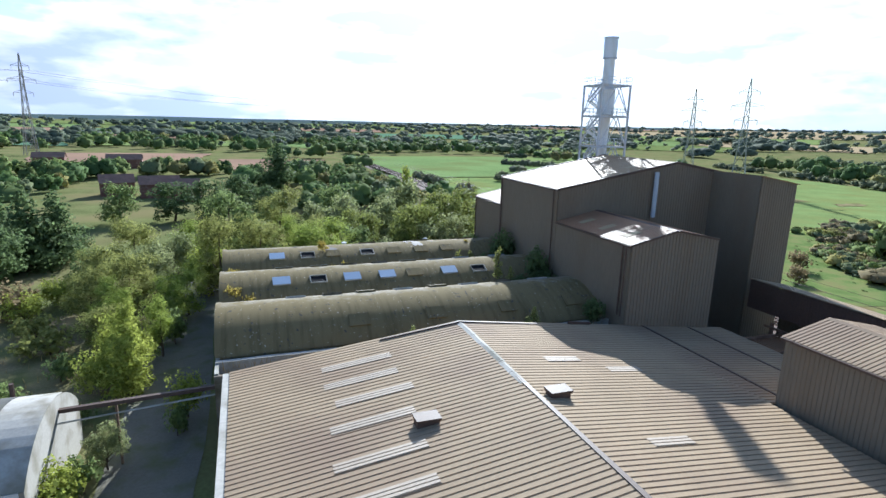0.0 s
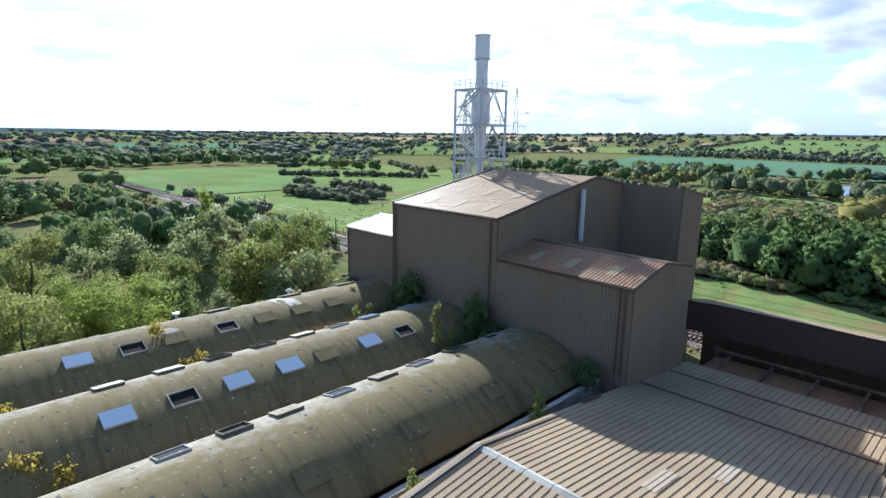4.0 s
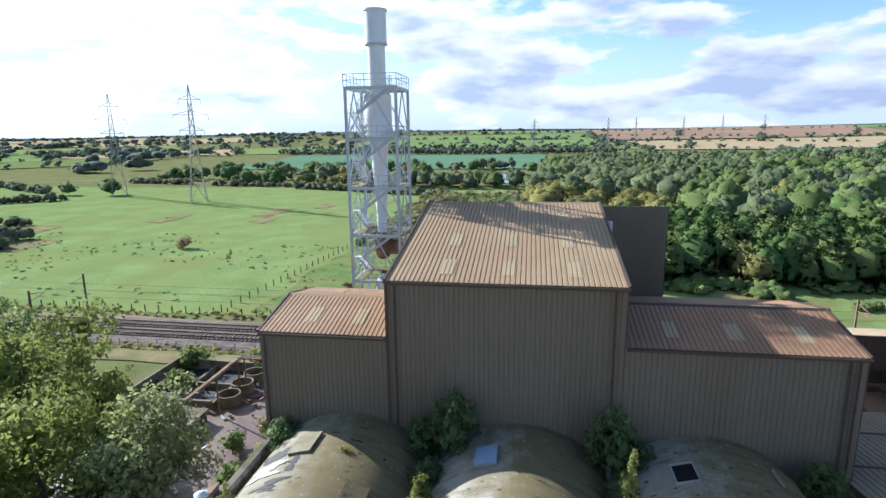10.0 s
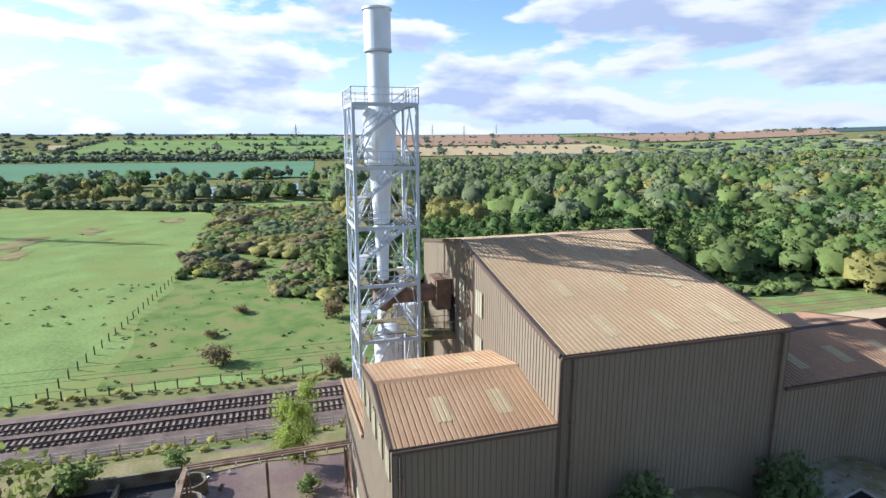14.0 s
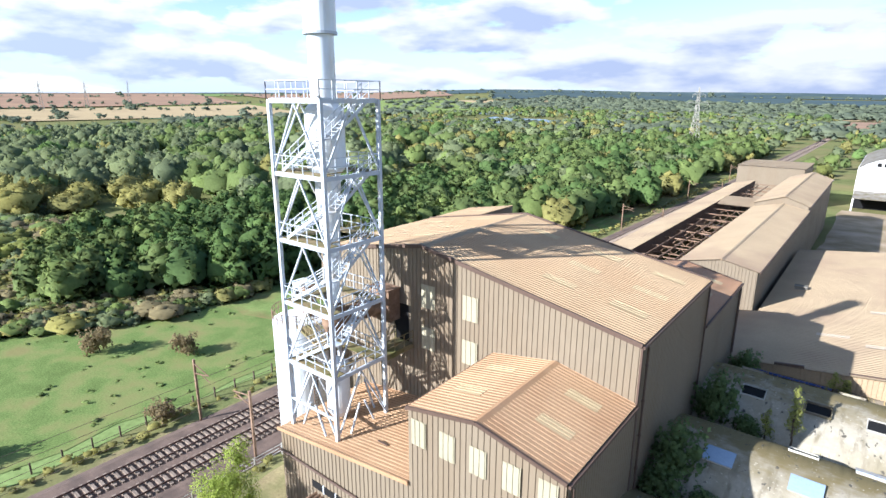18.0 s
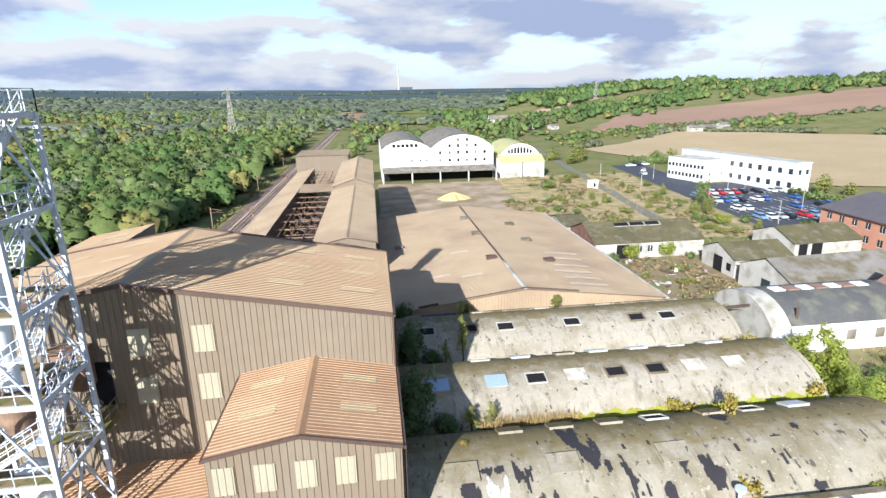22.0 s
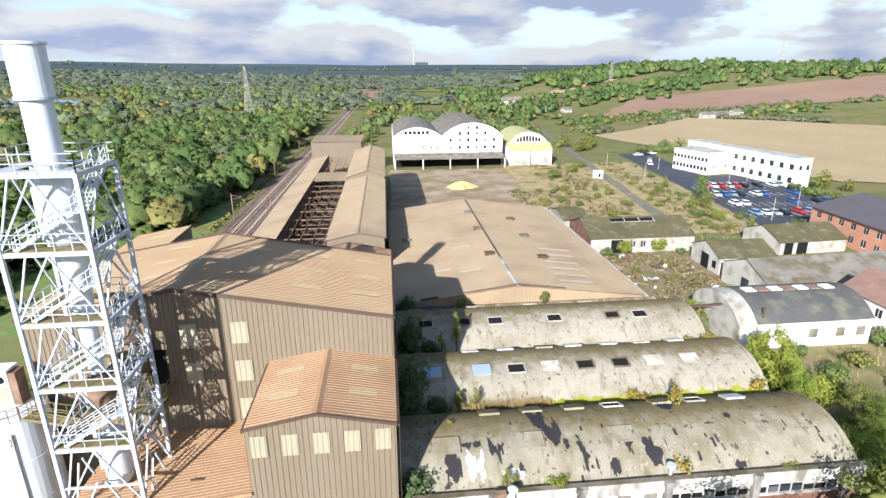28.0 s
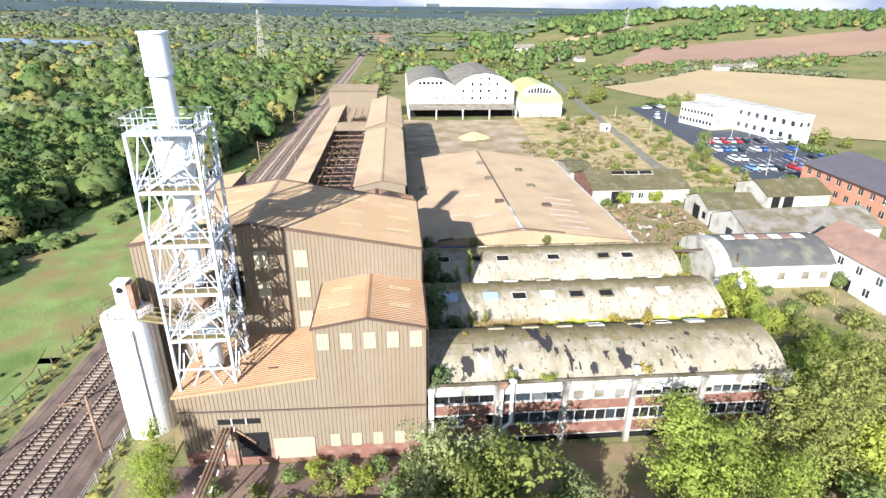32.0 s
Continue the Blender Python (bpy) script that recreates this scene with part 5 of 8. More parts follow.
flakes = MB()
rfl = random.Random(17)
for i in range(90):
    x, d = rfl.uniform(-25, 11), rfl.uniform(-5.2, 3.4)
    if noise.noise(Vector((x * 0.25, d * 0.3, 4.0))) < -0.05:
        continue
    w_, l_ = rfl.uniform(0.04, 0.13), rfl.uniform(0.06, 0.4)
    flakes.add([(x + sx * w_ + rfl.uniform(-0.03, 0.03), -75.9 + d + sd * l_, arc_z(max(-5.6, min(5.6, d + sd * l_))) + 0.018) for sx, sd in ((-1, -1), (1, -1), (1, 1), (-1, 1))], [(0, 1, 2, 3)])
part("torn_felt", flakes, M_TAR, v3, "small dark flakes of torn felt")["kind"] = "stuff"
for k, (x, d, w, h, mt) in enumerate(((-22.2, -3.6, 1.8, 3.0, M_TAR), (-20.2, -3.5, 2.3, 2.8, M_SILVER), (-18.7, -2.8, 1.2, 3.2, M_TAR), (-20.3, -1.9, 2.2, 0.8, M_TAR), (-14.2, 1.4, 2.4, 4.0, M_TAR), (-13.4, -1.2, 1.9, 3.6, M_TAR),
                                      (-11.4, -3.0, 0.8, 3.2, M_TAR), (-7.4, -2.4, 1.6, 3.4, M_TAR), (-5.7, -3.4, 2.0, 2.6, M_TAR), 
                                      (-2.2, 1.8, 1.4, 2.2, M_TAR), (2.5, -0.6, 0.6, 0.8, M_TAR), 
                                      (-12.5, -2.4, 0.6, 0.9, M_TAR), (-17.2, -4.4, 1.6, 0.8, M_SILVER), (0.5, -1.4, 0.9, 0.4, M_TAR), (-16.6, -4.0, 0.5, 1.4, M_TAR),
                                      (-9.0, -4.4, 0.8, 1.2, M_TAR), (1.4, -4.8, 1.6, 0.6, M_TAR), (-22.8, -4.8, 1.4, 0.7, M_TAR), (6.2, 0.4, 0.6, 0.6, M_TAR), (-18.0, -2.4, 0.5, 1.6, M_TAR), )):
    felt_patch(x, d, w, h, mt, k + 1)
# gutters between the vaults
for y, nm in ((-58.65, "valley_gutter"), (-70.15, "valley_gutter")):
    g = part(nm, MB().box(VX0, VX1, y - 0.5, y + 0.5, 6.75, 7.12), M_CONC)
    tagged(g, "concrete valley gutter between barrel vaults", "gutter", kind="structure")
kerb_w = part("gutter_wall", MB().box(VX0, VX1, -46.6, -46.3, 0, 6.95).box(VX1 - 0.3, VX1, -46.3, -44.36, 0, 6.9), M_PALECONC)
tagged(kerb_w, "stained pale concrete wall of the roof trench", "wall", kind="structure")
kerb_n = part("gutter_wall", MB().box(VX0, VX1, -44.36, -44.10, 0, 6.8), M_DIRTC)
tagged(kerb_n, "low dirty concrete wall beside the wide roof", "wall", kind="structure")
tagged(part("trench_floor", MB().box(VX0, VX1 - 0.3, -46.3, -44.36, 5.7, 5.9), M_PAD), "rust-brown floor of the roof trench", "gutter", kind="structure")
cop = MB()
rcp = random.Random(12)
x = VX0
while x < VX1 - 0.5:
    w_ = min(rcp.uniform(0.8, 1.8), VX1 - x)
    cop.box(x, x + w_ - 0.03, -46.66 + rcp.uniform(-0.02, 0.02), -46.24 + rcp.uniform(-0.02, 0.02), 6.954, 7.02 + rcp.uniform(0, 0.03))
    x += w_
tagged(part("coping", cop, M_CONC), "pale broken coping on the trench wall", "coping", kind="structure")

# ---------------------------------------------------------------- wide shed
wide = thing("wide_shed", "very wide low shed with tan profiled roof and ridge ventilators", "shed", (-8.6, -17, 0))
BR, BZ, BE, BZE = -8.66, 9.35, 10.2, 7.0
BW, BZW = E, 9.35 - 0.1246 * (-8.66 - E) * 1.0
BS, BN = -43.9, 10.5
roof_slope(wide, BE, BZE, BR, BZ, BS, BN, M_ROOF, pitch=0.46, label="tan profiled roof slope with faded streaks")
roof_slope(wide, BW, BZW, BR, BZ, BS, BN, M_ROOF, pitch=0.46)
gable_wall(wide, BS, [(BW, 0), (BE, 0), (BE, BZE - 0.05), (BR, BZ - 0.05), (BW, BZW - 0.05)], -1, M_ROOF)
gable_wall(wide, BN, [(BW, 0), (BE, 0), (BE, BZE - 0.05), (BR, BZ - 0.05), (BW, BZW - 0.05)], 1)
side_wall(wide, BE, BS, BN, 0, BZE - 0.1, 1, M_CONC)
part("eaves_gutter", MB().box(BE + 0.2, BE + 0.75, BS - 0.2, BN, BZE - 0.35, BZE - 0.05), M_CONC, wide, "pale box gutter along the eaves")
part("ridge_gap", MB().box(BR - 0.16, BR + 0.16, -32.5, BN, BZ + 0.02, BZ + 0.09), M_TRIM, wide, "dark strip of missing ridge capping")
y = BS - 0.2
rr = random.Random(3)
while y < -33:
    tl = rr.uniform(-0.02, 0.02)
    rc = MB().prism([(BR - 0.34, BZ + 0.0 + tl), (BR, BZ + 0.13 + tl), (BR + 0.34, BZ + 0.0 - tl), (BR, BZ + 0.02)], "y", y, y + 1.75)
    part("ridge_cap", rc, M_CONC, wide, "worn pale ridge capping piece")
    y += 1.8
roof_slope(wide, -39.3, BZ - 0.1246 * (BR + 39.3), E + 0.1, BZW - 0.02, BS, -27.7, M_ROOF, pitch=0.46, label="tan roof carried on behind the annex")
for x in (-28.8, -34.7):
    z = BZ - 0.1246 * (BR - x)
    part("lap_flashing", MB().box(x - 0.09, x + 0.09, BS, -27.8, z + 0.05, z + 0.11), M_TRIM, wide, "dark sheet-lap flashing")
part("verge_flashing", MB().beam((-22.5, BS - 0.1, 7.75), (-20, BS - 0.1, 8.1), 0.2, 0.3).beam((-16.5, BS + 0.2, 8.42), (BR, BS + 0.2, BZ + 0.1), 0.2, 0.16).beam((BR, BS + 0.2, BZ + 0.1), (-1.5, BS + 0.2, 8.55), 0.2, 0.16), M_TRIM, wide)


def ventilator(x, y, k):
    z = BZ - 0.1246 * abs(x - BR)
    o = MB().box(-0.72, 0.72, -0.38, 0.38, -0.1, 0.42).box(-0.8, 0.8, -0.55, 0.55, 0.45, 0.55).box(-0.76, -0.70, -0.5, 0.5, 0.3, 0.46).box(0.70, 0.76, -0.5, 0.5, 0.3, 0.46)
    o.v = [(x + p[0], y + p[1], z + p[2]) for p in o.v]
    part("ventilator", o, M_TRIM if k else M_GREYROOF, wide, "box roof ventilator with a flat hood")


for x, y, k in ((-1.2, -30.1, 1), (-10.1, -29.6, 1), (-9.7, -14.7, 0), (-9.7, -2.1, 0), (-1.4, -5.5, 0), (-1.4, -17.7, 0), (-23.5, -15.5, 0)):
    ventilator(x, y, k)
for x, y in ((-1.6, -41.0), (-1.4, -38.2), (-1.8, -35.5), (-1.0, -32.4), (-0.6, -28.6), (-0.2, -25.4)):
    patch_on_slope(wide, BR, BZ, BR + 10, BZ - 1.246, x, x + 5.4, y, y + 0.9, M_FADED, "faded_sheet", "faded pale roof sheet", 0.03)
for x, y in ((-15.6, -36), (-15.6, -24), (-20, -34)):
    patch_on_slope(wide, BR, BZ, BR - 10, BZ - 1.246, x, x + 3.0, y, y + 0.9, M_FADED, "faded_sheet", "faded pale roof sheet", 0.03)
tarp = part("tarpaulin", MB().box(-25.5, -17.5, -44.40, -44.37, 6.62, 6.82), M_BLUE)
tagged(tarp, "blue tarpaulin strip along the roof trench", "tarpaulin")

# ---------------------------------------------------------------- long sheds beside the line
longe = thing("long_gabled_shed", "long tan steel shed with shallow gabled roof in two lengths", "shed", (-32, 20, 0))
for y0, y1, dz in ((-27.5, 23, 0.0), (23, 72, 1.4)):
    x0, x1, xr = -36.8, -27.4, -31.7
    side_wall(longe, x1, y0, y1, 0, 12.2 + dz * 0.6, 1)
    side_wall(longe, x0, y0, y1, 0, 12.0 + dz * 0.6, -1)
    for yy, o in ((y0, -1), (y1, 1)):
        gable_wall(longe, yy, [(x0, 0), (x1, 0), (x1, 12.2 + dz * 0.6), (xr, 13.1 + dz), (x0, 12.0 + dz * 0.6)], o)
    roof_slope(longe, x1, 12.2 + dz * 0.6, xr, 13.1 + dz, y0, y1, M_ROOF)
    roof_slope(longe, x0, 12.0 + dz * 0.6, xr, 13.1 + dz, y0, y1, M_ROOF)
    part("ridge_cap", MB().prism([(xr - 0.3, 13.1 + dz), (xr, 13.22 + dz), (xr + 0.3, 13.1 + dz), (xr, 13.04 + dz)], "y", y0 - 0.2, y1 + 0.2), M_ROOF, longe)
    part("gutter", MB().box(x1 + 0.2, x1 + 0.4, y0 - 0.2, y1 + 0.2, 12.0 + dz * 0.6, 12.16 + dz * 0.6), M_TRIM, longe)
longw = thing("trackside_shed", "long lean-to shed with single-pitch roof beside the railway", "shed", (-49, 20, 0))
side_wall(longw, -52.6, -47.5, 84, 0, 8.4, -1)
# inner wall in dark trim brown, a painted stand-in for the bay's shade
side_wall(longw, -47.0, -47.5, 84, 6.2, 9.5, 1, M_TRIM)
roof_slope(longw, -52.6, 8.4, -47.0, 9.6, -47.5, 84, M_ROOF)
gable_wall(longw, 84, [(-52.6, 0), (-47, 0), (-47, 9.6), (-52.6, 8.4)], 1)
for y in range(-44, 84, 8):
    part("post", MB().box(-47.2, -46.9, y - 0.15, y + 0.15, 0, 5.3), M_RUST, longw, "rusty steel post")
pit = thing("stripped_shed_frame", "roofless bay of rusty steel trusses over debris", "steel frame", (-42, 20, 0))
part("floor_slab", MB().box(-46.8, -37, -43, 84, 0.05, 0.12), M_PAD, pit)
for y in range(-22, 84, 7):
    if 37 < y < 46:
        continue
    t_ = MB()
    t_.beam((-46.8, y, 8.6), (-36.9, y, 8.6), 0.18).beam((-46.8, y, 7.4), (-36.9, y, 7.4), 0.15)
    for i in range(8):
        x = -46.8 + 9.9 * i / 8
        t_.beam((x, y, 7.4 if i % 2 else 8.6), (x + 9.9 / 8, y, 8.6 if i % 2 else 7.4), 0.09)
    part("truss", t_, M_RUST, pit, "rusty roof truss")
for x in (-45.3, -43, -40.6, -38.4):
    part("purlin", MB().beam((x, -22, 8.75), (x, 20, 8.75), 0.12, 0.2), M_RUST, pit)
    part("purlin", MB().beam((x, 48, 8.75), (x, 80, 8.75), 0.12, 0.2), M_RUST, pit)
part("cross_roof", MB().ribbed((-46.8, 37, 9.3), (9.9, 0, 0), (0, 9, 0.8), 0.34, 0.05, (0, -0.09, 1)), M_ROOF, pit, "remaining strip of tan roofing")
rd = random.Random(8)
for i in range(60):
    x, y = rd.uniform(-46, -38), rd.uniform(-20, 80)
    an = rd.uniform(0, 3.1)
    L = rd.uniform(1.0, 4.5)
    z = rd.uniform(0.4, 3.5)
    part("debris", MB().beam((x, y, z), (x + L * math.cos(an), y + L * math.sin(an), max(0.2, z + rd.uniform(-1.5, 0.8))), rd.uniform(0.2, 1.2), 0.12), rd.choice([M_RUST, M_RUST, M_WHITEWALL, M_GREYROOF]), pit)
link = thing("link_roof", "dark sunken link bay with rusty beams", "building", (-43, -36, 0))
part("walls", MB().box(-46.8, -39.4, -43.9, -28, 0, 3.9), M_TRIM, link)
part("roof", MB().ribbed((-46.9, -44, 4.0), (7.4, 0, 0), (0, 16, 0), 0.46, 0.05, (0, 0, 1)), M_ROOFD, link)
for y in (-42.5, -38.6, -34.7, -30.8):
    part("beam", MB().beam((-46.8, y, 4.5), (-39.4, y, 4.5), 0.22, 0.3), M_RUST, link, "rusty steel beam")
part("edge_beam", MB().beam((-45.9, -44, 5.2), (-45.9, -28, 5.2), 0.18, 0.25), M_RUST, link)
hall = thing("end_hall", "plain tan steel hall at the end of the sheds", "hall", (-45, 112, 0))
for pts in ((-54.5, -36.0, 96, 118),):
    x0, x1, y0, y1 = pts
    gable_wall(hall, y0, [(x0, 0), (x1, 0), (x1, 12.6), (x0, 12.6)], -1, M_WALL)
    side_wall(hall, x1, y0, y1, 0, 12.6, 1)
    side_wall(hall, x0, y0, y1, 0, 12.6, -1)
    part("roof", MB().ribbed((x0 - 0.3, y0 - 0.3, 12.62), (x1 - x0 + 0.6, 0, 0), (0, y1 - y0 + 0.6, 0), 0.5, 0.05, (0, 0, 1)), M_ROOF, hall)

# ---------------------------------------------------------------- white arched sheds
arch = thing("white_arched_shed", "white-rendered warehouse with two arched gables and a front canopy", "warehouse", (0, 115, 0))


def arched(parent, x0, x1, zs, zt, y0, y1, wall_m, roof_m):
    n = 20
    hw, cx = (x1 - x0) / 2, (x0 + x1) / 2
    R = (hw * hw + (zt - zs) ** 2) / (2 * (zt - zs))
    pts = []
    for i in range(n + 1):
        d = -hw + 2 * hw * i / n
        pts.append((cx + d, zt - R + math.sqrt(max(R * R - d * d, 0))))
    part("arched_wall", MB().prism([(x1, 0), (x0, 0)] + pts, "y", y0, y0 + 0.35), wall_m, parent, "white arched gable wall")
    part("back_wall", MB().prism([(x1, 0), (x0, 0)] + pts, "y", y1 - 0.35, y1), wall_m, parent)
    shell = MB()
    for k in (0, 1):
        v = [(p[0], y, p[1] + 0.12 - 0.2 * k) for y in (y0 - 0.15, y1) for p in pts]
        shell.add(v, [(i, i + 1, n + 1 + i + 1, n + 1 + i) for i in range(n)])
    part("barrel_roof", shell, roof_m, parent)
    for x in (x0, x1):
        part("side_wall", MB().box(x - 0.15, x + 0.15, y0 + 0.36, y1 - 0.36, 0, zs), wall_m, parent)


arched(arch, -23.6, -4.3, 12.6, 16.0, 112, 165, M_WHITEWALL, M_GREYROOF)
arched(arch, -4.2, 21.3, 12.4, 17.6, 112, 165, M_WHITEWALL, M_GREYROOF)
for i in range(6):
    part("window", MB().box(-19.2 + 1.75 * i, -18.0 + 1.75 * i, 111.9, 112.05, 13.2, 14.4), M_DARK, arch)
for x in (-12.0, -8.5, -6.0):
    part("window", MB().box(x, x + 0.6, 111.9, 112.05, 7.4, 8.2), M_DARK, arch)
for r_, (z, xs_) in enumerate(((15.6, (6.5, 10.0)), (13.3, (3.0, 6.5, 10.0, 13.5)), (10.6, (-0.8, 3.0, 6.5, 10.0, 13.5, 17.2)), (7.6, (-0.8, 3.0, 6.5, 10.0, 13.5, 17.2)))):
    for i, x in enumerate(xs_):
        part("window", MB().box(x, x + 0.95, 111.9, 112.05, z - 0.6, z + 0.6), M_DARK if (i + r_) % 3 else M_GREYROOF, arch)
part("canopy_roof", MB().prism([(105, 3.9), (112, 5.3), (112, 5.55), (105, 4.15)], "x", -23.6, 21.3), M_GREYROOF, arch, "grey fibre-sheet canopy roof")
# near-black sheet that paints the shade beneath the canopy
part("canopy_shade", MB().box(-23.3, 21.0, 111.7, 111.85, 0, 4.0), M_DARK, arch)
for x in (-23.4, -12.2, -1.2, 10.0, 21.1):
    part("canopy_post", MB().box(x - 0.2, x + 0.2, 105.2, 105.6, 0, 4.0), M_WHITEWALL, arch)
yel = thing("yellow_roofed_shed", "white shed with arched lichen-yellow roof", "shed", (33, 120, 0))
arched(yel, 23.6, 42.0, 7.2, 13.2, 114, 140, M_WHITEWALL, M_YELLOWROOF)
part("front_roof", MB().prism([(109, 6.0), (114, 8.6), (114, 8.8), (109, 6.2)], "x", 23.6, 42.0), M_YELLOWROOF, yel)
part("front_wall", MB().box(23.8, 41.8, 109.4, 109.7, 0, 6.0), M_WHITEWALL, yel)
for i in range(8):
    part("window", MB().box(27.8 + 1.3 * i, 28.7 + 1.3 * i, 113.9, 114.05, 9.2, 10.4 + 1.3 * math.sin(math.pi * (i + 0.5) / 8)), M_DARK, yel)
for x in (25, 33.6):
    part("roller_door", MB().box(x, x + 7, 109.3, 109.42, 0.1, 4.4), M_CONC, yel, "pale roller door")
part("door_post", MB().box(32.6, 33.0, 109.2, 109.45, 0, 6.0), M_TRIM, yel)
heap = MB()
nh = 26
vh = [(-1.7, 68, 2.4)]
for j, rr_ in enumerate((0.25, 0.5, 0.75, 1.0)):
    for i in range(nh):
        w_ = 2 * math.pi * i / nh
        q = rr_ * (1 + 0.15 * math.sin(3 * w_ + 1) + 0.08 * math.sin(7 * w_))
        vh.append((-1.7 + 5.5 * q * math.cos(w_), 68 + 3.2 * q * math.sin(w_), 2.4 * (1 - rr_ ** 1.2) + 0.1 * math.sin(9 * w_ + j)))
fh = [(0, 1 + i, 1 + (i + 1) % nh) for i in range(nh)]
for j in range(3):
    fh += [(1 + j * nh + i, 1 + (j + 1) * nh + i, 1 + (j + 1) * nh + (i + 1) % nh, 1 + j * nh + (i + 1) % nh) for i in range(nh)]
tagged(part("sand_heap", MB().add(vh, fh), M_SAND), "heap of yellow sand on the yard", "heap")

# ---------------------------------------------------------------- other buildings
def placed(mb, m):
    mb.v = [tuple(m @ Vector(p)) for p in mb.v]
    return mb


def house(name, label, category, origin, turn, L, D, eave, ridge, wall_m, roof_m, rows=(), hip=0.0, over=0.3, gable_m=None, doors=(), corr=False, group=""):
    """A gabled or hipped building: front along local x at y = 0, depth D behind it. rows: (z0, z1, width, count, inset) of front windows."""
    m = Matrix.Translation(origin) @ Matrix.Rotation(radians(turn), 4, "Z")
    h = thing(name, label, category, origin, group)
    w = 0.25
    part("front_wall", placed(MB().box(0, L, 0, w, 0, eave), m), wall_m, h)
    part("back_wall", placed(MB().box(0, L, D - w, D, 0, eave), m), wall_m, h)
    for x in (0, L - w):
        if hip:
            part("side_wall", placed(MB().box(x, x + w, w, D - w, 0, eave), m), gable_m or wall_m, h)
        else:
            part("gable_wall", placed(MB().prism([(w, 0), (D - w, 0), (D - w, eave), (D / 2, ridge - 0.12), (w, eave)], "x", x, x + w), m), gable_m or wall_m, h)
    r = hip
    for k, (ya, yb) in enumerate(((-over, D / 2), (D + over, D / 2))):
        ze = eave - over * (ridge - eave) / (D / 2)
        p = [Vector((-over, ya, ze)), Vector((L + over, ya, ze)), Vector((L + over - r, yb, ridge)), Vector((-over + r, yb, ridge))]
        b = MB()
        if corr and not r:
            b.ribbed(p[0], p[1] - p[0], p[3] - p[0], 0.3, 0.05, (0, -1 if k == 0 else 1, 2), 0.06)
        else:
            up = Vector((0, 0, 0.14))
            b.add(p + [q + up for q in p], [(0, 1, 2, 3), (7, 6, 5, 4), (0, 4, 5, 1), (1, 5, 6, 2), (2, 6, 7, 3), (3, 7, 4, 0)])
        part("roof_slope", placed(b, m), roof_m, h)
    if r:
        ze = eave - over * (ridge - eave) / (D / 2)
        for x0, x1 in ((-over, -over + r), (L + over, L + over - r)):
            part("roof_hip", placed(MB().add([(x0, -over, ze + 0.1), (x0, D + over, ze + 0.1), (x1, D / 2, ridge + 0.1)], [(0, 1, 2)]), m), roof_m, h)
    for z0, z1, ww, cnt, inset in rows:
        for i in range(cnt):
            x = inset + (L - 2 * inset) * (i + 0.5) / cnt - ww / 2
            win = part("window", placed(MB().box(x, x + ww, -0.03, 0.06, z0, z1), m), M_GLASS, h)
            part("window_frame", placed(MB().box(x - 0.06, x + ww + 0.06, -0.05, 0.0, z0 - 0.1, z0 - 0.01).box(x + ww / 2 - 0.04, x + ww / 2 + 0.04, -0.05, -0.031, z0, z1), m), M_WHITEWALL, win)
    for x0, x1, z1 in doors:
        part("doorway", placed(MB().box(x0, x1, -0.04, 0.1, 0, z1), m), M_DARK, h, "dark open doorway")
    return h, m


M_PALEWALL = mat("stained_pale_render", (0.42, 0.40, 0.36), 0.9, 0.0, 0.15, 1.0, (0.24, 0.22, 0.17), 0.25, 0.5, 0.15)
h, m = house("derelict_shed", "long white-walled derelict shed with mossy roof", "shed", (16.9, -5.2, 0), 0, 23.5, 15, 3.5, 6.2, M_PALEWALL, M_MOSSROOF,
             [(1.3, 2.6, 1.0, 5, 6)], gable_m=M_BRICK, doors=((4.5, 7.2, 3.0),), corr=True)
for i in range(3):
    x = 23.3 + 3.45 * i
    part("opening", MB().prism([(0.3, 5.58), (1.5, 6.01), (1.5, 6.05), (0.3, 5.62)], "x", x, x + 3.1), M_DARK, h, "dark slot where roof sheets are missing")
    part("slot_frame", MB().beam((x + 3.28, 0.25, 5.62), (x + 3.28, 1.55, 6.09), 0.14, 0.1), M_PALEWALL, h)
part("slot_frame", MB().beam((23.1, 0.2, 5.58), (33.6, 0.2, 5.58), 0.12, 0.1), M_PALEWALL, h)
house("derelict_shed", "small derelict shed with mossy roof and open gable", "shed", (37, -20.5, 0), 0, 11.5, 10.2, 3.6, 5.6, M_PALEWALL, M_MOSSROOF, corr=True)[0]
dr = thing("shed_door", "dark open doorway of a derelict shed", "door", (36.5, -16.7, 0), kind="structure")
part("doorway", MB().box(36.92, 37.02, -16.8, -14.2, 0, 3.0), M_DARK, dr)
part("doorway", MB().box(36.92, 37.02, -19.4, -18.2, 1.0, 2.4), M_DARK, dr)
house("derelict_shed", "low mossy shed with dark open bays", "shed", (57, -10.5, 0), 3, 16, 12, 2.9, 5.2, M_PALEWALL, M_MOSSROOF, corr=True, doors=((1, 3, 2.6), (4, 6.5, 2.6)))
house("ruined_shed", "roofless-looking small ruin with stained pale walls", "shed", (16.3, 11.4, 0), 0, 6.5, 13, 3.2, 4.4, M_PALEWALL, M_MOSSROOF, corr=True, doors=((1.5, 3.0, 2.2),))
h, m = house("grey_shed", "concrete shed with long grey fibre-sheet roof", "shed", (36.6, -35.2, 0), 3, 28, 12, 4.0, 6.5, M_CONC, M_GREYROOF, corr=True, doors=((8, 10, 2.5),))
part("gable_door", MB().box(36.25, 36.5, -30.5, -27.0, 0, 2.9), M_GLASS, h)
part("gable_window", MB().box(36.3, 36.5, -26.2, -24.6, 1.2, 2.8), M_GLASS, h)
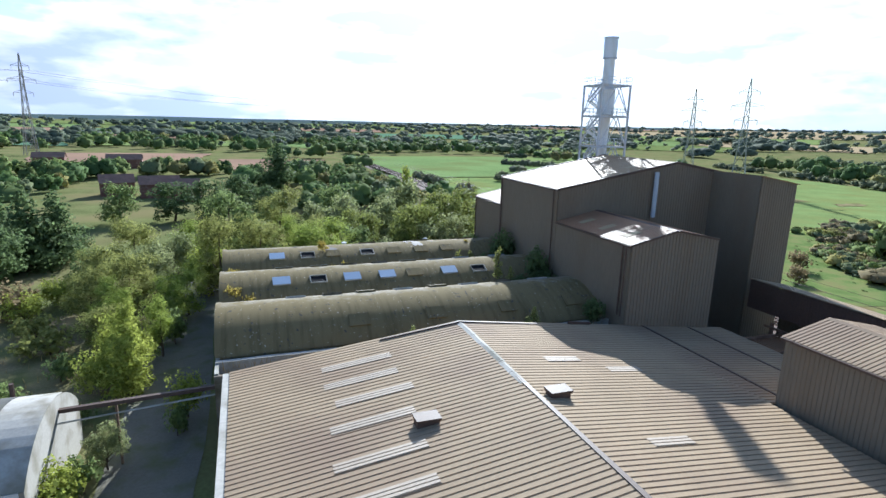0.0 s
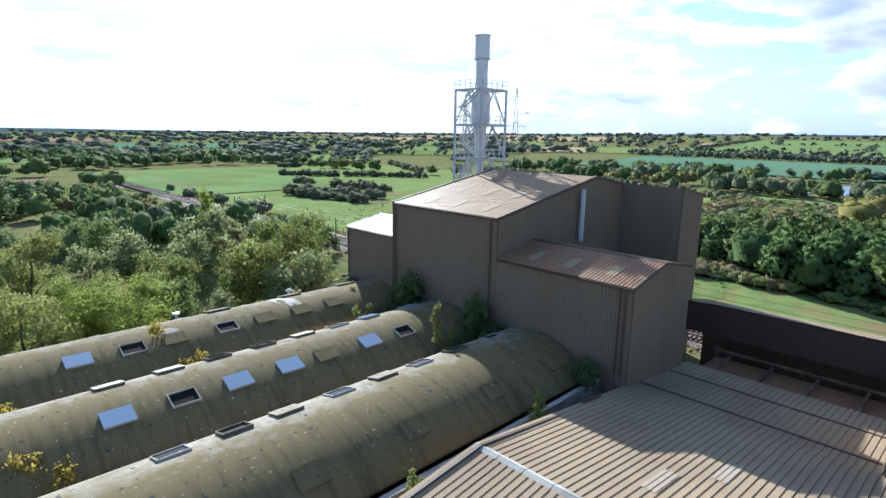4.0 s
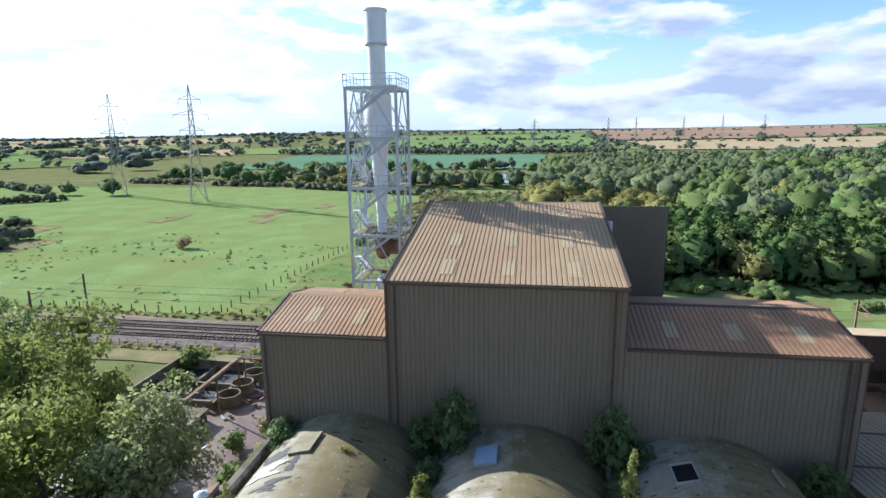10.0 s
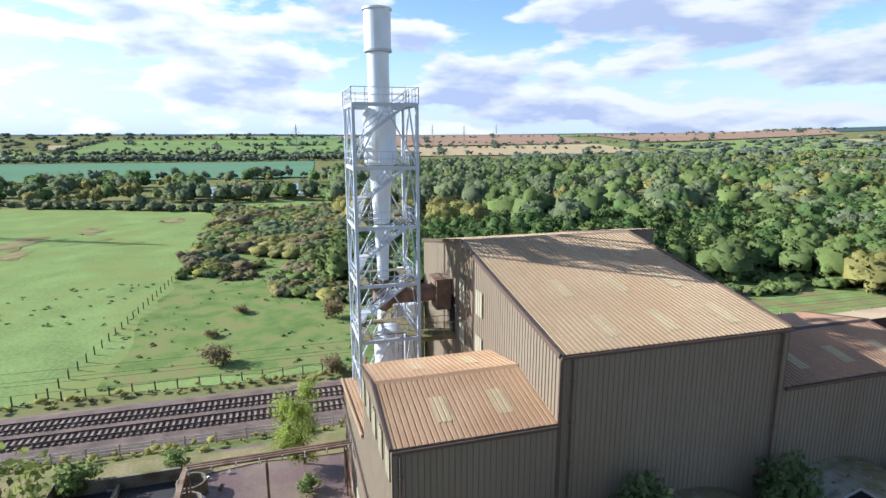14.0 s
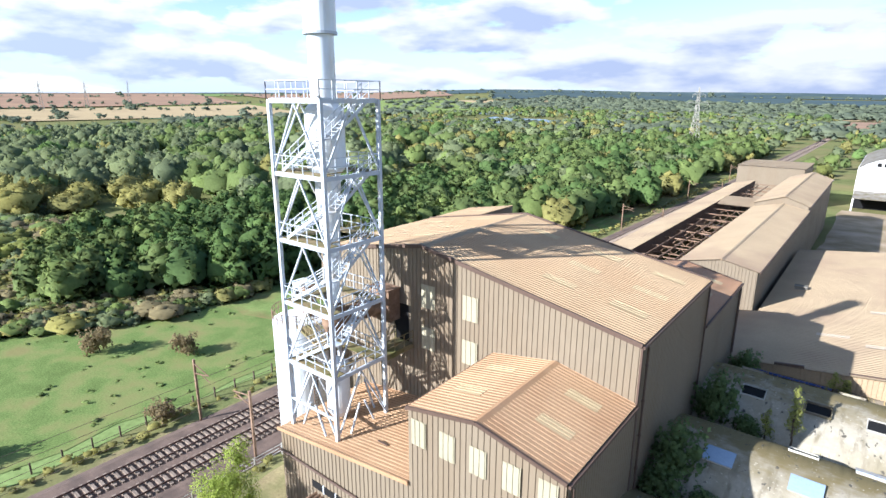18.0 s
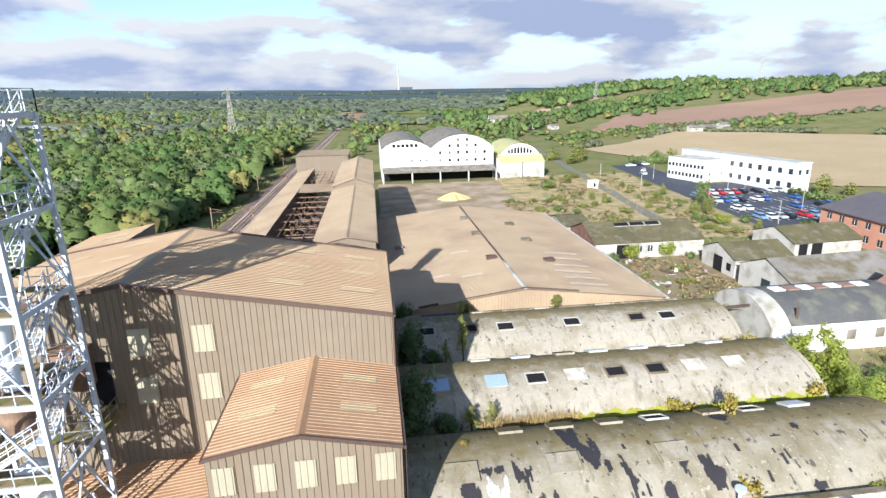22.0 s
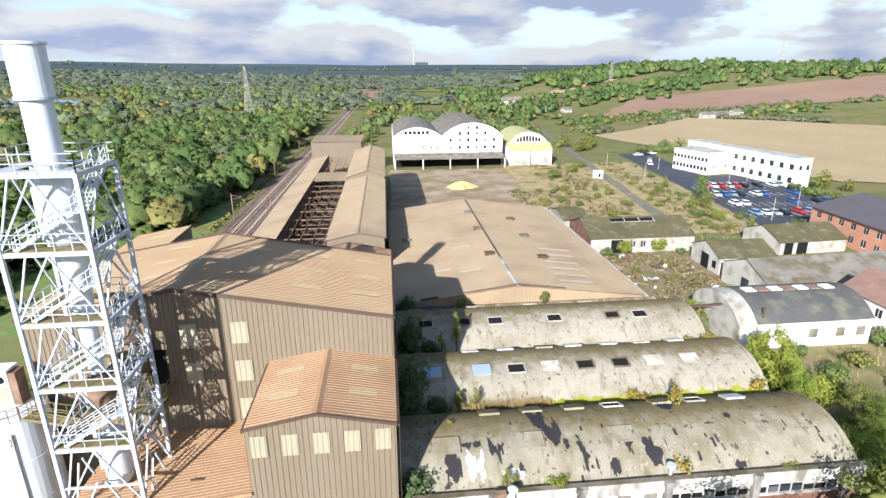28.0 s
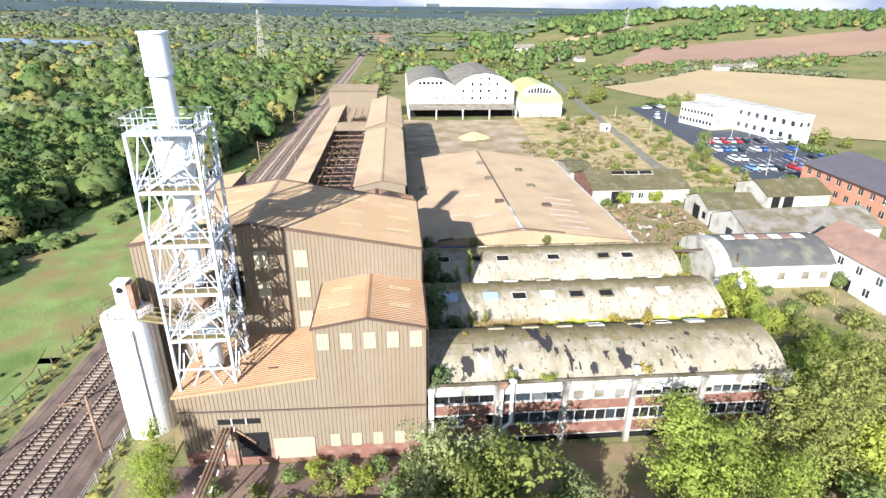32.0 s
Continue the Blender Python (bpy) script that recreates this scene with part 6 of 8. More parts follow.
vs = thing("small_vaulted_shed", "white-walled shed with curved dark felt roof", "shed", (33, -43, 0))
arched_pts = []
for i in range(17):
    d = -6.1 + 12.2 * i / 16
    Rr = (6.1 ** 2 + 2.7 ** 2) / (2 * 2.7)
    arched_pts.append((-43.2 + d, 6.6 - Rr + math.sqrt(Rr * Rr - d * d)))
part("end_wall", MB().prism([(-37.1, 0), (-49.3, 0)] + arched_pts, "x", 22.2, 22.5), M_PALEWALL, vs)
part("end_wall", MB().prism([(-37.1, 0), (-49.3, 0)] + arched_pts, "x", 42.6, 42.9), M_WHITEWALL, vs)
part("south_wall", MB().box(22.5, 42.6, -49.3, -49.0, 0, 3.9), M_WHITEWALL, vs)
part("north_wall", MB().box(22.5, 42.6, -37.4, -37.1, 0, 3.9), M_WHITEWALL, vs)
sh = MB()
for k in (0, 1):
    sh.add([(x, p[0], p[1] + 0.1 - 0.15 * k) for x in (25.0, 43.1) for p in arched_pts], [(i, i + 1, 18 + i, 17 + i) for i in range(16)])
part("curved_roof", sh, M_FELTGREY, vs, smooth=True)
sh = MB().add([(x, p[0], p[1] + 0.06) for x in (22.2, 25.0) for p in arched_pts], [(i, i + 1, 18 + i, 17 + i) for i in range(16)])
part("porch_roof", sh, M_PALEWALL, vs)
for i in range(7):
    part("rooflight", MB().box(26.3 + 2.1 * i, 28.0 + 2.1 * i, -43.9, -42.4, 6.62, 6.85), M_TILE if i % 2 else M_WHITEWALL, vs)
for x in (33.2, 37.4, 40.6):
    part("window", MB().box(x, x + 1.3, -49.36, -49.25, 1.5, 2.9), M_GREYROOF, vs)
part("flue", MB().tube((26.2, -48.5, 4.2), (26.2, -48.5, 6.2), 0.18, n=8), M_TRIM, vs)
bridge = thing("pipe_bridge", "dark steel service pipe crossing the lane", "pipe", (17, -45, 5))
part("pipe", MB().beam((10.6, -45.6, 5.3), (23.6, -44.6, 5.3), 0.35, 0.3), M_TRIM, bridge)
part("thin_pipe", MB().beam((10.6, -44.9, 5.0), (23.6, -43.9, 4.6), 0.1), M_CONC, bridge)
part("post", MB().beam((18.6, -45.0, 0), (18.6, -45.0, 5.2), 0.16), M_RUST, bridge)
house("white_house", "white-rendered long house with red clay tile roof", "house", (44.3, -41.5, 0), -90, 22, 8.5, 5.9, 8.7, M_WHITEWALL, M_TILE, [(3.7, 5.0, 1.1, 5, 1.0), (0.9, 2.2, 1.2, 4, 1.5)], doors=((9, 10.2, 2.1),))
house("brick_office", "two-storey orange brick office with slate hipped roof", "office", (76.4, 6.0, 0), -92, 34, 15, 6.6, 10.6, M_BRICKO, M_SLATE, [(4.2, 5.6, 1.2, 9, 1.0), (1.2, 2.7, 1.2, 9, 1.0)], hip=6.0, over=0.6)


def flat_office(name, label, origin, turn, L, D, H, rows, side_rows=()):
    m = Matrix.Translation(origin) @ Matrix.Rotation(radians(turn), 4, "Z")
    o = thing(name, label, "office", origin)
    part("shell", placed(MB().box(0, L, 0, D, 0, H), m), M_WHITEWALL, o)
    part("roof_edge", placed(MB().box(-0.2, L + 0.2, -0.2, D + 0.2, H, H + 0.35), m), M_WHITE, o)
    part("roof_felt", placed(MB().box(0.2, L - 0.2, 0.2, D - 0.2, H + 0.35, H + 0.38), m), M_CONC, o)
    for z0, z1, ww, cnt in rows:
        for i in range(cnt):
            x = L * (i + 0.5) / cnt - ww / 2
            part("window", placed(MB().box(x, x + ww, -0.04, 0.05, z0, z1), m), M_GLASS, o)
    for z0, z1, ww, cnt in side_rows:
        for i in range(cnt):
            y = D * (i + 0.5) / cnt - ww / 2
            part("window", placed(MB().box(L - 0.05, L + 0.04, y, y + ww, z0, z1), m), M_GLASS, o)
    return o


flat_office("white_office", "two-storey white office block with flat roof", (87.6, 95.5, 0), -73.8, 17.2, 12, 7.9, [(4.9, 6.2, 1.1, 10), (1.5, 2.9, 1.1, 10)], [(2.5, 3.4, 0.8, 2)])
flat_office("white_office", "long white office wing with black-framed windows", (98.5, 105, 0), -80.0, 53, 6, 9.6, [(6.0, 7.8, 1.6, 13), (1.6, 3.4, 1.6, 13)], [(6, 7.6, 1.2, 2)])
for (x, y, r_, L, lab) in ((30, -212, 10, 12, "cottage"), (45, -218, 14, 10, "cottage"), (22, -200, -5, 9, "cottage"), (58, -330, 5, 16, "farmhouse"), (96, -345, 5, 14, "farmhouse")):
    house(lab, "brick cottage with pale roof among garden trees", "house", (x, y, float(height(x, y))), r_, L, 7, 4.6, 7.0, M_BRICK, M_TILE, [(1, 2.2, 1, 3, 1), (3, 4, 1, 3, 1)])
house("far_house", "large white house with brown roof beyond the trees", "house", (94, 462, float(height(94, 462))), 0, 20, 9, 6.0, 10, M_WHITEWALL, M_GREYROOF, [(1, 2.5, 1.2, 5, 1), (4, 5.5, 1.2, 5, 1)])
for x, y, L in ((114, 386, 10), (130, 372, 8), (196, 262, 22), (222, 266, 7)):
    house("farm_building", "low white farm building beyond the stubble", "barn", (x, y, float(height(x, y)) + 0.3), 8, L, 7, 2.9, 4.4, M_PALEWALL, M_GREYROOF, [(1, 2, 1, 3, 1)])
hut = thing("meter_hut", "tiny white flat-roofed hut in the scrub", "hut", (50, 78, 0))
part("hut_walls", MB().box(48.5, 51.5, 77, 79.4, 0, 2.6).box(48.3, 51.7, 76.8, 79.6, 2.6, 2.8), M_WHITEWALL, hut)
part("hut_door", MB().box(49.8, 50.6, 76.93, 77.02, 0.6, 2.0), M_DARK, hut)

# car park
drape("car_park", 68, 105, 11, 78, M_ASPHALT, "dark new asphalt car park with white bays", 0.08, 8, 0.1, edge=0.2)
drape("access_drive", 75, 90, 76, 134, M_ASPHALT, "dark asphalt drive beside the offices", 0.09, 8, 0.1, edge=0.2)
drape("old_road", 45, 48.5, 20, 330, M_ROADOLD, "worn access road past the scrub", 0.07, 8, 0.12, edge=0.5)
bays = MB()
for row_y in (22, 33, 45, 57):
    for i in range(13):
        x = 71 + 2.6 * i + 0.1 * (row_y - 9)
        bays.box(x - 0.08, x + 0.08, row_y - 2.4, row_y + 2.4, 0.085, 0.11)
lines = part("bay_lines", bays, M_LINE)
tagged(lines, "painted white parking bay lines", "road marking", kind="structure")


def car_paint(name, c):
    return mat(name, c, 0.25, 0.1, 0.04, 1.0, bump=0, spec=0.6)


PAINTS = [car_paint("blue_car_paint", (0.05, 0.12, 0.35)), car_paint("white_car_paint", (0.75, 0.75, 0.75)), car_paint("red_car_paint", (0.5, 0.03, 0.04)),
          car_paint("black_car_paint", (0.02, 0.02, 0.025)), car_paint("silver_car_paint", (0.42, 0.44, 0.46)), car_paint("pale_blue_car_paint", (0.2, 0.32, 0.5))]
NAMES = ["blue", "white", "red", "black", "silver", "pale blue"]


def build_car(k):
    c = thing("car", NAMES[k] + " hatchback car parked in a marked bay", "car", (0, 0, 0), "cars in the car park")
    body = MB().prism([(-2.1, 0.35), (2.05, 0.35), (2.12, 0.6), (2.0, 0.86), (1.1, 0.95), (-1.9, 1.0), (-2.12, 0.8)], "y", -0.86, 0.86)
    part("body", body, PAINTS[k], c)
    part("cabin", MB().prism([(1.1, 0.95), (0.45, 1.42), (-1.35, 1.46), (-1.95, 0.99)], "y", -0.76, 0.76), M_GLASS, c, "dark glazed cabin")
    part("roof", MB().prism([(0.45, 1.42), (0.4, 1.48), (-1.3, 1.52), (-1.35, 1.46)], "y", -0.74, 0.74), PAINTS[k], c)
    for x in (-1.3, 1.3):
        for y in (-0.8, 0.8):
            part("wheel", MB().tube((x, y - 0.09, 0.32), (x, y + 0.09, 0.32), 0.32, n=14), M_TAR, c)
    return c


cars = [build_car(k) for k in range(6)]
rc_ = random.Random(21)
spots = []
for row_y in (22, 33, 45, 57):
    for i in range(12):
        if rc_.random() < 0.48:
            spots.append((72.3 + 2.6 * i + 0.1 * (row_y - 9), row_y + rc_.uniform(-0.3, 0.3), 90 + rc_.choice([0, 180]) + rc_.uniform(-2, 2)))
spots += [(82, 104, 80), (86, 112, 60), (88, 128, 0), (92, 130, 0), (96, 131, 0), (104, 138, 5), (76, 5.4, 80), (75, 9, 80), (108, 62, 75), (110, 70, 75)]
for i, (x, y, a_) in enumerate(spots):
    k = rc_.randrange(6)
    m = pose(x, y, 0.10, 0, 0, a_)
    if cars[k] is not None and cars[k].location.length < 0.01:
        cars[k].matrix_basis = m
    else:
        copy_thing(cars[k], m)
for c in cars:
    if c.location.length < 0.01:
        c.matrix_basis = pose(79, 33, 0.1, 0, 0, 90)


# ---------------------------------------------------------------- pylons and masts
def pylon(x, y, H, turn):
    z = float(height(x, y))
    m = Matrix.Translation((x, y, z)) @ Matrix.Rotation(radians(turn), 4, "Z")
    p = thing("pylon", "grey steel lattice electricity pylon", "pylon", (x, y, z), "power line pylons")
    lev = [0, 0.2, 0.36, 0.5, 0.62, 0.74, 0.86, 1.0]
    wid = [3.6, 2.6, 1.9, 1.4, 1.1, 0.9, 0.7, 0.15]
    t = 0.24 * H / 50
    for k in range(4):
        sx, sy = ((1, 1), (-1, 1), (-1, -1), (1, -1))[k]
        nx, ny = ((1, 1), (-1, 1), (-1, -1), (1, -1))[(k + 1) % 4]
        leg, br = MB(), MB()
        for i in range(7):
            br.beam((sx * wid[i], sy * wid[i], lev[i] * H), (nx * wid[i + 1], ny * wid[i + 1], lev[i + 1] * H), t * 0.6)
            br.beam((nx * wid[i], ny * wid[i], lev[i] * H), (sx * wid[i + 1], sy * wid[i + 1], lev[i + 1] * H), t * 0.6)
        rings = [(sx * w_ + ex * t / 2, sy * w_ + ey * t / 2, l_ * H) for w_, l_ in zip(wid, lev) for ex, ey in ((-1, -1), (1, -1), (1, 1), (-1, 1))]
        leg.add(rings, [(4 * i + j, 4 * i + (j + 1) % 4, 4 * i + 4 + (j + 1) % 4, 4 * i + 4 + j) for i in range(7) for j in range(4)])
        part("leg", placed(leg, m), M_CONC, p)
        part("lattice", placed(br, m), M_CONC, p)["kind"] = "stuff"
    for f, w in ((0.62, 5.2), (0.75, 7.4), (0.88, 4.6)):
        arm = MB()
        for s_ in (-1, 1):
            arm.beam((0, -0.6, f * H), (s_ * w, 0, f * H), t * 0.8).beam((0, 0.6, f * H), (s_ * w, 0, f * H), t * 0.8).beam((0, 0, f * H + 2), (s_ * w, 0, f * H), t * 0.7)
            arm.beam((s_ * w, 0, f * H), (s_ * w, 0, f * H - 2.2), t * 0.7)
        part("cross_arm", placed(arm, m), M_CONC, p)["kind"] = "stuff"
    return p


for x, y, H, tn in ((-230.5, -218, 53, 128), (-254.7, -279, 52, 128), (135, -425, 62, 30), (-900, -60, 50, 60), (-950, 60, 50, 60), (-1100, 130, 50, 60), (-1200, 240, 50, 60), (-1250, 330, 50, 60), (-1300, 430, 50, 60),
                    (-130, 330, 42, 40), (520, 640, 40, 30), (230, 520, 30, 30)):
    pylon(x, y, H, tn)
for za, zb in ((44, 46), (38, 40)):
    for o in (-6, 6):
        wire = MB()
        p0, p1 = Vector((135 + o, -425, za + 8)), Vector((-160 + o, -900, zb + 14))
        q0 = Vector((330 + o, -160, za + 16))
        for pa, pb in ((q0, p0), (p0, p1)):
            prev = pa
            for i in range(1, 13):
                u = i / 12
                q = pa.lerp(pb, u)
                q.z -= 9 * 4 * u * (1 - u)
                wire.beam(prev, q, 0.12)
                prev = q
        tagged(part("power_cable", wire, M_TRIM), "thin sagging overhead power cable", "cable", "power cables")
plant = thing("far_power_station", "distant power station with a tall thin chimney", "power station", (260, 3300, 40))
zf = float(height(300, 3300))
part("far_chimney", MB().tube((150, 3300, zf), (150, 3300, zf + 135), 4, 3, n=10), M_CONC, plant)
part("far_block", MB().box(160, 230, 3280, 3330, zf, zf + 26), M_FARWOOD, plant)

for y in (-195.5, -137.5, -79.0, -21.0, 37.0, 95.0, 153.0):
    for sd, x in ((1, -60.3), (-1, -70.6)):
        mast = thing("catenary_mast", "rusty steel overhead-line mast beside the track", "mast", (rx(x, y), y, -0.7), "overhead line masts")
        bx = rx(x, y)
        part("post", MB().beam((bx, y, -0.9), (bx, y, 6.6), 0.22, 0.22), M_RUST, mast)
        part("cantilever", MB().beam((bx, y, 6.1), (bx - sd * 2.9, y, 5.6), 0.09).beam((bx, y, 5.0), (bx - sd * 2.6, y, 5.55), 0.09).beam((bx - sd * 1.2, y, 5.3), (bx - sd * 2.9, y, 4.9), 0.07), M_RUST, mast)
for x in (-67.35, -63.65):
    for hz in (4.9, 5.9):
        contact = MB()
        for y0 in range(-420, 300, 20):
            contact.beam((rx(x, y0), y0, hz), (rx(x, y0 + 20), y0 + 20, hz), 0.03)
        tagged(part("contact_wire", contact, M_TRIM), "thin overhead contact wire above the rails", "cable", "overhead wires")

# lamp posts of the car park, debris of the yard
for x, y in ((64, 70), (70, 40), (74, 16), (88, 58), (92, 30), (80, 92), (62, 100), (100, 66)):
    lp = thing("lamp_post", "slim grey lamp post beside the car park", "lamp post", (x, y, 0.05), "car park lamp posts")
    part("pole", MB().tube((x, y, 0.05), (x, y, 6.2), 0.09, 0.06, n=8), M_CONC, lp)
    part("lantern", MB().box(x - 0.55, x + 0.1, y - 0.12, y + 0.12, 6.15, 6.3), M_TRIM, lp)
rdb = random.Random(44)
for i in range(90):
    x, y = rdb.uniform(13.5, 36), rdb.uniform(-36, -6)
    an, L = rdb.uniform(0, 3.14), rdb.uniform(0.5, 2.6)
    o = part(rdb.choice(["plank", "sheet"]), MB().beam((x, y, 0.16), (x + L * math.cos(an), y + L * math.sin(an), 0.16 + rdb.uniform(0, 0.3)), rdb.uniform(0.15, 0.9), 0.06), rdb.choice([M_RUST, M_BARK, M_WHITEWALL, M_CONC, M_ROOF2]))
    tagged(o, "broken board lying among weeds in the yard", "debris", "yard debris")

# fences
fence = thing("railway_fence", "thin post-and-wire fence along the railway", "fence", (-58.3, -90, 0))
for y in range(-200, -30, 3):
    part("fence_post", MB().box(rx(-58.9, y), rx(-58.8, y), y - 0.05, y + 0.05, -0.9, 0.6), M_CONC, fence)
fr = MB()
for hz in (-0.2, 0.15, 0.5):
    fr.beam((rx(-58.85, -200), -200, hz), (rx(-58.85, -30), -30, hz), 0.05)
part("fence_rail", fr, M_CONC, fence)
fence2 = thing("field_fence", "weathered timber post fence across the pasture", "fence", (-106, -113, 0))
for i in range(45):
    u = i / 44
    x, y = -76 - 125 * u, -116 + 10 * u
    part("fence_post", MB().box(x - 0.07, x + 0.07, y - 0.07, y + 0.07, -1.0, 0.5), M_BARK, fence2)
fence3 = thing("field_fence", "timber post fence along the railway verge", "fence", (-75, -100, 0))
for i in range(60):
    y = -200 + 2.6 * i
    part("fence_post", MB().box(rx(-74.6, y), rx(-74.45, y), y - 0.07, y + 0.07, -1.0, 0.35), M_BARK, fence3)

# rusty pipe gantry and the old tank pit at the south-west
gan = thing("pipe_gantry", "rusty pipe gantry leaning out from the works wall", "gantry", (-46, -90, 0))
for dx in (-0.35, 0.0, 0.35):
    part("pipe", MB().tube((-45.85 + dx, -82.4, 4.7), (-46.1 + dx, -95.7, 4.5), 0.13, n=8), M_RUST, gan, "rusty pipe")
for i in range(8):
    y = -82.8 - 12.6 * i / 7
    part("crossbar", MB().beam((-46.7, y, 4.4), (-45.2, y, 4.4), 0.12), M_WHITEWALL if i % 3 else M_RUST, gan)
    part("bracket", MB().beam((-45.2, y, 4.4), (-45.0, y, 5.0), 0.08), M_WHITEWALL, gan)
for y in (-83.0, -89.5, -95.6):
    for x in (-46.7, -45.3):
        part("leg", MB().beam((x, y, 0), (x, y, 4.4), 0.14), M_RUST, gan)
part("side_pipe", MB().beam((-46.1, -95.7, 4.5), (-30, -95.6, 4.3), 0.35, 0.3), M_RUST, gan)
for x in (-41, -35.5, -30.4):
    part("leg", MB().beam((x, -95.6, 0), (x, -95.6, 4.2), 0.16), M_RUST, gan)
part("diagonal", MB().beam((-45.2, -82.6, 4.7), (-43.2, -82.7, 2.9), 0.16), M_RUST, gan)
pitw = thing("tank_pit", "ruined concrete tank pit with broken walls", "tank", (-47, -100, 0))
for a_ in ((-52, -42, -107.3, -107.0, 1.6), (-52, -42, -97.2, -96.9, 0.9), (-52, -51.7, -107, -97.2, 1.3), (-42.3, -42, -107, -97.2, 1.1), (-47, -46.7, -107, -97.2, 0.8), (-52, -42, -102.4, -102.1, 0.7)):
    part("pit_wall", MB().box(a_[0], a_[1], a_[2], a_[3], 0, a_[4]), M_DIRTC, pitw, "broken concrete wall")
part("pit_floor", MB().box(-51.7, -42.3, -107, -97.2, 0.06, 0.12), M_TAR, pitw)
for i in range(3):
    part("tank", lathe([(1.25, 0.1), (1.25, 1.3), (1.1, 1.3), (1.1, 0.4), (0.0, 0.4)], (-49.5 + 2.9 * i, -96.0, 0), 18), M_DIRTC, pitw, "round concrete tank")
rb2 = random.Random(31)
for i in range(50):
    x, y, s_ = rb2.uniform(-52, -28), rb2.uniform(-104, -92), rb2.uniform(0.2, 0.8)
    part("rubble", MB().beam((x, y, 0.15), (x + s_ * rb2.uniform(-1.5, 1.5), y + s_ * rb2.uniform(-1.5, 1.5), 0.2 + 0.3 * s_), 0.3 * s_ + 0.1, 0.18), rb2.choice([M_CONC, M_BRICK, M_WHITEWALL, M_RUST]), pitw)
sheds = thing("low_flat_roof", "low flat outbuilding with torn bluish felt roof", "shed", (-37, -98, 0))
part("walls", MB().box(-40, -34.5, -103, -96.4, 0, 1.2), M_DIRTC, sheds)
part("felt", MB().box(-40.2, -34.3, -103.2, -96.2, 1.2, 1.3), M_GREYROOF, sheds)

# ---------------------------------------------------------------- trees and plants
def bunches(rng, centers, radii, m, k=0.42):
    """Smaller foliage bunches that stand out of each lobe, so that a crown has an uneven outline."""
    centers, radii = np.asarray(centers, float), np.asarray(radii, float)
    n_ = len(centers)
    d = rng.normal(size=(n_, m, 3))
    d[:, :, 2] = d[:, :, 2] * 0.8 + 0.25
    d /= np.linalg.norm(d, axis=2, keepdims=True)
    c = centers[:, None] + d * radii[:, None] * rng.uniform(0.62, 1.02, (n_, m, 1))
    r = radii[:, None] * k * rng.uniform(0.55, 1.25, (n_, m, 1))
    return c.reshape(-1, 3), r.reshape(-1, 3)


def leaf_cloud(rng, centers, radii, count, size, droop=0.0, inner=0.3):
    """Leaf clumps (rhombs of two triangles) over ellipsoid lobes. Returns verts and tris."""
    centers, radii = np.asarray(centers, float), np.asarray(radii, float)
    area = radii.prod(axis=1) ** (2 / 3)
    pick = rng.choice(len(centers), size=count, p=area / area.sum())
    d = rng.normal(size=(count, 3))
    d /= np.linalg.norm(d, axis=1, keepdims=True)
    rr = rng.uniform(inner, 1.1, (count, 1)) ** 0.6
    p = centers[pick] + d * radii[pick] * rr
    n = d + np.array([0, 0, 0.35]) + 0.5 * rng.normal(size=(count, 3))
    n /= np.linalg.norm(n, axis=1, keepdims=True)
    up = np.cross(n, rng.normal(size=(count, 3)))
    if droop:
        up = (1 - droop) * up + droop * np.array([0, 0, -1.6])
    up /= np.linalg.norm(up, axis=1, keepdims=True)
    side = np.cross(n, up)
    side /= np.linalg.norm(side, axis=1, keepdims=True) + 1e-9
    s_ = size * rng.uniform(0.5, 1.4, (count, 1))
    a = p - up * s_ * (0.62 + 0.5 * droop)
    b_ = p + side * s_ * 0.45
    c = p + up * s_ * (0.62 + 0.5 * droop)
    e = p - side * s_ * 0.45
    v = np.stack([a, b_, c, e], 1).reshape(-1, 3)
    i = np.arange(count)[:, None] * 4
    t = np.concatenate([i + np.array([[0, 2, 1]]), i + np.array([[0, 3, 2]])])
    mid = centers.mean(axis=0) - np.array([0, 0, 0.25]) * np.ptp(centers[:, 2])
    far = p - mid
    far /= np.linalg.norm(far, axis=1, keepdims=True) + 1e-9
    nn = 0.62 * d + 0.55 * far + 0.45 * n
    nn /= np.linalg.norm(nn, axis=1, keepdims=True) + 1e-9
    return v, t, np.repeat(nn, 4, axis=0)


def ico_sphere(level):
    b = bmesh.new()
    bmesh.ops.create_icosphere(b, subdivisions=level, radius=1.0)
    out = np.array([v.co[:] for v in b.verts]), np.array([[v.index for v in f.verts] for f in b.faces])
    b.free()
    return out


SPHERES = {k: ico_sphere(k) for k in (1, 2)}


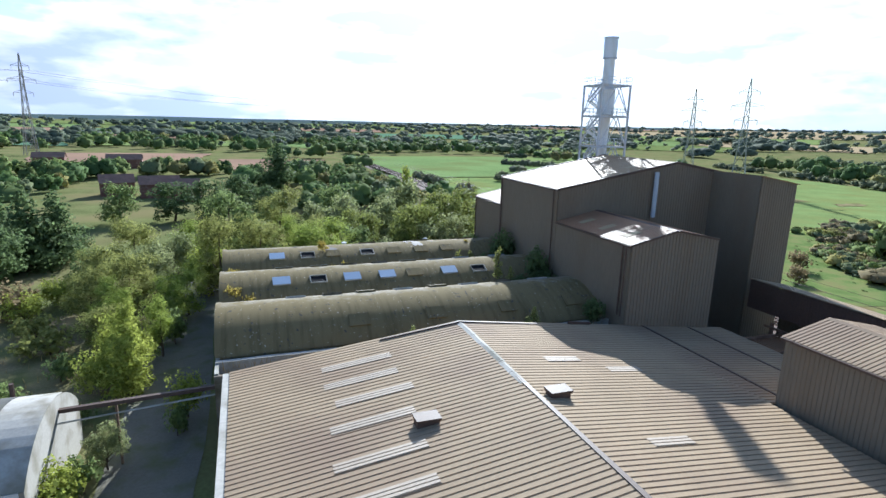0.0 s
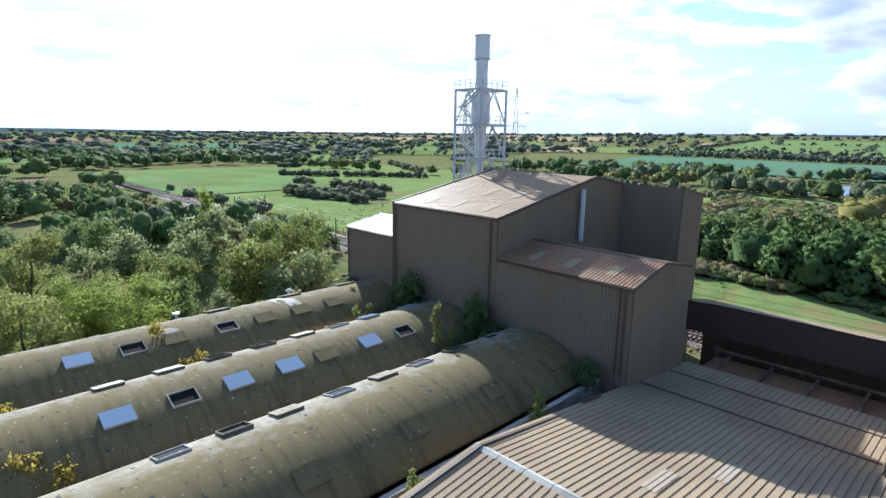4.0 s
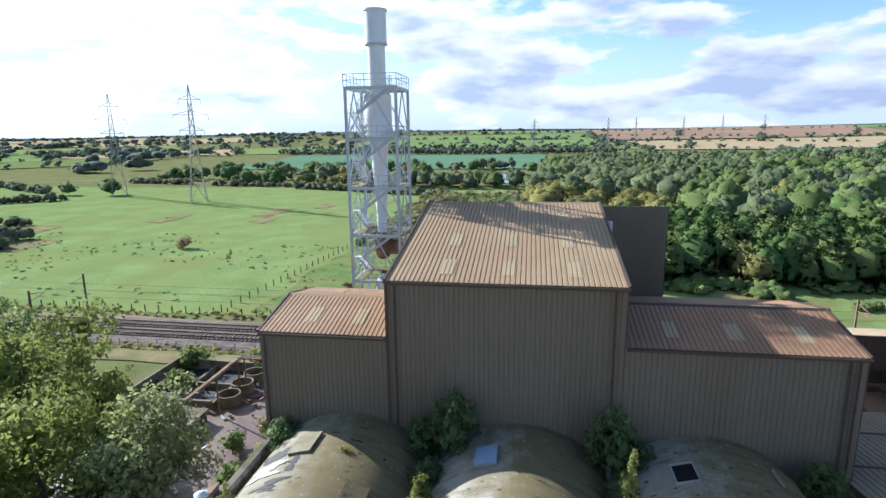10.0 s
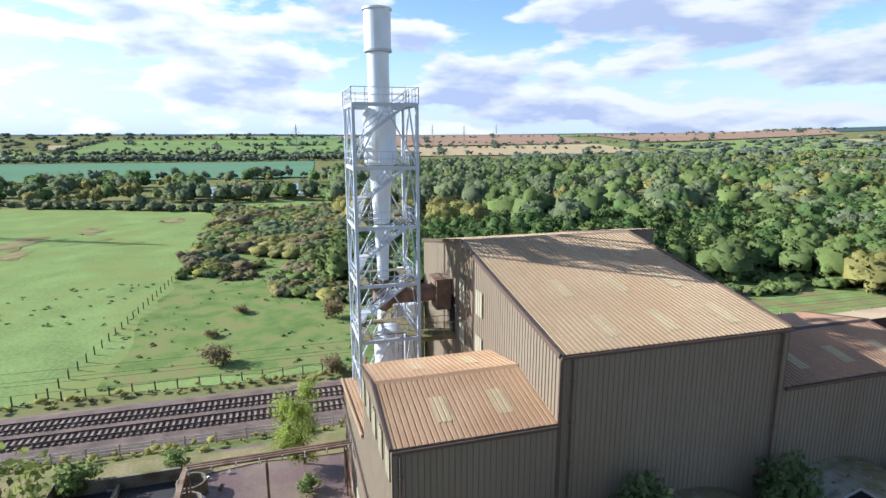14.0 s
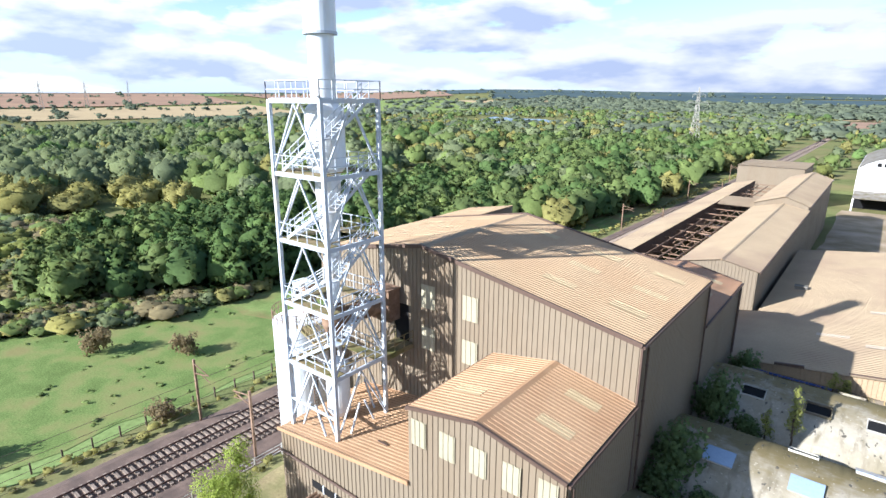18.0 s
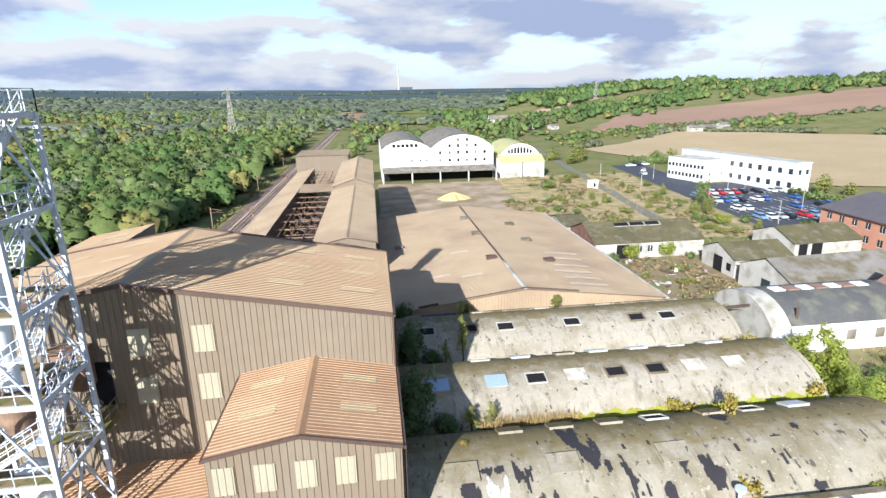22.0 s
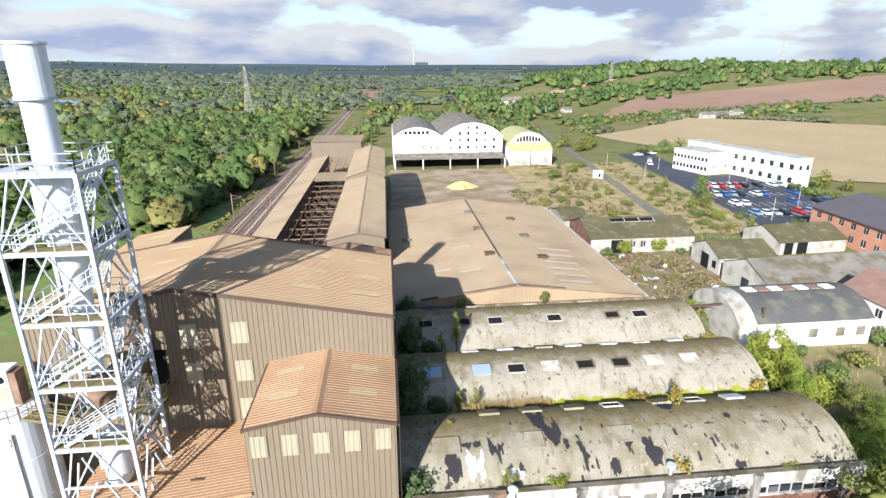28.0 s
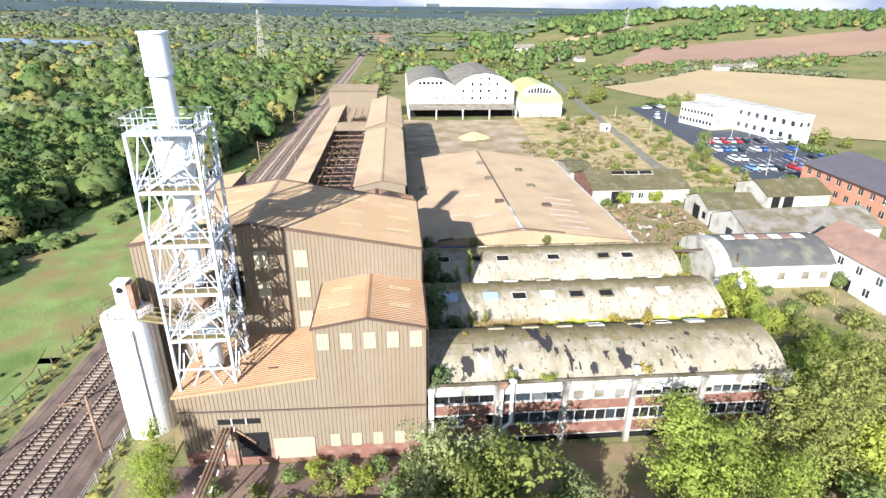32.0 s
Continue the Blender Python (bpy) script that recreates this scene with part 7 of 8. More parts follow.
def crown_mesh(name, rng, centers, radii, count, size, leaf_m, droop=0.0, core=0.6, m=9):
    bc, br = bunches(rng, centers, radii, m)
    v, t, nn = leaf_cloud(rng, bc, br, int(count * 0.72), size, droop)
    cv, ct, cn = leaf_cloud(rng, np.asarray(centers), np.asarray(radii) * 0.8, int(count * 0.16), size * 1.7, droop, 0.05)
    sv, st = SPHERES[1]
    rad = np.asarray(radii)[:, None]
    wv = np.asarray(centers)[:, None] + sv[None] * rad * core * rng.uniform(0.75, 1.1, (len(centers), len(sv), 1))
    wn = sv[None] + rng.normal(0, 0.3, wv.shape)
    wn /= np.linalg.norm(wn, axis=2, keepdims=True)
    wt = (st[None] + (np.arange(len(centers)) * len(sv))[:, None, None]).reshape(-1, 3)
    me = arrays_mesh(name, np.concatenate([v, cv, wv.reshape(-1, 3)]), np.concatenate([t, ct + len(v), wt + len(v) + len(cv)]), np.concatenate([nn, cn, wn.reshape(-1, 3)]))
    me.materials.append(leaf_m)
    return me


def tree_proto(name, label, seed, H, R, shape, leaf_m, count, size, droop=0.0, category="tree", group="", core=0.3):
    rng = np.random.default_rng(seed)
    th = thing(name, label, category, (0, 0, 0), group)
    lobes, rad = [], []
    if shape == "round":
        for i in range(16):
            a_, u = rng.uniform(0, 2 * np.pi), 0.16 + 0.76 * (i + rng.random()) / 16
            w = R * 0.72 * np.sqrt(max(0.05, 1 - (1.9 * (u - 0.45)) ** 2)) * rng.uniform(0.35, 1.0)
            lobes.append((w * np.cos(a_), w * np.sin(a_), H * u))
            rad.append(np.array([1, 1, 0.85]) * R * rng.uniform(0.32, 0.5))
    elif shape == "tall":
        for i in range(14):
            u = 0.18 + 0.8 * i / 13
            w = R * 0.5 * (1 - 0.75 * u) * rng.uniform(0.3, 1.3)
            a_ = rng.uniform(0, 2 * np.pi)
            lobes.append((w * np.cos(a_), w * np.sin(a_), H * u))
            rad.append(np.array([1, 1, 1.25]) * R * (0.62 - 0.36 * u) * rng.uniform(0.8, 1.15))
    elif shape == "cone":
        for i in range(14):
            u = 0.08 + 0.88 * i / 13
            a_ = rng.uniform(0, 2 * np.pi)
            w = R * 0.25 * (1 - u)
            lobes.append((w * np.cos(a_), w * np.sin(a_), H * u))
            rad.append(np.array([1, 1, 0.7]) * R * (1.02 - 0.86 * u))
    elif shape == "spindly":
        for i in range(9):
            u = 0.42 + 0.56 * i / 8
            a_ = rng.uniform(0, 2 * np.pi)
            w = R * rng.uniform(0.1, 0.5) * (1.15 - u)
            lobes.append((w * np.cos(a_), w * np.sin(a_), H * u))
            rad.append(np.array([1, 1, 1.3]) * R * (0.62 - 0.42 * u))
    else:
        for i in range(9):
            a_ = rng.uniform(0, 2 * np.pi)
            w = R * rng.uniform(0, 0.65)
            lobes.append((w * np.cos(a_), w * np.sin(a_), H * rng.uniform(0.3, 0.62)))
            rad.append(np.array([R * 0.42, R * 0.42, H * 0.36]) * rng.uniform(0.75, 1.1))
    part("crown", crown_mesh("crown", rng, lobes, rad, int(count * (0.95 if H > 5 else 0.55)), size * (0.92 if H > 5 else 1.2), leaf_m, droop, core), None, th)
    tr = MB()
    top = H * (0.75 if shape != "bush" else 0.4)
    r0 = max(0.06, H * 0.022)
    prev = Vector((0, 0, -0.3))
    for i in range(1, 5):
        q = Vector((rng.uniform(-0.03, 0.03) * H, rng.uniform(-0.03, 0.03) * H, top * i / 4))
        tr.tube(prev, q, r0 * (1.1 - 0.22 * (i - 1)), r0 * (1.1 - 0.22 * i), n=7, caps=False)
        prev = q
    for k in range(0, min(len(lobes), 8)):
        l = Vector(lobes[k])
        tr.tube((0, 0, min(l.z * 0.55, top * 0.8)), l, r0 * 0.42, r0 * 0.12, n=5, caps=False)
    part("trunk", tr, M_BARK, th)
    return th


PLACED = set()


def plant(proto, x, y, s=1.0, sz=None, rot=0.0, z=None):
    m = Matrix.LocRotScale((x, y, float(height(x, y)) if z is None else z), Euler((0, 0, rot)), (s, s, sz or s))
    if proto.name not in PLACED:
        PLACED.add(proto.name)
        proto.matrix_basis = m
        return proto
    o = copy_thing(proto, Matrix())
    o.matrix_basis = m
    return o


P_OAK = tree_proto("broadleaf_tree", "full green broadleaf tree in early autumn", 1, 10, 4.8, "round", M_LEAF, 5200, 0.30)
P_DARK = tree_proto("dark_tree", "dense tree with dark green foliage", 2, 10, 4.4, "round", M_LEAFD, 5200, 0.30)
P_WILLOW = tree_proto("willow_tree", "broad willow with drooping olive foliage", 3, 12, 6.4, "round", M_LEAFW, 13500, 0.225, 0.3)
P_SILVER = tree_proto("silver_willow", "bushy willow with silver-grey leaves", 4, 8, 4.4, "round", M_LEAFS, 11000, 0.17, 0.2)
P_BIRCH = tree_proto("birch_tree", "slender birch with bright yellow-green leaves", 5, 10, 3.8, "tall", M_LEAFY, 7500, 0.21, 0.15)
P_CONIFER = tree_proto("cypress_tree", "dark evergreen cypress with dense foliage", 6, 10, 3.6, "cone", M_LEAFD, 4800, 0.31, 0.1)
P_GOLD = tree_proto("autumn_tree", "tree turning golden with autumn leaves", 7, 10, 4.4, "round", M_LEAFO, 13000, 0.15, 0.15)
P_LIME = tree_proto("lime_green_tree", "bushy tree with bright yellow-green leaves", 15, 10, 4.8, "round", M_LEAFL, 17000, 0.14)
P_YARD = tree_proto("yellow_bush", "yellowing bramble bush on the waste ground", 16, 4, 2.6, "bush", M_LEAFO, 1300, 0.26, category="bush")
P_PALE = tree_proto("silver_willow", "pale willow in the southern hedges", 17, 8, 4.4, "round", M_LEAFS, 3600, 0.29, 0.2)
P_BUSH = tree_proto("bush", "rounded bush with mid-green leaves", 8, 3, 2.0, "bush", M_LEAF, 1900, 0.17, category="bush")
P_BUSHY = tree_proto("yellow_bush", "leafy bush with yellow-green foliage", 9, 4, 2.6, "bush", M_LEAFY, 4600, 0.145, category="bush")
P_RUSSET = tree_proto("hawthorn_bush", "russet hawthorn bush in the pasture", 10, 3, 2.2, "bush", M_LEAFR, 2000, 0.18, category="bush")
P_SCRUB = tree_proto("scrub_bush", "low scrub bush with olive leaves", 11, 2.2, 2.2, "bush", M_LEAFO, 1300, 0.18, category="bush")
P_SAP = tree_proto("sapling", "thin self-sown sapling growing from a roof gutter", 12, 3, 1.0, "spindly", M_LEAFO, 1900, 0.065, 0.1, category="sapling", core=0.15)
P_GOLDB = tree_proto("golden_shrub", "small golden autumn shrub on the roof", 13, 1.4, 0.8, "bush", M_LEAFGOLD, 520, 0.10, category="shrub", core=0.3)
P_IVY = tree_proto("elder_bush", "dark elder bush rooted against the works wall", 14, 4, 2.2, "bush", M_LEAFD, 2600, 0.17, category="bush", core=0.4)

# south of the works
SOUTH = [(P_WILLOW, -21.0, -96.5, 1.1, 1.0), (P_WILLOW, -30.5, -103.5, 1.25, 1.15), (P_BIRCH, -26.5, -106.0, 1.5, 1.15), (P_SILVER, -24.0, -90.5, 1.32, 1.3), (P_SILVER, -14.5, -92.5, 0.8, 0.8),
         (P_LIME, -4.0, -90.8, 1.45, 1.06), (P_GOLD, 6.6, -90.2, 1.25, 1.2), (P_GOLD, 12.6, -87.5, 1.05, 1.3), (P_BIRCH, 14.5, -91.0, 1.2, 1.0),
         (P_LIME, 1.0, -95.5, 1.1, 1.0), (P_GOLD, -1.5, -99.0, 1.0, 1.0), (P_OAK, -10.0, -98.0, 0.8, 0.8), (P_WILLOW, -12, -107, 0.9, 0.8), (P_OAK, 8, -99, 1, 0.9), (P_LIME, 17, -102, 1, 0.9), (P_SILVER, 22, -89, 1.1, 1.0),
         (P_LIME, -51.3, -86.4, 0.62, 0.82), (P_BUSH, -40, -85, 0.8, 0.6), (P_BUSHY, -37.4, -84.4, 0.5, 0.45), (P_BUSH, -34.6, -84.6, 0.9, 0.6), (P_BUSH, -47, -86, 0.8, 0.6), (P_BUSH, -31, -85, 0.9, 0.8), (P_BUSH, -28.4, -85.4, 1.1, 1.0), (P_BUSHY, -33, -86.6, 0.7, 0.6), (P_SCRUB, -36.2, -86.4, 0.8, 0.6), (P_SCRUB, -42.6, -86.2, 0.7, 0.5), (P_BUSH, -30, -88, 1.1, 0.9), (P_SCRUB, -39, -89, 1.0, 0.7), (P_BUSH, -34.6, -90.5, 1.0, 0.8),
         (P_LIME, 16.6, -80.0, 0.75, 0.75), (P_GOLD, 23.5, -80, 1.0, 0.95), (P_GOLD, 28, -85, 0.9, 0.9), (P_LIME, 18.6, -75.0, 0.6, 0.65), (P_LIME, 24.5, -73.5, 0.75, 0.7), (P_GOLD, 27.5, -78, 0.8, 0.75),
         (P_BIRCH, 20.4, -60.0, 0.9, 0.82), (P_BIRCH, 20.0, -57.0, 0.9, 0.68), (P_LIME, 18.2, -66.0, 0.45, 0.7), (P_BUSHY, 22.8, -58.5, 1.0, 1.1), (P_BUSHY, 21.6, -64.0, 1.2, 1.5), (P_GOLD, 24.4, -68.5, 0.65, 0.6), (P_BUSH, 17.2, -69.5, 1.2, 1.6),
         (P_BUSHY, 14.4, -51.0, 0.7, 1.1), (P_BUSH, 15, -48, 0.8, 1.1), (P_BUSH, 27, -62, 1.2, 1.1), (P_BUSH, 31, -58, 1.2, 0.9), (P_SCRUB, 36, -55, 1.4, 1.2), (P_SCRUB, 30, -70, 1.8, 1.6), (P_SCRUB, 38, -62, 1.6, 1.4), (P_SCRUB, 33, -76, 1.6, 1.5),
         (P_GOLD, 25.2, -96.8, 1.15, 1.12), (P_SILVER, 20.0, -96, 1.0, 1.0), (P_OAK, 31, -93, 0.8, 0.7), (P_BUSHY, 33.5, -88, 1.2, 1.1), (P_CONIFER, 44, -112, 1.7, 1.35), (P_CONIFER, 50, -116, 1.8, 1.4), (P_CONIFER, 41, -117, 1.6, 1.3), (P_CONIFER, 57, -120, 1.8, 1.35), (P_CONIFER, 47, -107, 1.6, 1.2),
         (P_DARK, 44, -96, 1.2, 1.1), (P_DARK, 50, -92, 1.1, 1.0), (P_RUSSET, 39, -84, 2.0, 1.7), (P_BUSHY, 36, -82, 1.1, 1.0), (P_BUSHY, 24.5, -44.4, 1.0, 0.8), (P_BUSH, 20.5, -42, 1.1, 1.1), (P_SILVER, 19.5, -44.5, 0.42, 0.45), (P_BUSHY, 22.0, -39.5, 1.0, 1.0), (P_BUSH, 30, -52, 0.9, 0.7), (P_BUSH, 43, -50.5, 0.8, 1.3), (P_BUSH, 24, -52, 1.1, 1.0),
         (P_GOLD, 2, -118, 1.3, 1.3), (P_PALE, -6, -122, 1.2, 1.1), (P_PALE, -12, -126, 1.4, 1.2), (P_PALE, -28, -132, 1.6, 1.5), (P_PALE, -36, -126, 1.25, 1.3), (P_PALE, -20, -120, 1.3, 1.2), (P_PALE, -44, -124, 1.1, 1.1), (P_OAK, -50, -130, 0.8, 0.9), (P_BIRCH, -31, -140, 1.1, 1.4), (P_DARK, 26, -158, 1.5, 1.0), (P_DARK, 18, -163, 1.4, 1.0), (P_OAK, 38, -155, 1.2, 1.0),
         (P_CONIFER, -4, -228, 2.6, 1.8), (P_OAK, 12, -128, 1.2, 1.1), (P_DARK, 4, -148, 1.2, 1.0), (P_OAK, -14, -146, 1.2, 1.0), (P_DARK, 10, -180, 1.4, 1.0), (P_BUSH, -52, -106, 1.4, 1.2), (P_BUSH, -46, -104, 1.1, 1.0), (P_BUSH, -54, -98, 1.0, 0.8), (P_DARK, -55, -132, 0.7, 0.6)]
for pr, x, y, s_, sz in SOUTH:
    plant(pr, x, y, s_, sz, (x * 1.7 + y) % 6.28)
# plants on walls, roofs and gutters
for pr, x, y, z, s_, sz in ((P_IVY, -24.9, -68.5, 6.9, 1.1, 1.45), (P_IVY, -24.6, -58.6, 6.8, 1.0, 1.4), (P_IVY, -25.2, -70.6, 6.9, 0.9, 0.9), (P_IVY, -25.0, -57.0, 6.8, 0.8, 0.8), (P_IVY, -25.2, -80.6, 6.4, 0.9, 0.8), (P_IVY, -24.6, -46.4, 6.4, 0.8, 0.8), (P_IVY, -22.6, -70.0, 6.6, 0.7, 0.6), (P_IVY, -22.4, -58.4, 6.6, 0.7, 0.6), (P_SAP, -19.3, -58.5, 6.9, 1.2, 1.8), (P_SAP, -18.8, -70.0, 6.9, 1.0, 0.9), (P_SAP, -20.5, -69.9, 6.9, 1.3, 0.8), (P_SAP, -21.0, -58.4, 6.9, 1.0, 1.0),
                            (P_GOLDB, -0.8, -73.6, 9.2, 1.1, 1.5), (P_GOLDB, -3.0, -70.2, 7.1, 1.0, 1.4), (P_GOLDB, -2.0, -70.4, 7.0, 1.1, 1.1), (P_GOLDB, -3.3, -80.4, 7.1, 1.5, 1.4), (P_SAP, -18.0, -80.8, 7.0, 0.9, 0.75), (P_SAP, -17.4, -80.9, 7.0, 0.8, 0.6),
                            (P_BUSHY, -14.0, -81.0, 6.9, 0.42, 0.38), (P_GOLDB, 10.3, -60.4, 7.0, 1.4, 1.9), (P_GOLDB, 8.8, -59.6, 7.0, 1.2, 1.2), (P_GOLDB, 10.4, -69.6, 7.0, 1.2, 1.5), (P_SAP, -4.8, -45.2, 6.7, 1.1, 0.7), (P_SAP, -16.5, -45.4, 6.7, 1.2, 0.6), (P_SAP, -17.4, -46, 6.8, 1.0, 0.8),
                            (P_GOLDB, -21.8, -75.0, 9.4, 0.5, 0.4), (P_BUSHY, 5.5, -81.0, 6.9, 0.4, 0.3), (P_SAP, -5.0, -44.6, 7.0, 0.9, 0.5)):
    plant(pr, x, y, s_, sz, x % 6.28, z)
# scrub by the eastern sheds and the yard
rv = random.Random(77)
for i in range(130):
    x, y = rv.uniform(13, 74), rv.uniform(8, 108)
    if x < 30 and y > 60:
        continue
    if 44 < x - 0.12 * (y - 20) < 49 or x > 66 + 0.1 * (y - 12):
        continue
    plant(rv.choice([P_SCRUB, P_BUSH, P_SCRUB, P_YARD]), x, y, rv.uniform(0.4, 1.2), rv.uniform(0.3, 0.9), rv.uniform(0, 6))
for x, y, pr, s_, sz in ((66.5, 37.5, P_OAK, 0.55, 0.85), (64, 30, P_GOLD, 0.5, 0.5), (60, 18, P_BUSHY, 0.9, 0.8), (73, 5.5, P_BUSH, 1.8, 1.3), (32, -5.8, P_BUSHY, 0.8, 0.9), (54, -29, P_BUSHY, 1.2, 0.9), (58, -30, P_BUSH, 1.3, 1.0), (33, 78, P_BUSH, 1.2, 1.4), (24, -6.5, P_BUSHY, 0.8, 0.9), (20, -7.5, P_BUSH, 1.0, 0.8), (36, -7.5, P_BUSH, 0.8, 0.6), (62, -1, P_BUSH, 1.4, 1.0), (66, 3, P_BUSH, 1.3, 1.0),
                         (30, -14, P_SCRUB, 0.8, 0.6), (27, -22, P_SCRUB, 0.9, 0.6), (22, -17, P_SCRUB, 0.7, 0.5), (33, -31, P_BUSHY, 0.6, 0.6), (46, -37.5, P_BUSH, 1.2, 1.0), (51, -38, P_BUSHY, 1.1, 0.9), (56, -39, P_BUSH, 1.2, 0.9),
                         (116, 50, P_YARD, 1.7, 1.6), (122, 46, P_YARD, 1.2, 1.0), (70, 150, P_YARD, 2, 1.5), (74, 156, P_YARD, 2, 1.6), (66, 144, P_YARD, 1.8, 1.3), (78, 164, P_YARD, 2, 1.8), (62, 160, P_YARD, 1.8, 1.5), (112, 138, P_YARD, 1.6, 1.6), (108, 142, P_BUSH, 2.2, 2.0)):
    plant(pr, x, y, s_, sz, x % 6.28)
# pasture bushes
for x, y, s_, sz in ((-97.6, -79, 1.15, 1.5), (-87.4, -72, 1.0, 1.2), (-73.6, -81.3, 0.95, 1.0), (-81, -97.2, 1.15, 1.1), (-105, -95, 0.8, 0.6), (-112, -83, 0.9, 0.7), (-93, -99, 0.7, 0.5), (-127, -157, 1.2, 1.2)):
    plant(P_RUSSET, x, y, s_, sz, x % 6.28)


def clipped_hedge(x0, x1, y0, y1, h, seed):
    rng = np.random.default_rng(seed)
    n_ = max(3, int(math.hypot(x1 - x0, y1 - y0) / 1.4))
    c = [(x0 + (x1 - x0) * u, y0 + (y1 - y0) * u, h * 0.5) for u in np.linspace(0, 1, n_)]
    r = [(1.3, 1.3, h * 0.5)] * n_
    o = part("hedge", crown_mesh("hedge", rng, c, r, 420 * n_, 0.34, M_LEAF), None)
    return tagged(o, "clipped green hedge beside the car park", "hedge")


clipped_hedge(93.5, 108.5, 139.2, 132, 3.8, 1)
clipped_hedge(104.5, 107, 49.5, 32.5, 2.8, 2)


def wood(name, label, pts, hs, rs, leaf_m, leaves, size, seed, droop=0.0, lobes=7, level=1, low=0.12, body=0.82):
    """Many trees of a wood as one mesh; pts: positions, hs: heights, rs: crown radii. Each crown is a dome of leafy lobes, and each tree has a shade of its own."""
    rng = np.random.default_rng(seed)
    n_ = len(pts)
    hs, rs = np.asarray(hs, float), np.asarray(rs, float)
    zs = height(pts[:, 0], pts[:, 1])
    base = np.stack([pts[:, 0], pts[:, 1], zs], 1)
    k = np.arange(lobes)
    up = (k + 0.5) / lobes
    turn = 2.39996 * k[None] + rng.uniform(0, 6.28, (n_, 1)) + rng.normal(0, 0.25, (n_, lobes))
    out = np.sqrt(np.maximum(0, 1 - (1.05 * up - 0.15) ** 2))[None] * rng.uniform(0.42, 0.72, (n_, lobes))
    zc = low + 0.2 + (0.62 - low) * up[None] + rng.normal(0, 0.035, (n_, lobes))
    c = np.stack([base[:, 0:1] + rs[:, None] * out * np.cos(turn), base[:, 1:2] + rs[:, None] * out * np.sin(turn), base[:, 2:3] + hs[:, None] * zc], 2)
    rr = rng.uniform(0.36, 0.56, (n_, lobes)) * (0.85 if lobes > 9 else 1.0 if lobes > 4 else 1.3)
    rad = np.stack([rs[:, None] * rr, rs[:, None] * rr, np.minimum(rs[:, None] * rr * (1.0 + 0.5 * droop), hs[:, None] * 0.30)], 2)
    c, rad = c.reshape(-1, 3), rad.reshape(-1, 3)
    own = rng.uniform(0, 1, n_)
    shade, leafy = np.repeat(own, lobes), len(c)
    if lobes > 3:
        # the closed middle of each crown
        c = np.concatenate([c, base + np.stack([0 * hs, 0 * hs, hs * (0.50 + 0.3 * low)], 1)])
        rad = np.concatenate([rad, np.stack([rs * 1.15, rs * 1.15, hs * 0.47], 1)])
        shade = np.concatenate([shade, own])
    sv, st = SPHERES[level]
    jag = 1 + rng.normal(0, 0.11, (len(c), len(sv), 1))
    v = (c[:, None] + sv[None] * rad[:, None] * body * jag).reshape(-1, 3)
    nn = sv[None] + rng.normal(0, 0.2, (len(c), len(sv), 3)) + np.array([0, 0, 0.9])
    nn = (nn / np.linalg.norm(nn, axis=2, keepdims=True)).reshape(-1, 3)
    t = (st[None] + (np.arange(len(c)) * len(sv))[:, None, None]).reshape(-1, 3)
    tint = np.repeat(shade, len(sv))
    if leaves:
        pick = np.repeat(np.arange(leafy), max(1, leaves // lobes))
        m_ = len(pick)
        d = rng.normal(size=(m_, 3))
        d[:, 2] = d[:, 2] * 0.85 + 0.2
        d /= np.linalg.norm(d, axis=1, keepdims=True)
        p = c[pick] + d * rad[pick] * rng.uniform(0.8, 1.24, (m_, 1))
        fn = d + 0.55 * rng.normal(size=(m_, 3))
        fn /= np.linalg.norm(fn, axis=1, keepdims=True)
        a_ = np.cross(fn, rng.normal(size=(m_, 3)))
        if droop:
            a_ = (1 - droop) * a_ + droop * np.array([0, 0, -1.4])
        a_ /= np.linalg.norm(a_, axis=1, keepdims=True) + 1e-9
        b_ = np.cross(fn, a_)
        sz = 0.8 * size * rng.uniform(0.5, 1.4, (m_, 1))
        lv = np.stack([p - a_ * sz * 0.6, p + a_ * sz * 0.4 + b_ * sz * 0.55, p + a_ * sz * 0.4 - b_ * sz * 0.55], 1).reshape(-1, 3)
        i3 = np.arange(m_)[:, None] * 3 + len(v)
        ln = 0.8 * d + 0.22 * fn + np.array([0, 0, 0.9])
        ln /= np.linalg.norm(ln, axis=1, keepdims=True)
        v, nn = np.concatenate([v, lv]), np.concatenate([nn, np.repeat(ln, 3, axis=0)])
        t = np.concatenate([t, i3 + np.array([[0, 1, 2]])])
        tint = np.concatenate([tint, np.repeat(np.clip(shade[pick] + rng.normal(0, 0.22, m_), 0, 1), 3)])
    me = arrays_mesh(name, v, t, nn)
    me.attributes.new("tint", "FLOAT", "POINT").data.foreach_set("value", tint.astype(np.float32))
    me.materials.append(leaf_m)
    return tagged(part(name, me, None), label, "trees", kind="stuff")


def scatter(rng, n, x0, x1, y0, y1, keep, gap):
    out = []
    tries = 0
    grid = {}
    while len(out) < n and tries < n * 12:
        tries += 1
        x, y = rng.uniform(x0, x1), rng.uniform(y0, y1)
        if not keep(x, y):
            continue
        key = (int(x // gap), int(y // gap))
        if key in grid:
            continue
        grid[key] = 1
        out.append((x, y))
    return np.array(out)


rw = np.random.default_rng(42)
def nz(x, y, s_, o=0.0):
    return noise.noise(Vector((x / s_ + o, y / s_, o)))


LW = (M_WOODD, M_WOOD, M_WOODO, M_WOODS, M_WOODR, M_WOODY)


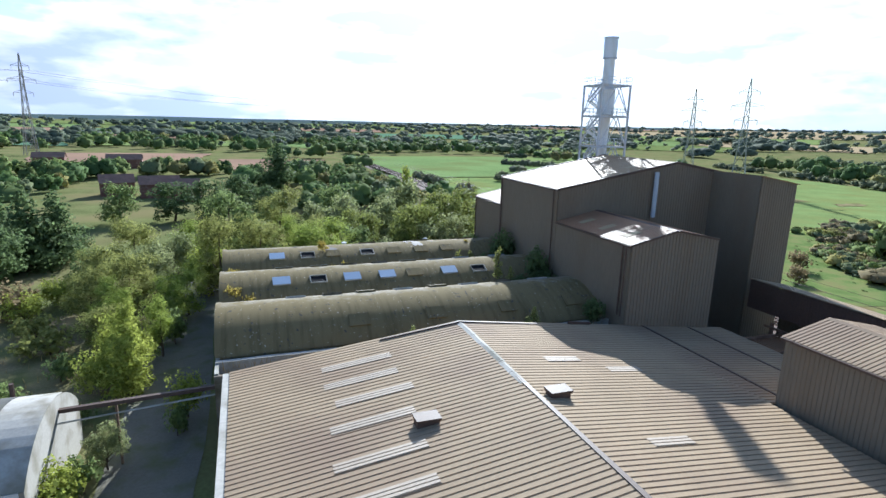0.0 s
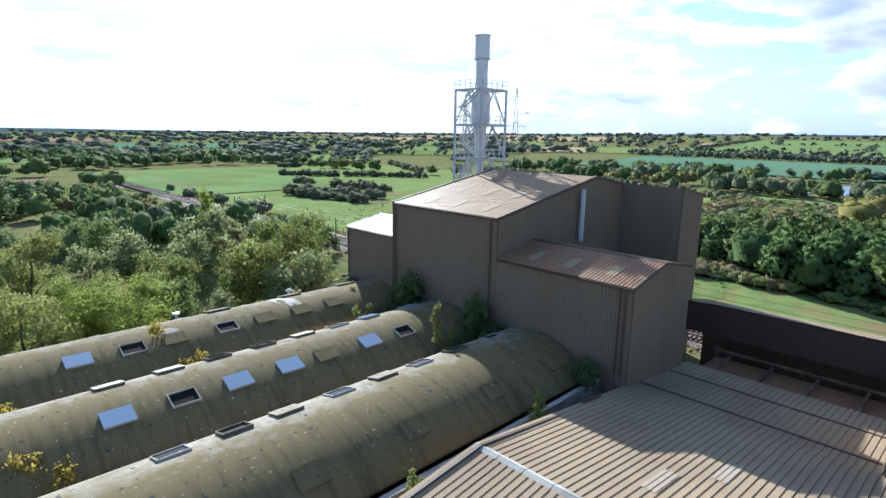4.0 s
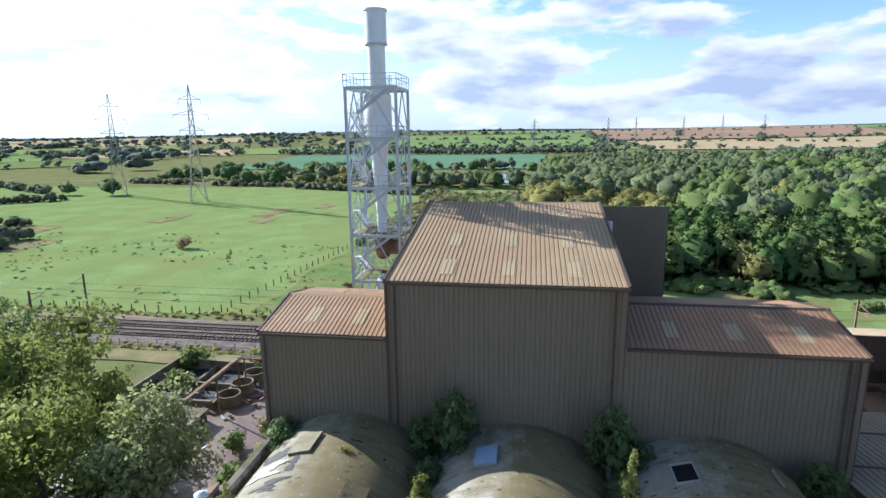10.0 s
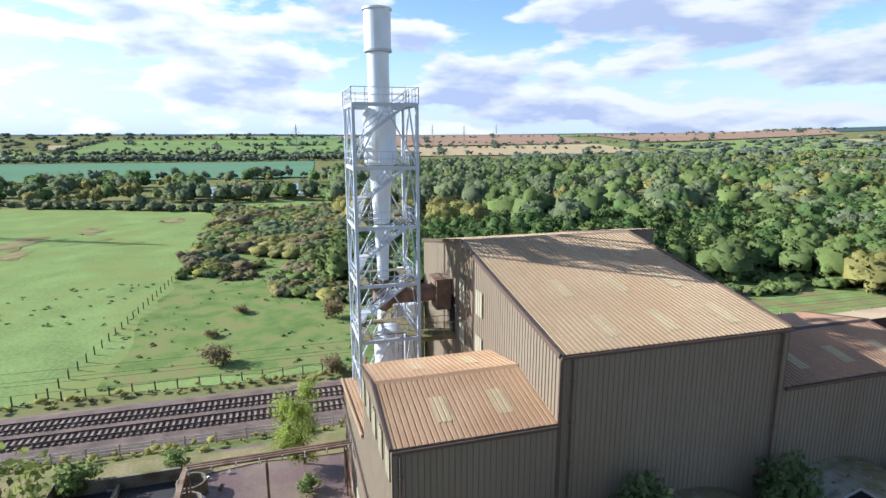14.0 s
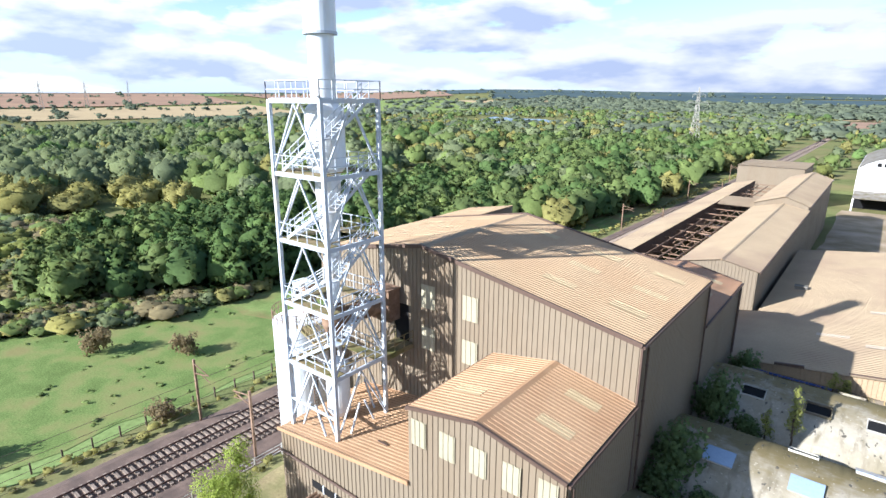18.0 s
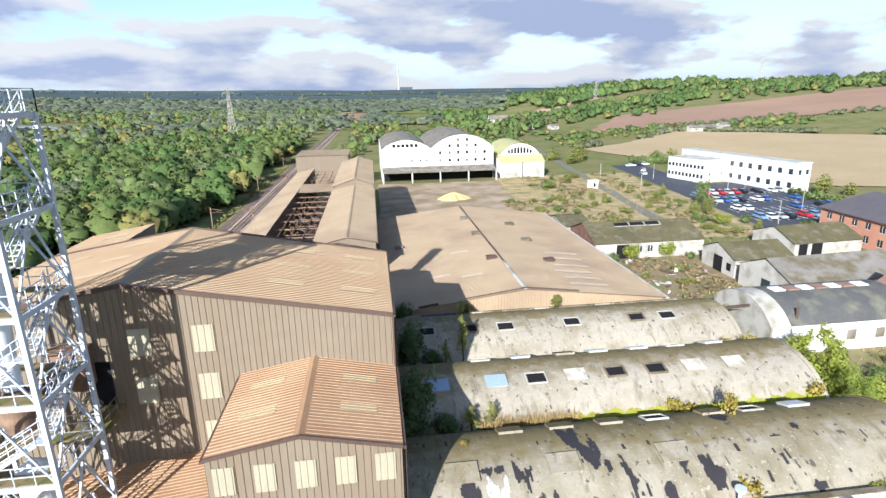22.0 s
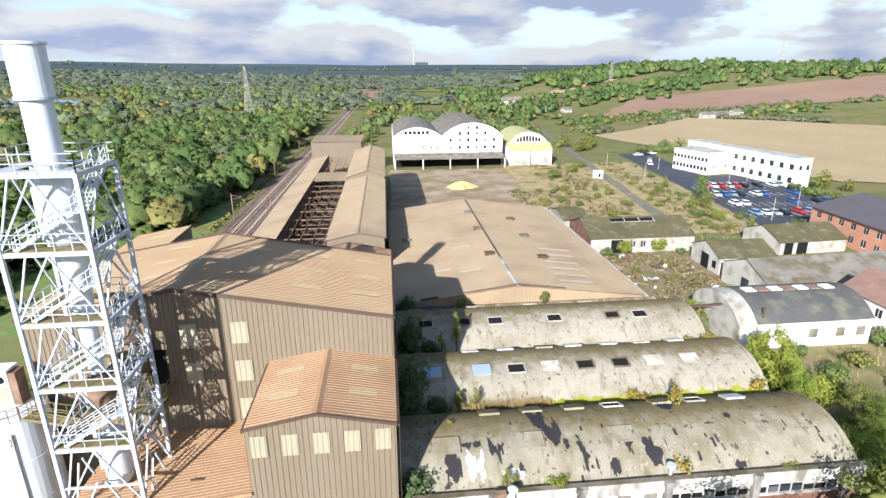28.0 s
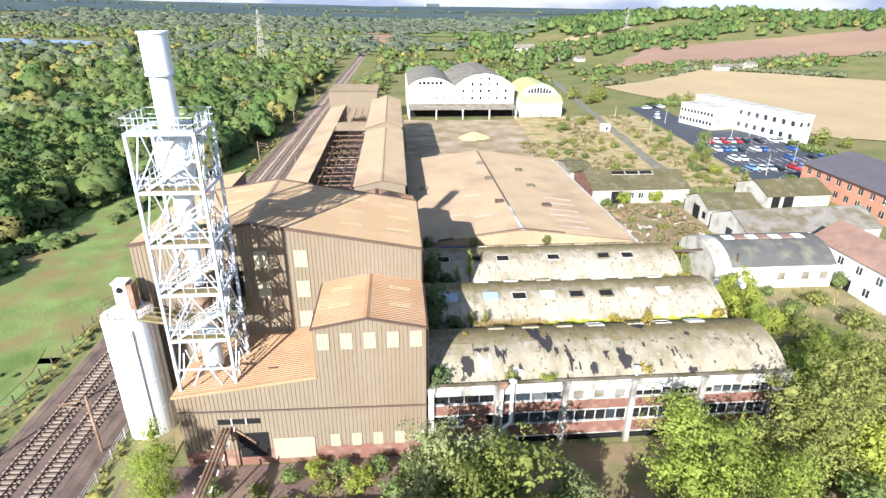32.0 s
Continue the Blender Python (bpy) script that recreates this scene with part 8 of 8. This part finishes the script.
def mixed_wood(label, pts, hlo, hhi, leaves, size, share, seed, wide=(0.36, 0.55), clump=30.0, **kw):
    """share: how common each leaf colour is; alike trees stand in groups."""
    kind = []
    for x, y in pts:
        g = [math.log(s_ + 1e-6) + 3.2 * nz(x, y, clump, 20.0 + 7 * k) + rw.gumbel() * 0.5 for k, s_ in enumerate(share)]
        kind.append(int(np.argmax(g)))
    kind = np.array(kind)
    for k in range(6):
        q = pts[kind == k]
        if len(q) < 2:
            continue
        hs = rw.uniform(hlo, hhi, len(q)) * (0.8 if k in (2, 5) else 1.0)
        wood("wood", label, q, hs, hs * rw.uniform(*wide, len(q)), LW[k], leaves, size, seed + k, **kw)


def wood_edge(x, y):
    """True inside the dense wood west of the line."""
    east = -104 + 3 * nz(x, y, 14) if y > -50 else -104 + (y + 50) * 0.55 + 3 * nz(x, y, 14)
    return x < east and y > -76 + 4 * nz(x, y, 20) and y > -78 + (-132 - x) * 0.55 and x > -156 + 10 * nz(x, y, 18)


mixed_wood("dense green wood beside the pasture", scatter(rw, 470, -196, -98, -84, 62, wood_edge, 4.8), 6.8, 11.0, 440, 0.92, (0.56, 0.40, 0.02, 0.0, 0.0, 0.02), 100, (0.34, 0.46), lobes=15, low=-0.02)
mixed_wood("tangled wood along the railway", scatter(rw, 520, -166, -76, 4, 300, lambda x, y: not (x > -96 and y < 26) and not (y < 62 and wood_edge(x, y)) and x < -76 + 0.012 * y - 0.48 * max(0, 40 - y) + 2 * nz(x, y, 12), 6.4), 6.5, 12.5, 230, 1.0, (0.26, 0.36, 0.22, 0.10, 0.01, 0.05), 120, (0.46, 0.60), 22, lobes=13, low=0.0)
mixed_wood("valley woodland", scatter(rw, 370, -420, -160, 60, 330, lambda x, y: nz(x, y, 60, 2.0) > -0.42, 8.5), 8, 14, 110, 1.3, (0.12, 0.28, 0.22, 0.34, 0.01, 0.03), 130, (0.46, 0.64), lobes=10)
mixed_wood("wide valley woodland", scatter(rw, 1050, -640, -76, 300, 900, lambda x, y: x < -77 + 0.012 * y and not (-540 < x < -360 and 520 < y < 680) and nz(x, y, 90) > -0.4, 8.6), 6, 10, 30, 1.8, (0.12, 0.30, 0.28, 0.24, 0.01, 0.05), 140, (0.48, 0.7), 60, lobes=6)
mixed_wood("grey willows in the valley", scatter(rw, 620, -560, -150, -58, 330, lambda x, y: not (x > -200 and (y < -12 or y > 62 or wood_edge(x - 3, y))) and not (-425 < x < -318 and -140 < y < -52) and not (x < -455 and y < -20) and not (x > -430 and y > 62) and nz(x, y, 60, 3.0) > -0.25, 9.0), 8, 14, 90, 1.4, (0.14, 0.22, 0.10, 0.62, 0.005, 0.005), 160, (0.44, 0.58), 45, droop=0.45, lobes=10)
mixed_wood("trees about the pond and hedges", scatter(rw, 150, -470, -262, -330, -58, lambda x, y: not (-412 < x < -326 and -134 < y < -58) and x < -258 - 0.45 * max(0.0, -110 - y) and (nz(x, y, 26, 5.5) > 0.1 or abs(x + 318) < 7 or abs(y + 55) < 8), 7.0), 5, 11, 150, 1.0, (0.25, 0.25, 0.2, 0.35, 0.03, 0.0), 170, (0.42, 0.6), 40, lobes=8)
mixed_wood("trees along the line and yard", scatter(rw, 330, -52, 84, 172, 560, lambda x, y: x > -50 + 0.012 * y and not (x > 44 + 0.12 * (y - 20) - 3 and x < 56 + 0.12 * (y - 20)) and not (70 < x and 190 < y < 300) and nz(x, y, 40, 6.0) > -0.2, 6.4), 3.5, 8, 90, 0.9, (0.12, 0.36, 0.30, 0.08, 0.02, 0.12), 180, (0.45, 0.65), lobes=5)
mixed_wood("hillside woods", scatter(rw, 420, 60, 640, 300, 900, lambda x, y: nz(x, y, 130, 7.0) > -0.02 and not (175 < x < 740 and 270 < y < 400) and not (150 < x < 350 and 530 < y < 680), 9.0), 6, 11, 50, 1.7, (0.5, 0.40, 0.08, 0.02, 0.01, 0.0), 200, (0.45, 0.65), 60, lobes=5)
mixed_wood("wood on the hilltop", scatter(rw, 330, 190, 620, 560, 800, lambda x, y: y > 500 + 0.3 * x and nz(x, y, 90, 17.0) > -0.3, 10.0), 10, 16, 50, 2.0, (0.6, 0.36, 0.04, 0.0, 0.0, 0.0), 280, (0.42, 0.6), 60, lobes=5)
mixed_wood("wood above the ploughed field", scatter(rw, 170, 190, 540, 428, 570, lambda x, y: y > 432 + 0.02 * (x - 200) and nz(x, y, 50, 27.0) > -0.25 and y < 520 + 0.15 * (x - 200), 7.5), 6, 11, 70, 1.3, (0.4, 0.4, 0.14, 0.0, 0.02, 0.04), 290, (0.45, 0.62), 40, lobes=7)
mixed_wood("shrubs between the stubble and the ploughed field", scatter(rw, 150, 92, 300, 205, 350, lambda x, y: (y > 272 - 0.15 * (x - 100) + 6 or (x < 112 and y > 215)) and y < 318 + 0.3 * max(0, 150 - x) - 0.1 * (x - 150) and not (188 < x < 232 and 254 < y < 276) and nz(x, y, 30, 37.0) > -0.15, 4.6), 1.8, 5, 70, 0.8, (0.12, 0.42, 0.28, 0.04, 0.02, 0.12), 296, (0.6, 0.9), 26, lobes=6, low=-0.05)
mixed_wood("trees round the southern fields", scatter(rw, 360, -150, 300, -300, -128, lambda x, y: nz(x, y, 45, 2.0) > 0.0 and not (-78 < x < -52) and x > -74 and not (10 < x < 70 and y > -270), 8.0), 5, 9, 100, 1.0, (0.3, 0.38, 0.2, 0.08, 0.02, 0.04), 220, (0.42, 0.62), lobes=8)


def southern(x, y):
    if 10 < x < 150 and -455 < y < -290 or -50 < x < 28 and -392 < y < -268 or -215 < x < -56 and -440 < y < -262:
        return False
    return nz(x, y, 70, 5.0) > -0.12


mixed_wood("trees beyond the cottages", scatter(rw, 560, -260, 420, -760, -270, southern, 10.0), 6, 11, 36, 2.0, (0.40, 0.36, 0.14, 0.08, 0.02, 0.0), 240, (0.5, 0.7), 60, lobes=5)
mixed_wood("eastern hillside trees", scatter(rw, 150, 150, 700, -330, 330, lambda x, y: nz(x, y, 100, 9.0) > 0.16 and not (90 < x < 440 and -40 < y < 285) and not (x > 180 and y > 280), 10.0), 7, 12, 28, 1.8, (0.4, 0.45, 0.1, 0.02, 0.02, 0.01), 260, (0.42, 0.6), 60, lobes=4)
# broad olive willow shrubs between the wood and the pond
op = np.array([(-217, -39), (-198, -30), (-208, -46), (-228, -48), (-236, -36), (-250, -46), (-206, -22), (-222, -24), (-262, -52), (-246, -28), (-190, -20), (-214, -58), (-230, -62), (-243, -58)], float)
wood("willow_shrubs", "broad rounded willow shrubs with olive-yellow leaves", op, rw.uniform(5.5, 8.5, len(op)), rw.uniform(5.5, 8.0, len(op)), M_WOODO, 700, 0.7, 290, lobes=12, low=0.0)


pw = np.stack([rw.uniform(-322, -296, 26), rw.uniform(-138, -56, 26)], 1)
wood("willow", "grey-green willows round the pond", pw, rw.uniform(7, 11, 26), rw.uniform(3.2, 4.8, 26), M_WOODS, 200, 0.9, 297, droop=0.45, lobes=10)
# hedgerows across the pasture and the valley
def hedge_line(x0, y0, x1, y1, step, gaps=0.0, spread=1.0):
    L_ = math.hypot(x1 - x0, y1 - y0)
    o = rw.uniform(0, 50)
    for i in range(int(L_ / step)):
        u = (i + rw.uniform(-0.4, 0.4)) * step / L_
        x, y = x0 + (x1 - x0) * u + rw.normal() * spread, y0 + (y1 - y0) * u + rw.normal() * spread
        if noise.noise(Vector((i * step / 22 + o, o, 0.5))) > gaps - 0.45:
            yield x, y


hed = []
for row in ((-112, -250, -121, -205, 2.4, -0.4), (-118, -262, -134, -212, 2.4, -0.2), (-146, -300, -160, -236, 2.8, 0.1), (-150, -372, -196, -330, 3.2, 0.1), (-176, -352, -236, -290, 3.4, 0.2), (-258, -108, -306, -216, 3.2, 0.0), (-306, -216, -330, -330, 3.6, 0.1),
            (-235, -112, -262, -106, 3.0, 0.0), (-74.5, -300, -75.5, -196, 5, 0.2), (-330, -330, -470, -345, 4, 0.1), (-262, -330, -320, -440, 4, 0.2), (-205, -436, -300, -452, 4, 0.1), (95, 210, 190, 278, 3.5, 0.1), (190, 278, 290, 168, 4.5, 0.2), (185, 300, 430, 282, 5, 0.2), (290, 168, 430, 122, 5, 0.2)):
    hed += list(hedge_line(*row))
hed = np.array(hed)
hh = rw.uniform(2.6, 4.8, len(hed))
wood("hedgerow", "dark hawthorn hedge bushes dividing the pasture", hed, hh, hh * rw.uniform(0.7, 0.95, len(hed)), M_WOODH, 110, 0.66, 301, lobes=6, low=-0.05)
belt = []
for row in ((-478, -350, -476, -60, 8, 0.25), (-785, -430, -790, 60, 5, -0.4), (-806, -440, -812, 70, 6, -0.4), (-830, -420, -838, 50, 6, -0.2), (-960, -470, -1000, 100, 8, -0.1), (-1010, -425, -1700, -530, 10, 0.0), (-1000, 60, -1720, 105, 10, 0.0), (-1320, -160, -1335, 30, 6, -0.4), (-840, 110, -1230, 100, 9, 0.1), (-1225, 110, -1200, 660, 10, 0.1)):
    belt += list(hedge_line(*row, 3.0))
for quad in CELLS:
    for i in (0, 1):
        (x0, y0), (x1, y1) = quad[i], quad[(i + 1) % 4]
        r_ = math.hypot(x0 + 20, y0 + 60)
        if (x0 < -380 and x0 > -980 and -430 < y0 < 60) or (x0 > 60 and 0 < y0 < 700):
            continue
        belt += list(hedge_line(x0, y0, x1, y1, 11 + r_ / 110, 0.15, 3.0))
belt = np.array(belt)
hh = rw.uniform(4.5, 10, len(belt))
wood("hedgerow", "distant hedgerow trees between the fields", belt, hh, hh * rw.uniform(0.6, 0.95, len(belt)), M_LEAFFAR, 9, 2.8, 305, lobes=3, body=0.85)
for mt_, sd_, cut in ((M_WOODO, 1, 0.12), (M_WOOD, 2, 0.22), (M_WOODR, 3, 0.10), (M_WOODS, 4, 0.26), (M_WOODY, 5, 0.26)):
    sc_pts = scatter(rw, 240, -252, -100, -112, -52, lambda x, y: nz(x, y, 16, 4.0 * sd_) > cut - 0.0016 * (-150 - x) and not wood_edge(x, y) and (x < -128 + 0.5 * (-112 - y) * 0.0 - 0.25 * (y + 112) or (y > -72 and x < -108)) and y > -111 + 4 * max(0, x + 112) * 0.1, 3.4)
    hh = rw.uniform(1.0, 3.4, len(sc_pts)) * np.clip((-95 - sc_pts[:, 0]) / 60, 0.4, 1.1)
    wood("scrub", "low tangled scrub along the pasture edge", sc_pts, hh, hh * rw.uniform(0.85, 1.25, len(sc_pts)), mt_, 70, 0.52, 310 + sd_, lobes=5, low=-0.08)
for mt_, sd_ in ((M_WOODR, 11), (M_WOODO, 12), (M_WOODS, 13), (M_WOOD, 14)):
    front = scatter(rw, 90, -150, -102, -90, -50, lambda x, y: not wood_edge(x, y) and (wood_edge(x - 9, y + 6) or wood_edge(x - 4, y + 12)) and nz(x, y, 8, 3.0 * sd_) > -0.1, 2.6)
    hh = rw.uniform(0.9, 2.8, len(front))
    wood("scrub", "tangled brown and olive scrub at the edge of the wood", front, hh, hh * rw.uniform(0.9, 1.3, len(front)), mt_, 70, 0.5, 345 + sd_, lobes=5, low=-0.08)
edge_pts = scatter(rw, 190, -104, -80, -48, 34, lambda x, y: nz(x, y, 9, 33.0) > -0.05 and x < -86 - 0.3 * max(0, 2 - y), 2.2)
hh = rw.uniform(0.7, 2.4, len(edge_pts))
wood("scrub", "olive scrub where the wood meets the railway", edge_pts, hh, hh * rw.uniform(0.7, 1.0, len(edge_pts)), M_WOOD, 50, 0.36, 340, lobes=5, low=-0.08)
tuft = scatter(rw, 420, -150, -76, -215, -60, lambda x, y: nz(x, y, 22, 8.0) > -0.05, 2.0)
hh = rw.uniform(0.15, 0.5, len(tuft))
wood("grass_tussocks", "coarse grass tussocks in the pasture", tuft, hh, hh * rw.uniform(1.0, 2.0, len(tuft)), M_WOOD, 8, 0.26, 320, lobes=2, low=-0.1)
dry = scatter(rw, 520, 12, 66, 6, 112, lambda x, y: nz(x, y, 12, 9.0) > -0.12 and not (x < 31 and y > 62) and not 43 < x - 0.12 * (y - 20) < 51, 1.6)
hh = rw.uniform(0.2, 1.0, len(dry))
wood("dry_weeds", "dry tan weeds and brambles on the waste ground", dry, hh, hh * rw.uniform(0.9, 1.7, len(dry)), M_WEED, 22, 0.26, 330, lobes=2, low=-0.1)
dry = scatter(rw, 240, 13, 36, -36, -6, lambda x, y: nz(x, y, 7, 5.0) > -0.05, 1.1)
hh = rw.uniform(0.15, 0.8, len(dry))
wood("dry_weeds", "dry tan weeds among the rubble of the yard", dry, hh, hh * rw.uniform(0.9, 1.7, len(dry)), M_WEED, 22, 0.2, 331, lobes=2, low=-0.1)
vp = np.array([(rx(xx, yy) + rw.normal() * 0.5, yy) for xx in (-73.2, -58.0) for yy in np.arange(-230, 240, 1.7)])
hh = rw.uniform(0.4, 1.3, len(vp))
wood("verge_plants", "rank weeds along the railway verge", vp, hh, hh * 0.85, M_WOODO, 16, 0.26, 303, lobes=2, low=-0.1)
# far copses, thinning with distance
far = list(map(tuple, scatter(rw, 1300, -760, 420, 860, 1330, lambda x, y: nz(x, y, 120, 15.0) > -0.5, 13.0)))
while len(far) < 3300:
    r_, a_ = 560 + 1750 * rw.random() ** 1.15, rw.uniform(0, 2 * np.pi)
    x, y = -20 + r_ * math.cos(a_), -60 + r_ * math.sin(a_)
    north = y > 300 and -1000 < x < 160
    if y > 1150 and -1250 < x < 1300:
        continue
    if nz(x, y, 170, 11.0) + 0.35 * nz(x, y, 60, 12.0) > (-0.3 if north else -0.02 if y < -350 and x < 200 else 0.16 if r_ < 2000 else 0.0) and not (-1730 < x < -470 and -540 < y < 100) and not (60 < x < 760 and 0 < y < 700) and not (-1230 < x < -800 and 100 < y < 640) and not (-2300 < x < -1160 and 100 < y < 1300) and not (-660 < x < -360 and 500 < y < 880):
        far.append((x, y))
far = np.array(far)
hh = rw.uniform(7, 13, len(far)) * np.where((far[:, 1] > 300) & (far[:, 0] < 160), 0.7, 1.0)
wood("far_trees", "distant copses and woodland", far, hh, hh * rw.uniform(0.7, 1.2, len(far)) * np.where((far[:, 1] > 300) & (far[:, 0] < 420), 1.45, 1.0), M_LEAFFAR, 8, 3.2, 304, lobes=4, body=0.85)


# reeds, dry grass and moss in the gutters
def blades(name, label, pts, hlo, hhi, wid, material, seed):
    rng = np.random.default_rng(seed)
    pts = np.asarray(pts, float)
    n_ = len(pts)
    a_ = rng.uniform(0, 2 * np.pi, n_)
    d = np.stack([np.cos(a_), np.sin(a_), np.zeros(n_)], 1) * wid
    h_ = rng.uniform(hlo, hhi, n_)
    top = pts + np.stack([rng.normal(0, 0.18, n_) * h_, rng.normal(0, 0.18, n_) * h_, h_], 1)
    v = np.stack([pts - d, pts + d, top], 1).reshape(-1, 3)
    t = np.arange(3 * n_).reshape(-1, 3)
    o = part(name, arrays_mesh(name, v, t), material)
    return tagged(o, label, "grass", kind="stuff")


rg = np.random.default_rng(9)


def strip(n_, x0, x1, y0, y1, z):
    return np.stack([rg.uniform(x0, x1, n_), rg.uniform(y0, y1, n_), np.full(n_, z)], 1)


blades("reeds", "tall dry straw-coloured reeds in the roof gutter", strip(1500, -19.8, -11.5, -70.7, -69.6, 7.05), 0.5, 1.5, 0.035, M_STRAW, 1)
blades("gutter_grass", "thin weeds along the roof gutters", np.concatenate([strip(900, -25, 11, -59.2, -58.1, 7.05), strip(900, -12, 11, -70.7, -69.6, 7.05)]), 0.15, 0.6, 0.03, M_MOSS, 2)
blades("dry_grass", "dry brown grass along the parapet gutter", np.concatenate([strip(5200, -26, 11.4, -81.6, -80.7, 7.12), strip(300, -26, 11, -46.2, -44.4, 6.7)]), 0.2, 0.75, 0.03, M_STRAW, 3)
creep = MB()
for i in range(150):
    xm = -13 + i * 0.162
    wd = 0.35 + 0.75 * abs(noise.noise(Vector((xm * 0.55, 3.0, 1.0)))) + 0.3 * noise.noise(Vector((xm * 2.3, 9.0, 1.0)))
    dd = [-5.62, -5.62 + 0.5 * max(0.15, wd), -5.62 + max(0.3, wd)]
    for d0, d1 in zip(dd, dd[1:]):
        creep.add([(xm + ex, -64.4 + q, arc_z(q) + 0.025) for ex, q in ((0, d0), (0.163, d0), (0.163, d1), (0, d1))], [(0, 1, 2, 3)])
tagged(part("moss_strip", creep, M_MOSS), "bright yellow-green moss creeping up the vault foot", "moss", kind="stuff")
moss = part("moss_strip", MB().box(-24, 11.3, -70.75, -69.5, 7.125, 7.17), M_MOSS)
tagged(moss, "yellow-green moss filling the roof gutter", "moss", kind="stuff")
blades("meadow_grass", "tufts of rough grass on waste ground", np.stack([rg.uniform(20, 62, 5000), rg.uniform(-84, 110, 5000), np.full(5000, 0.05)], 1), 0.2, 0.8, 0.06, M_STRAW, 4)
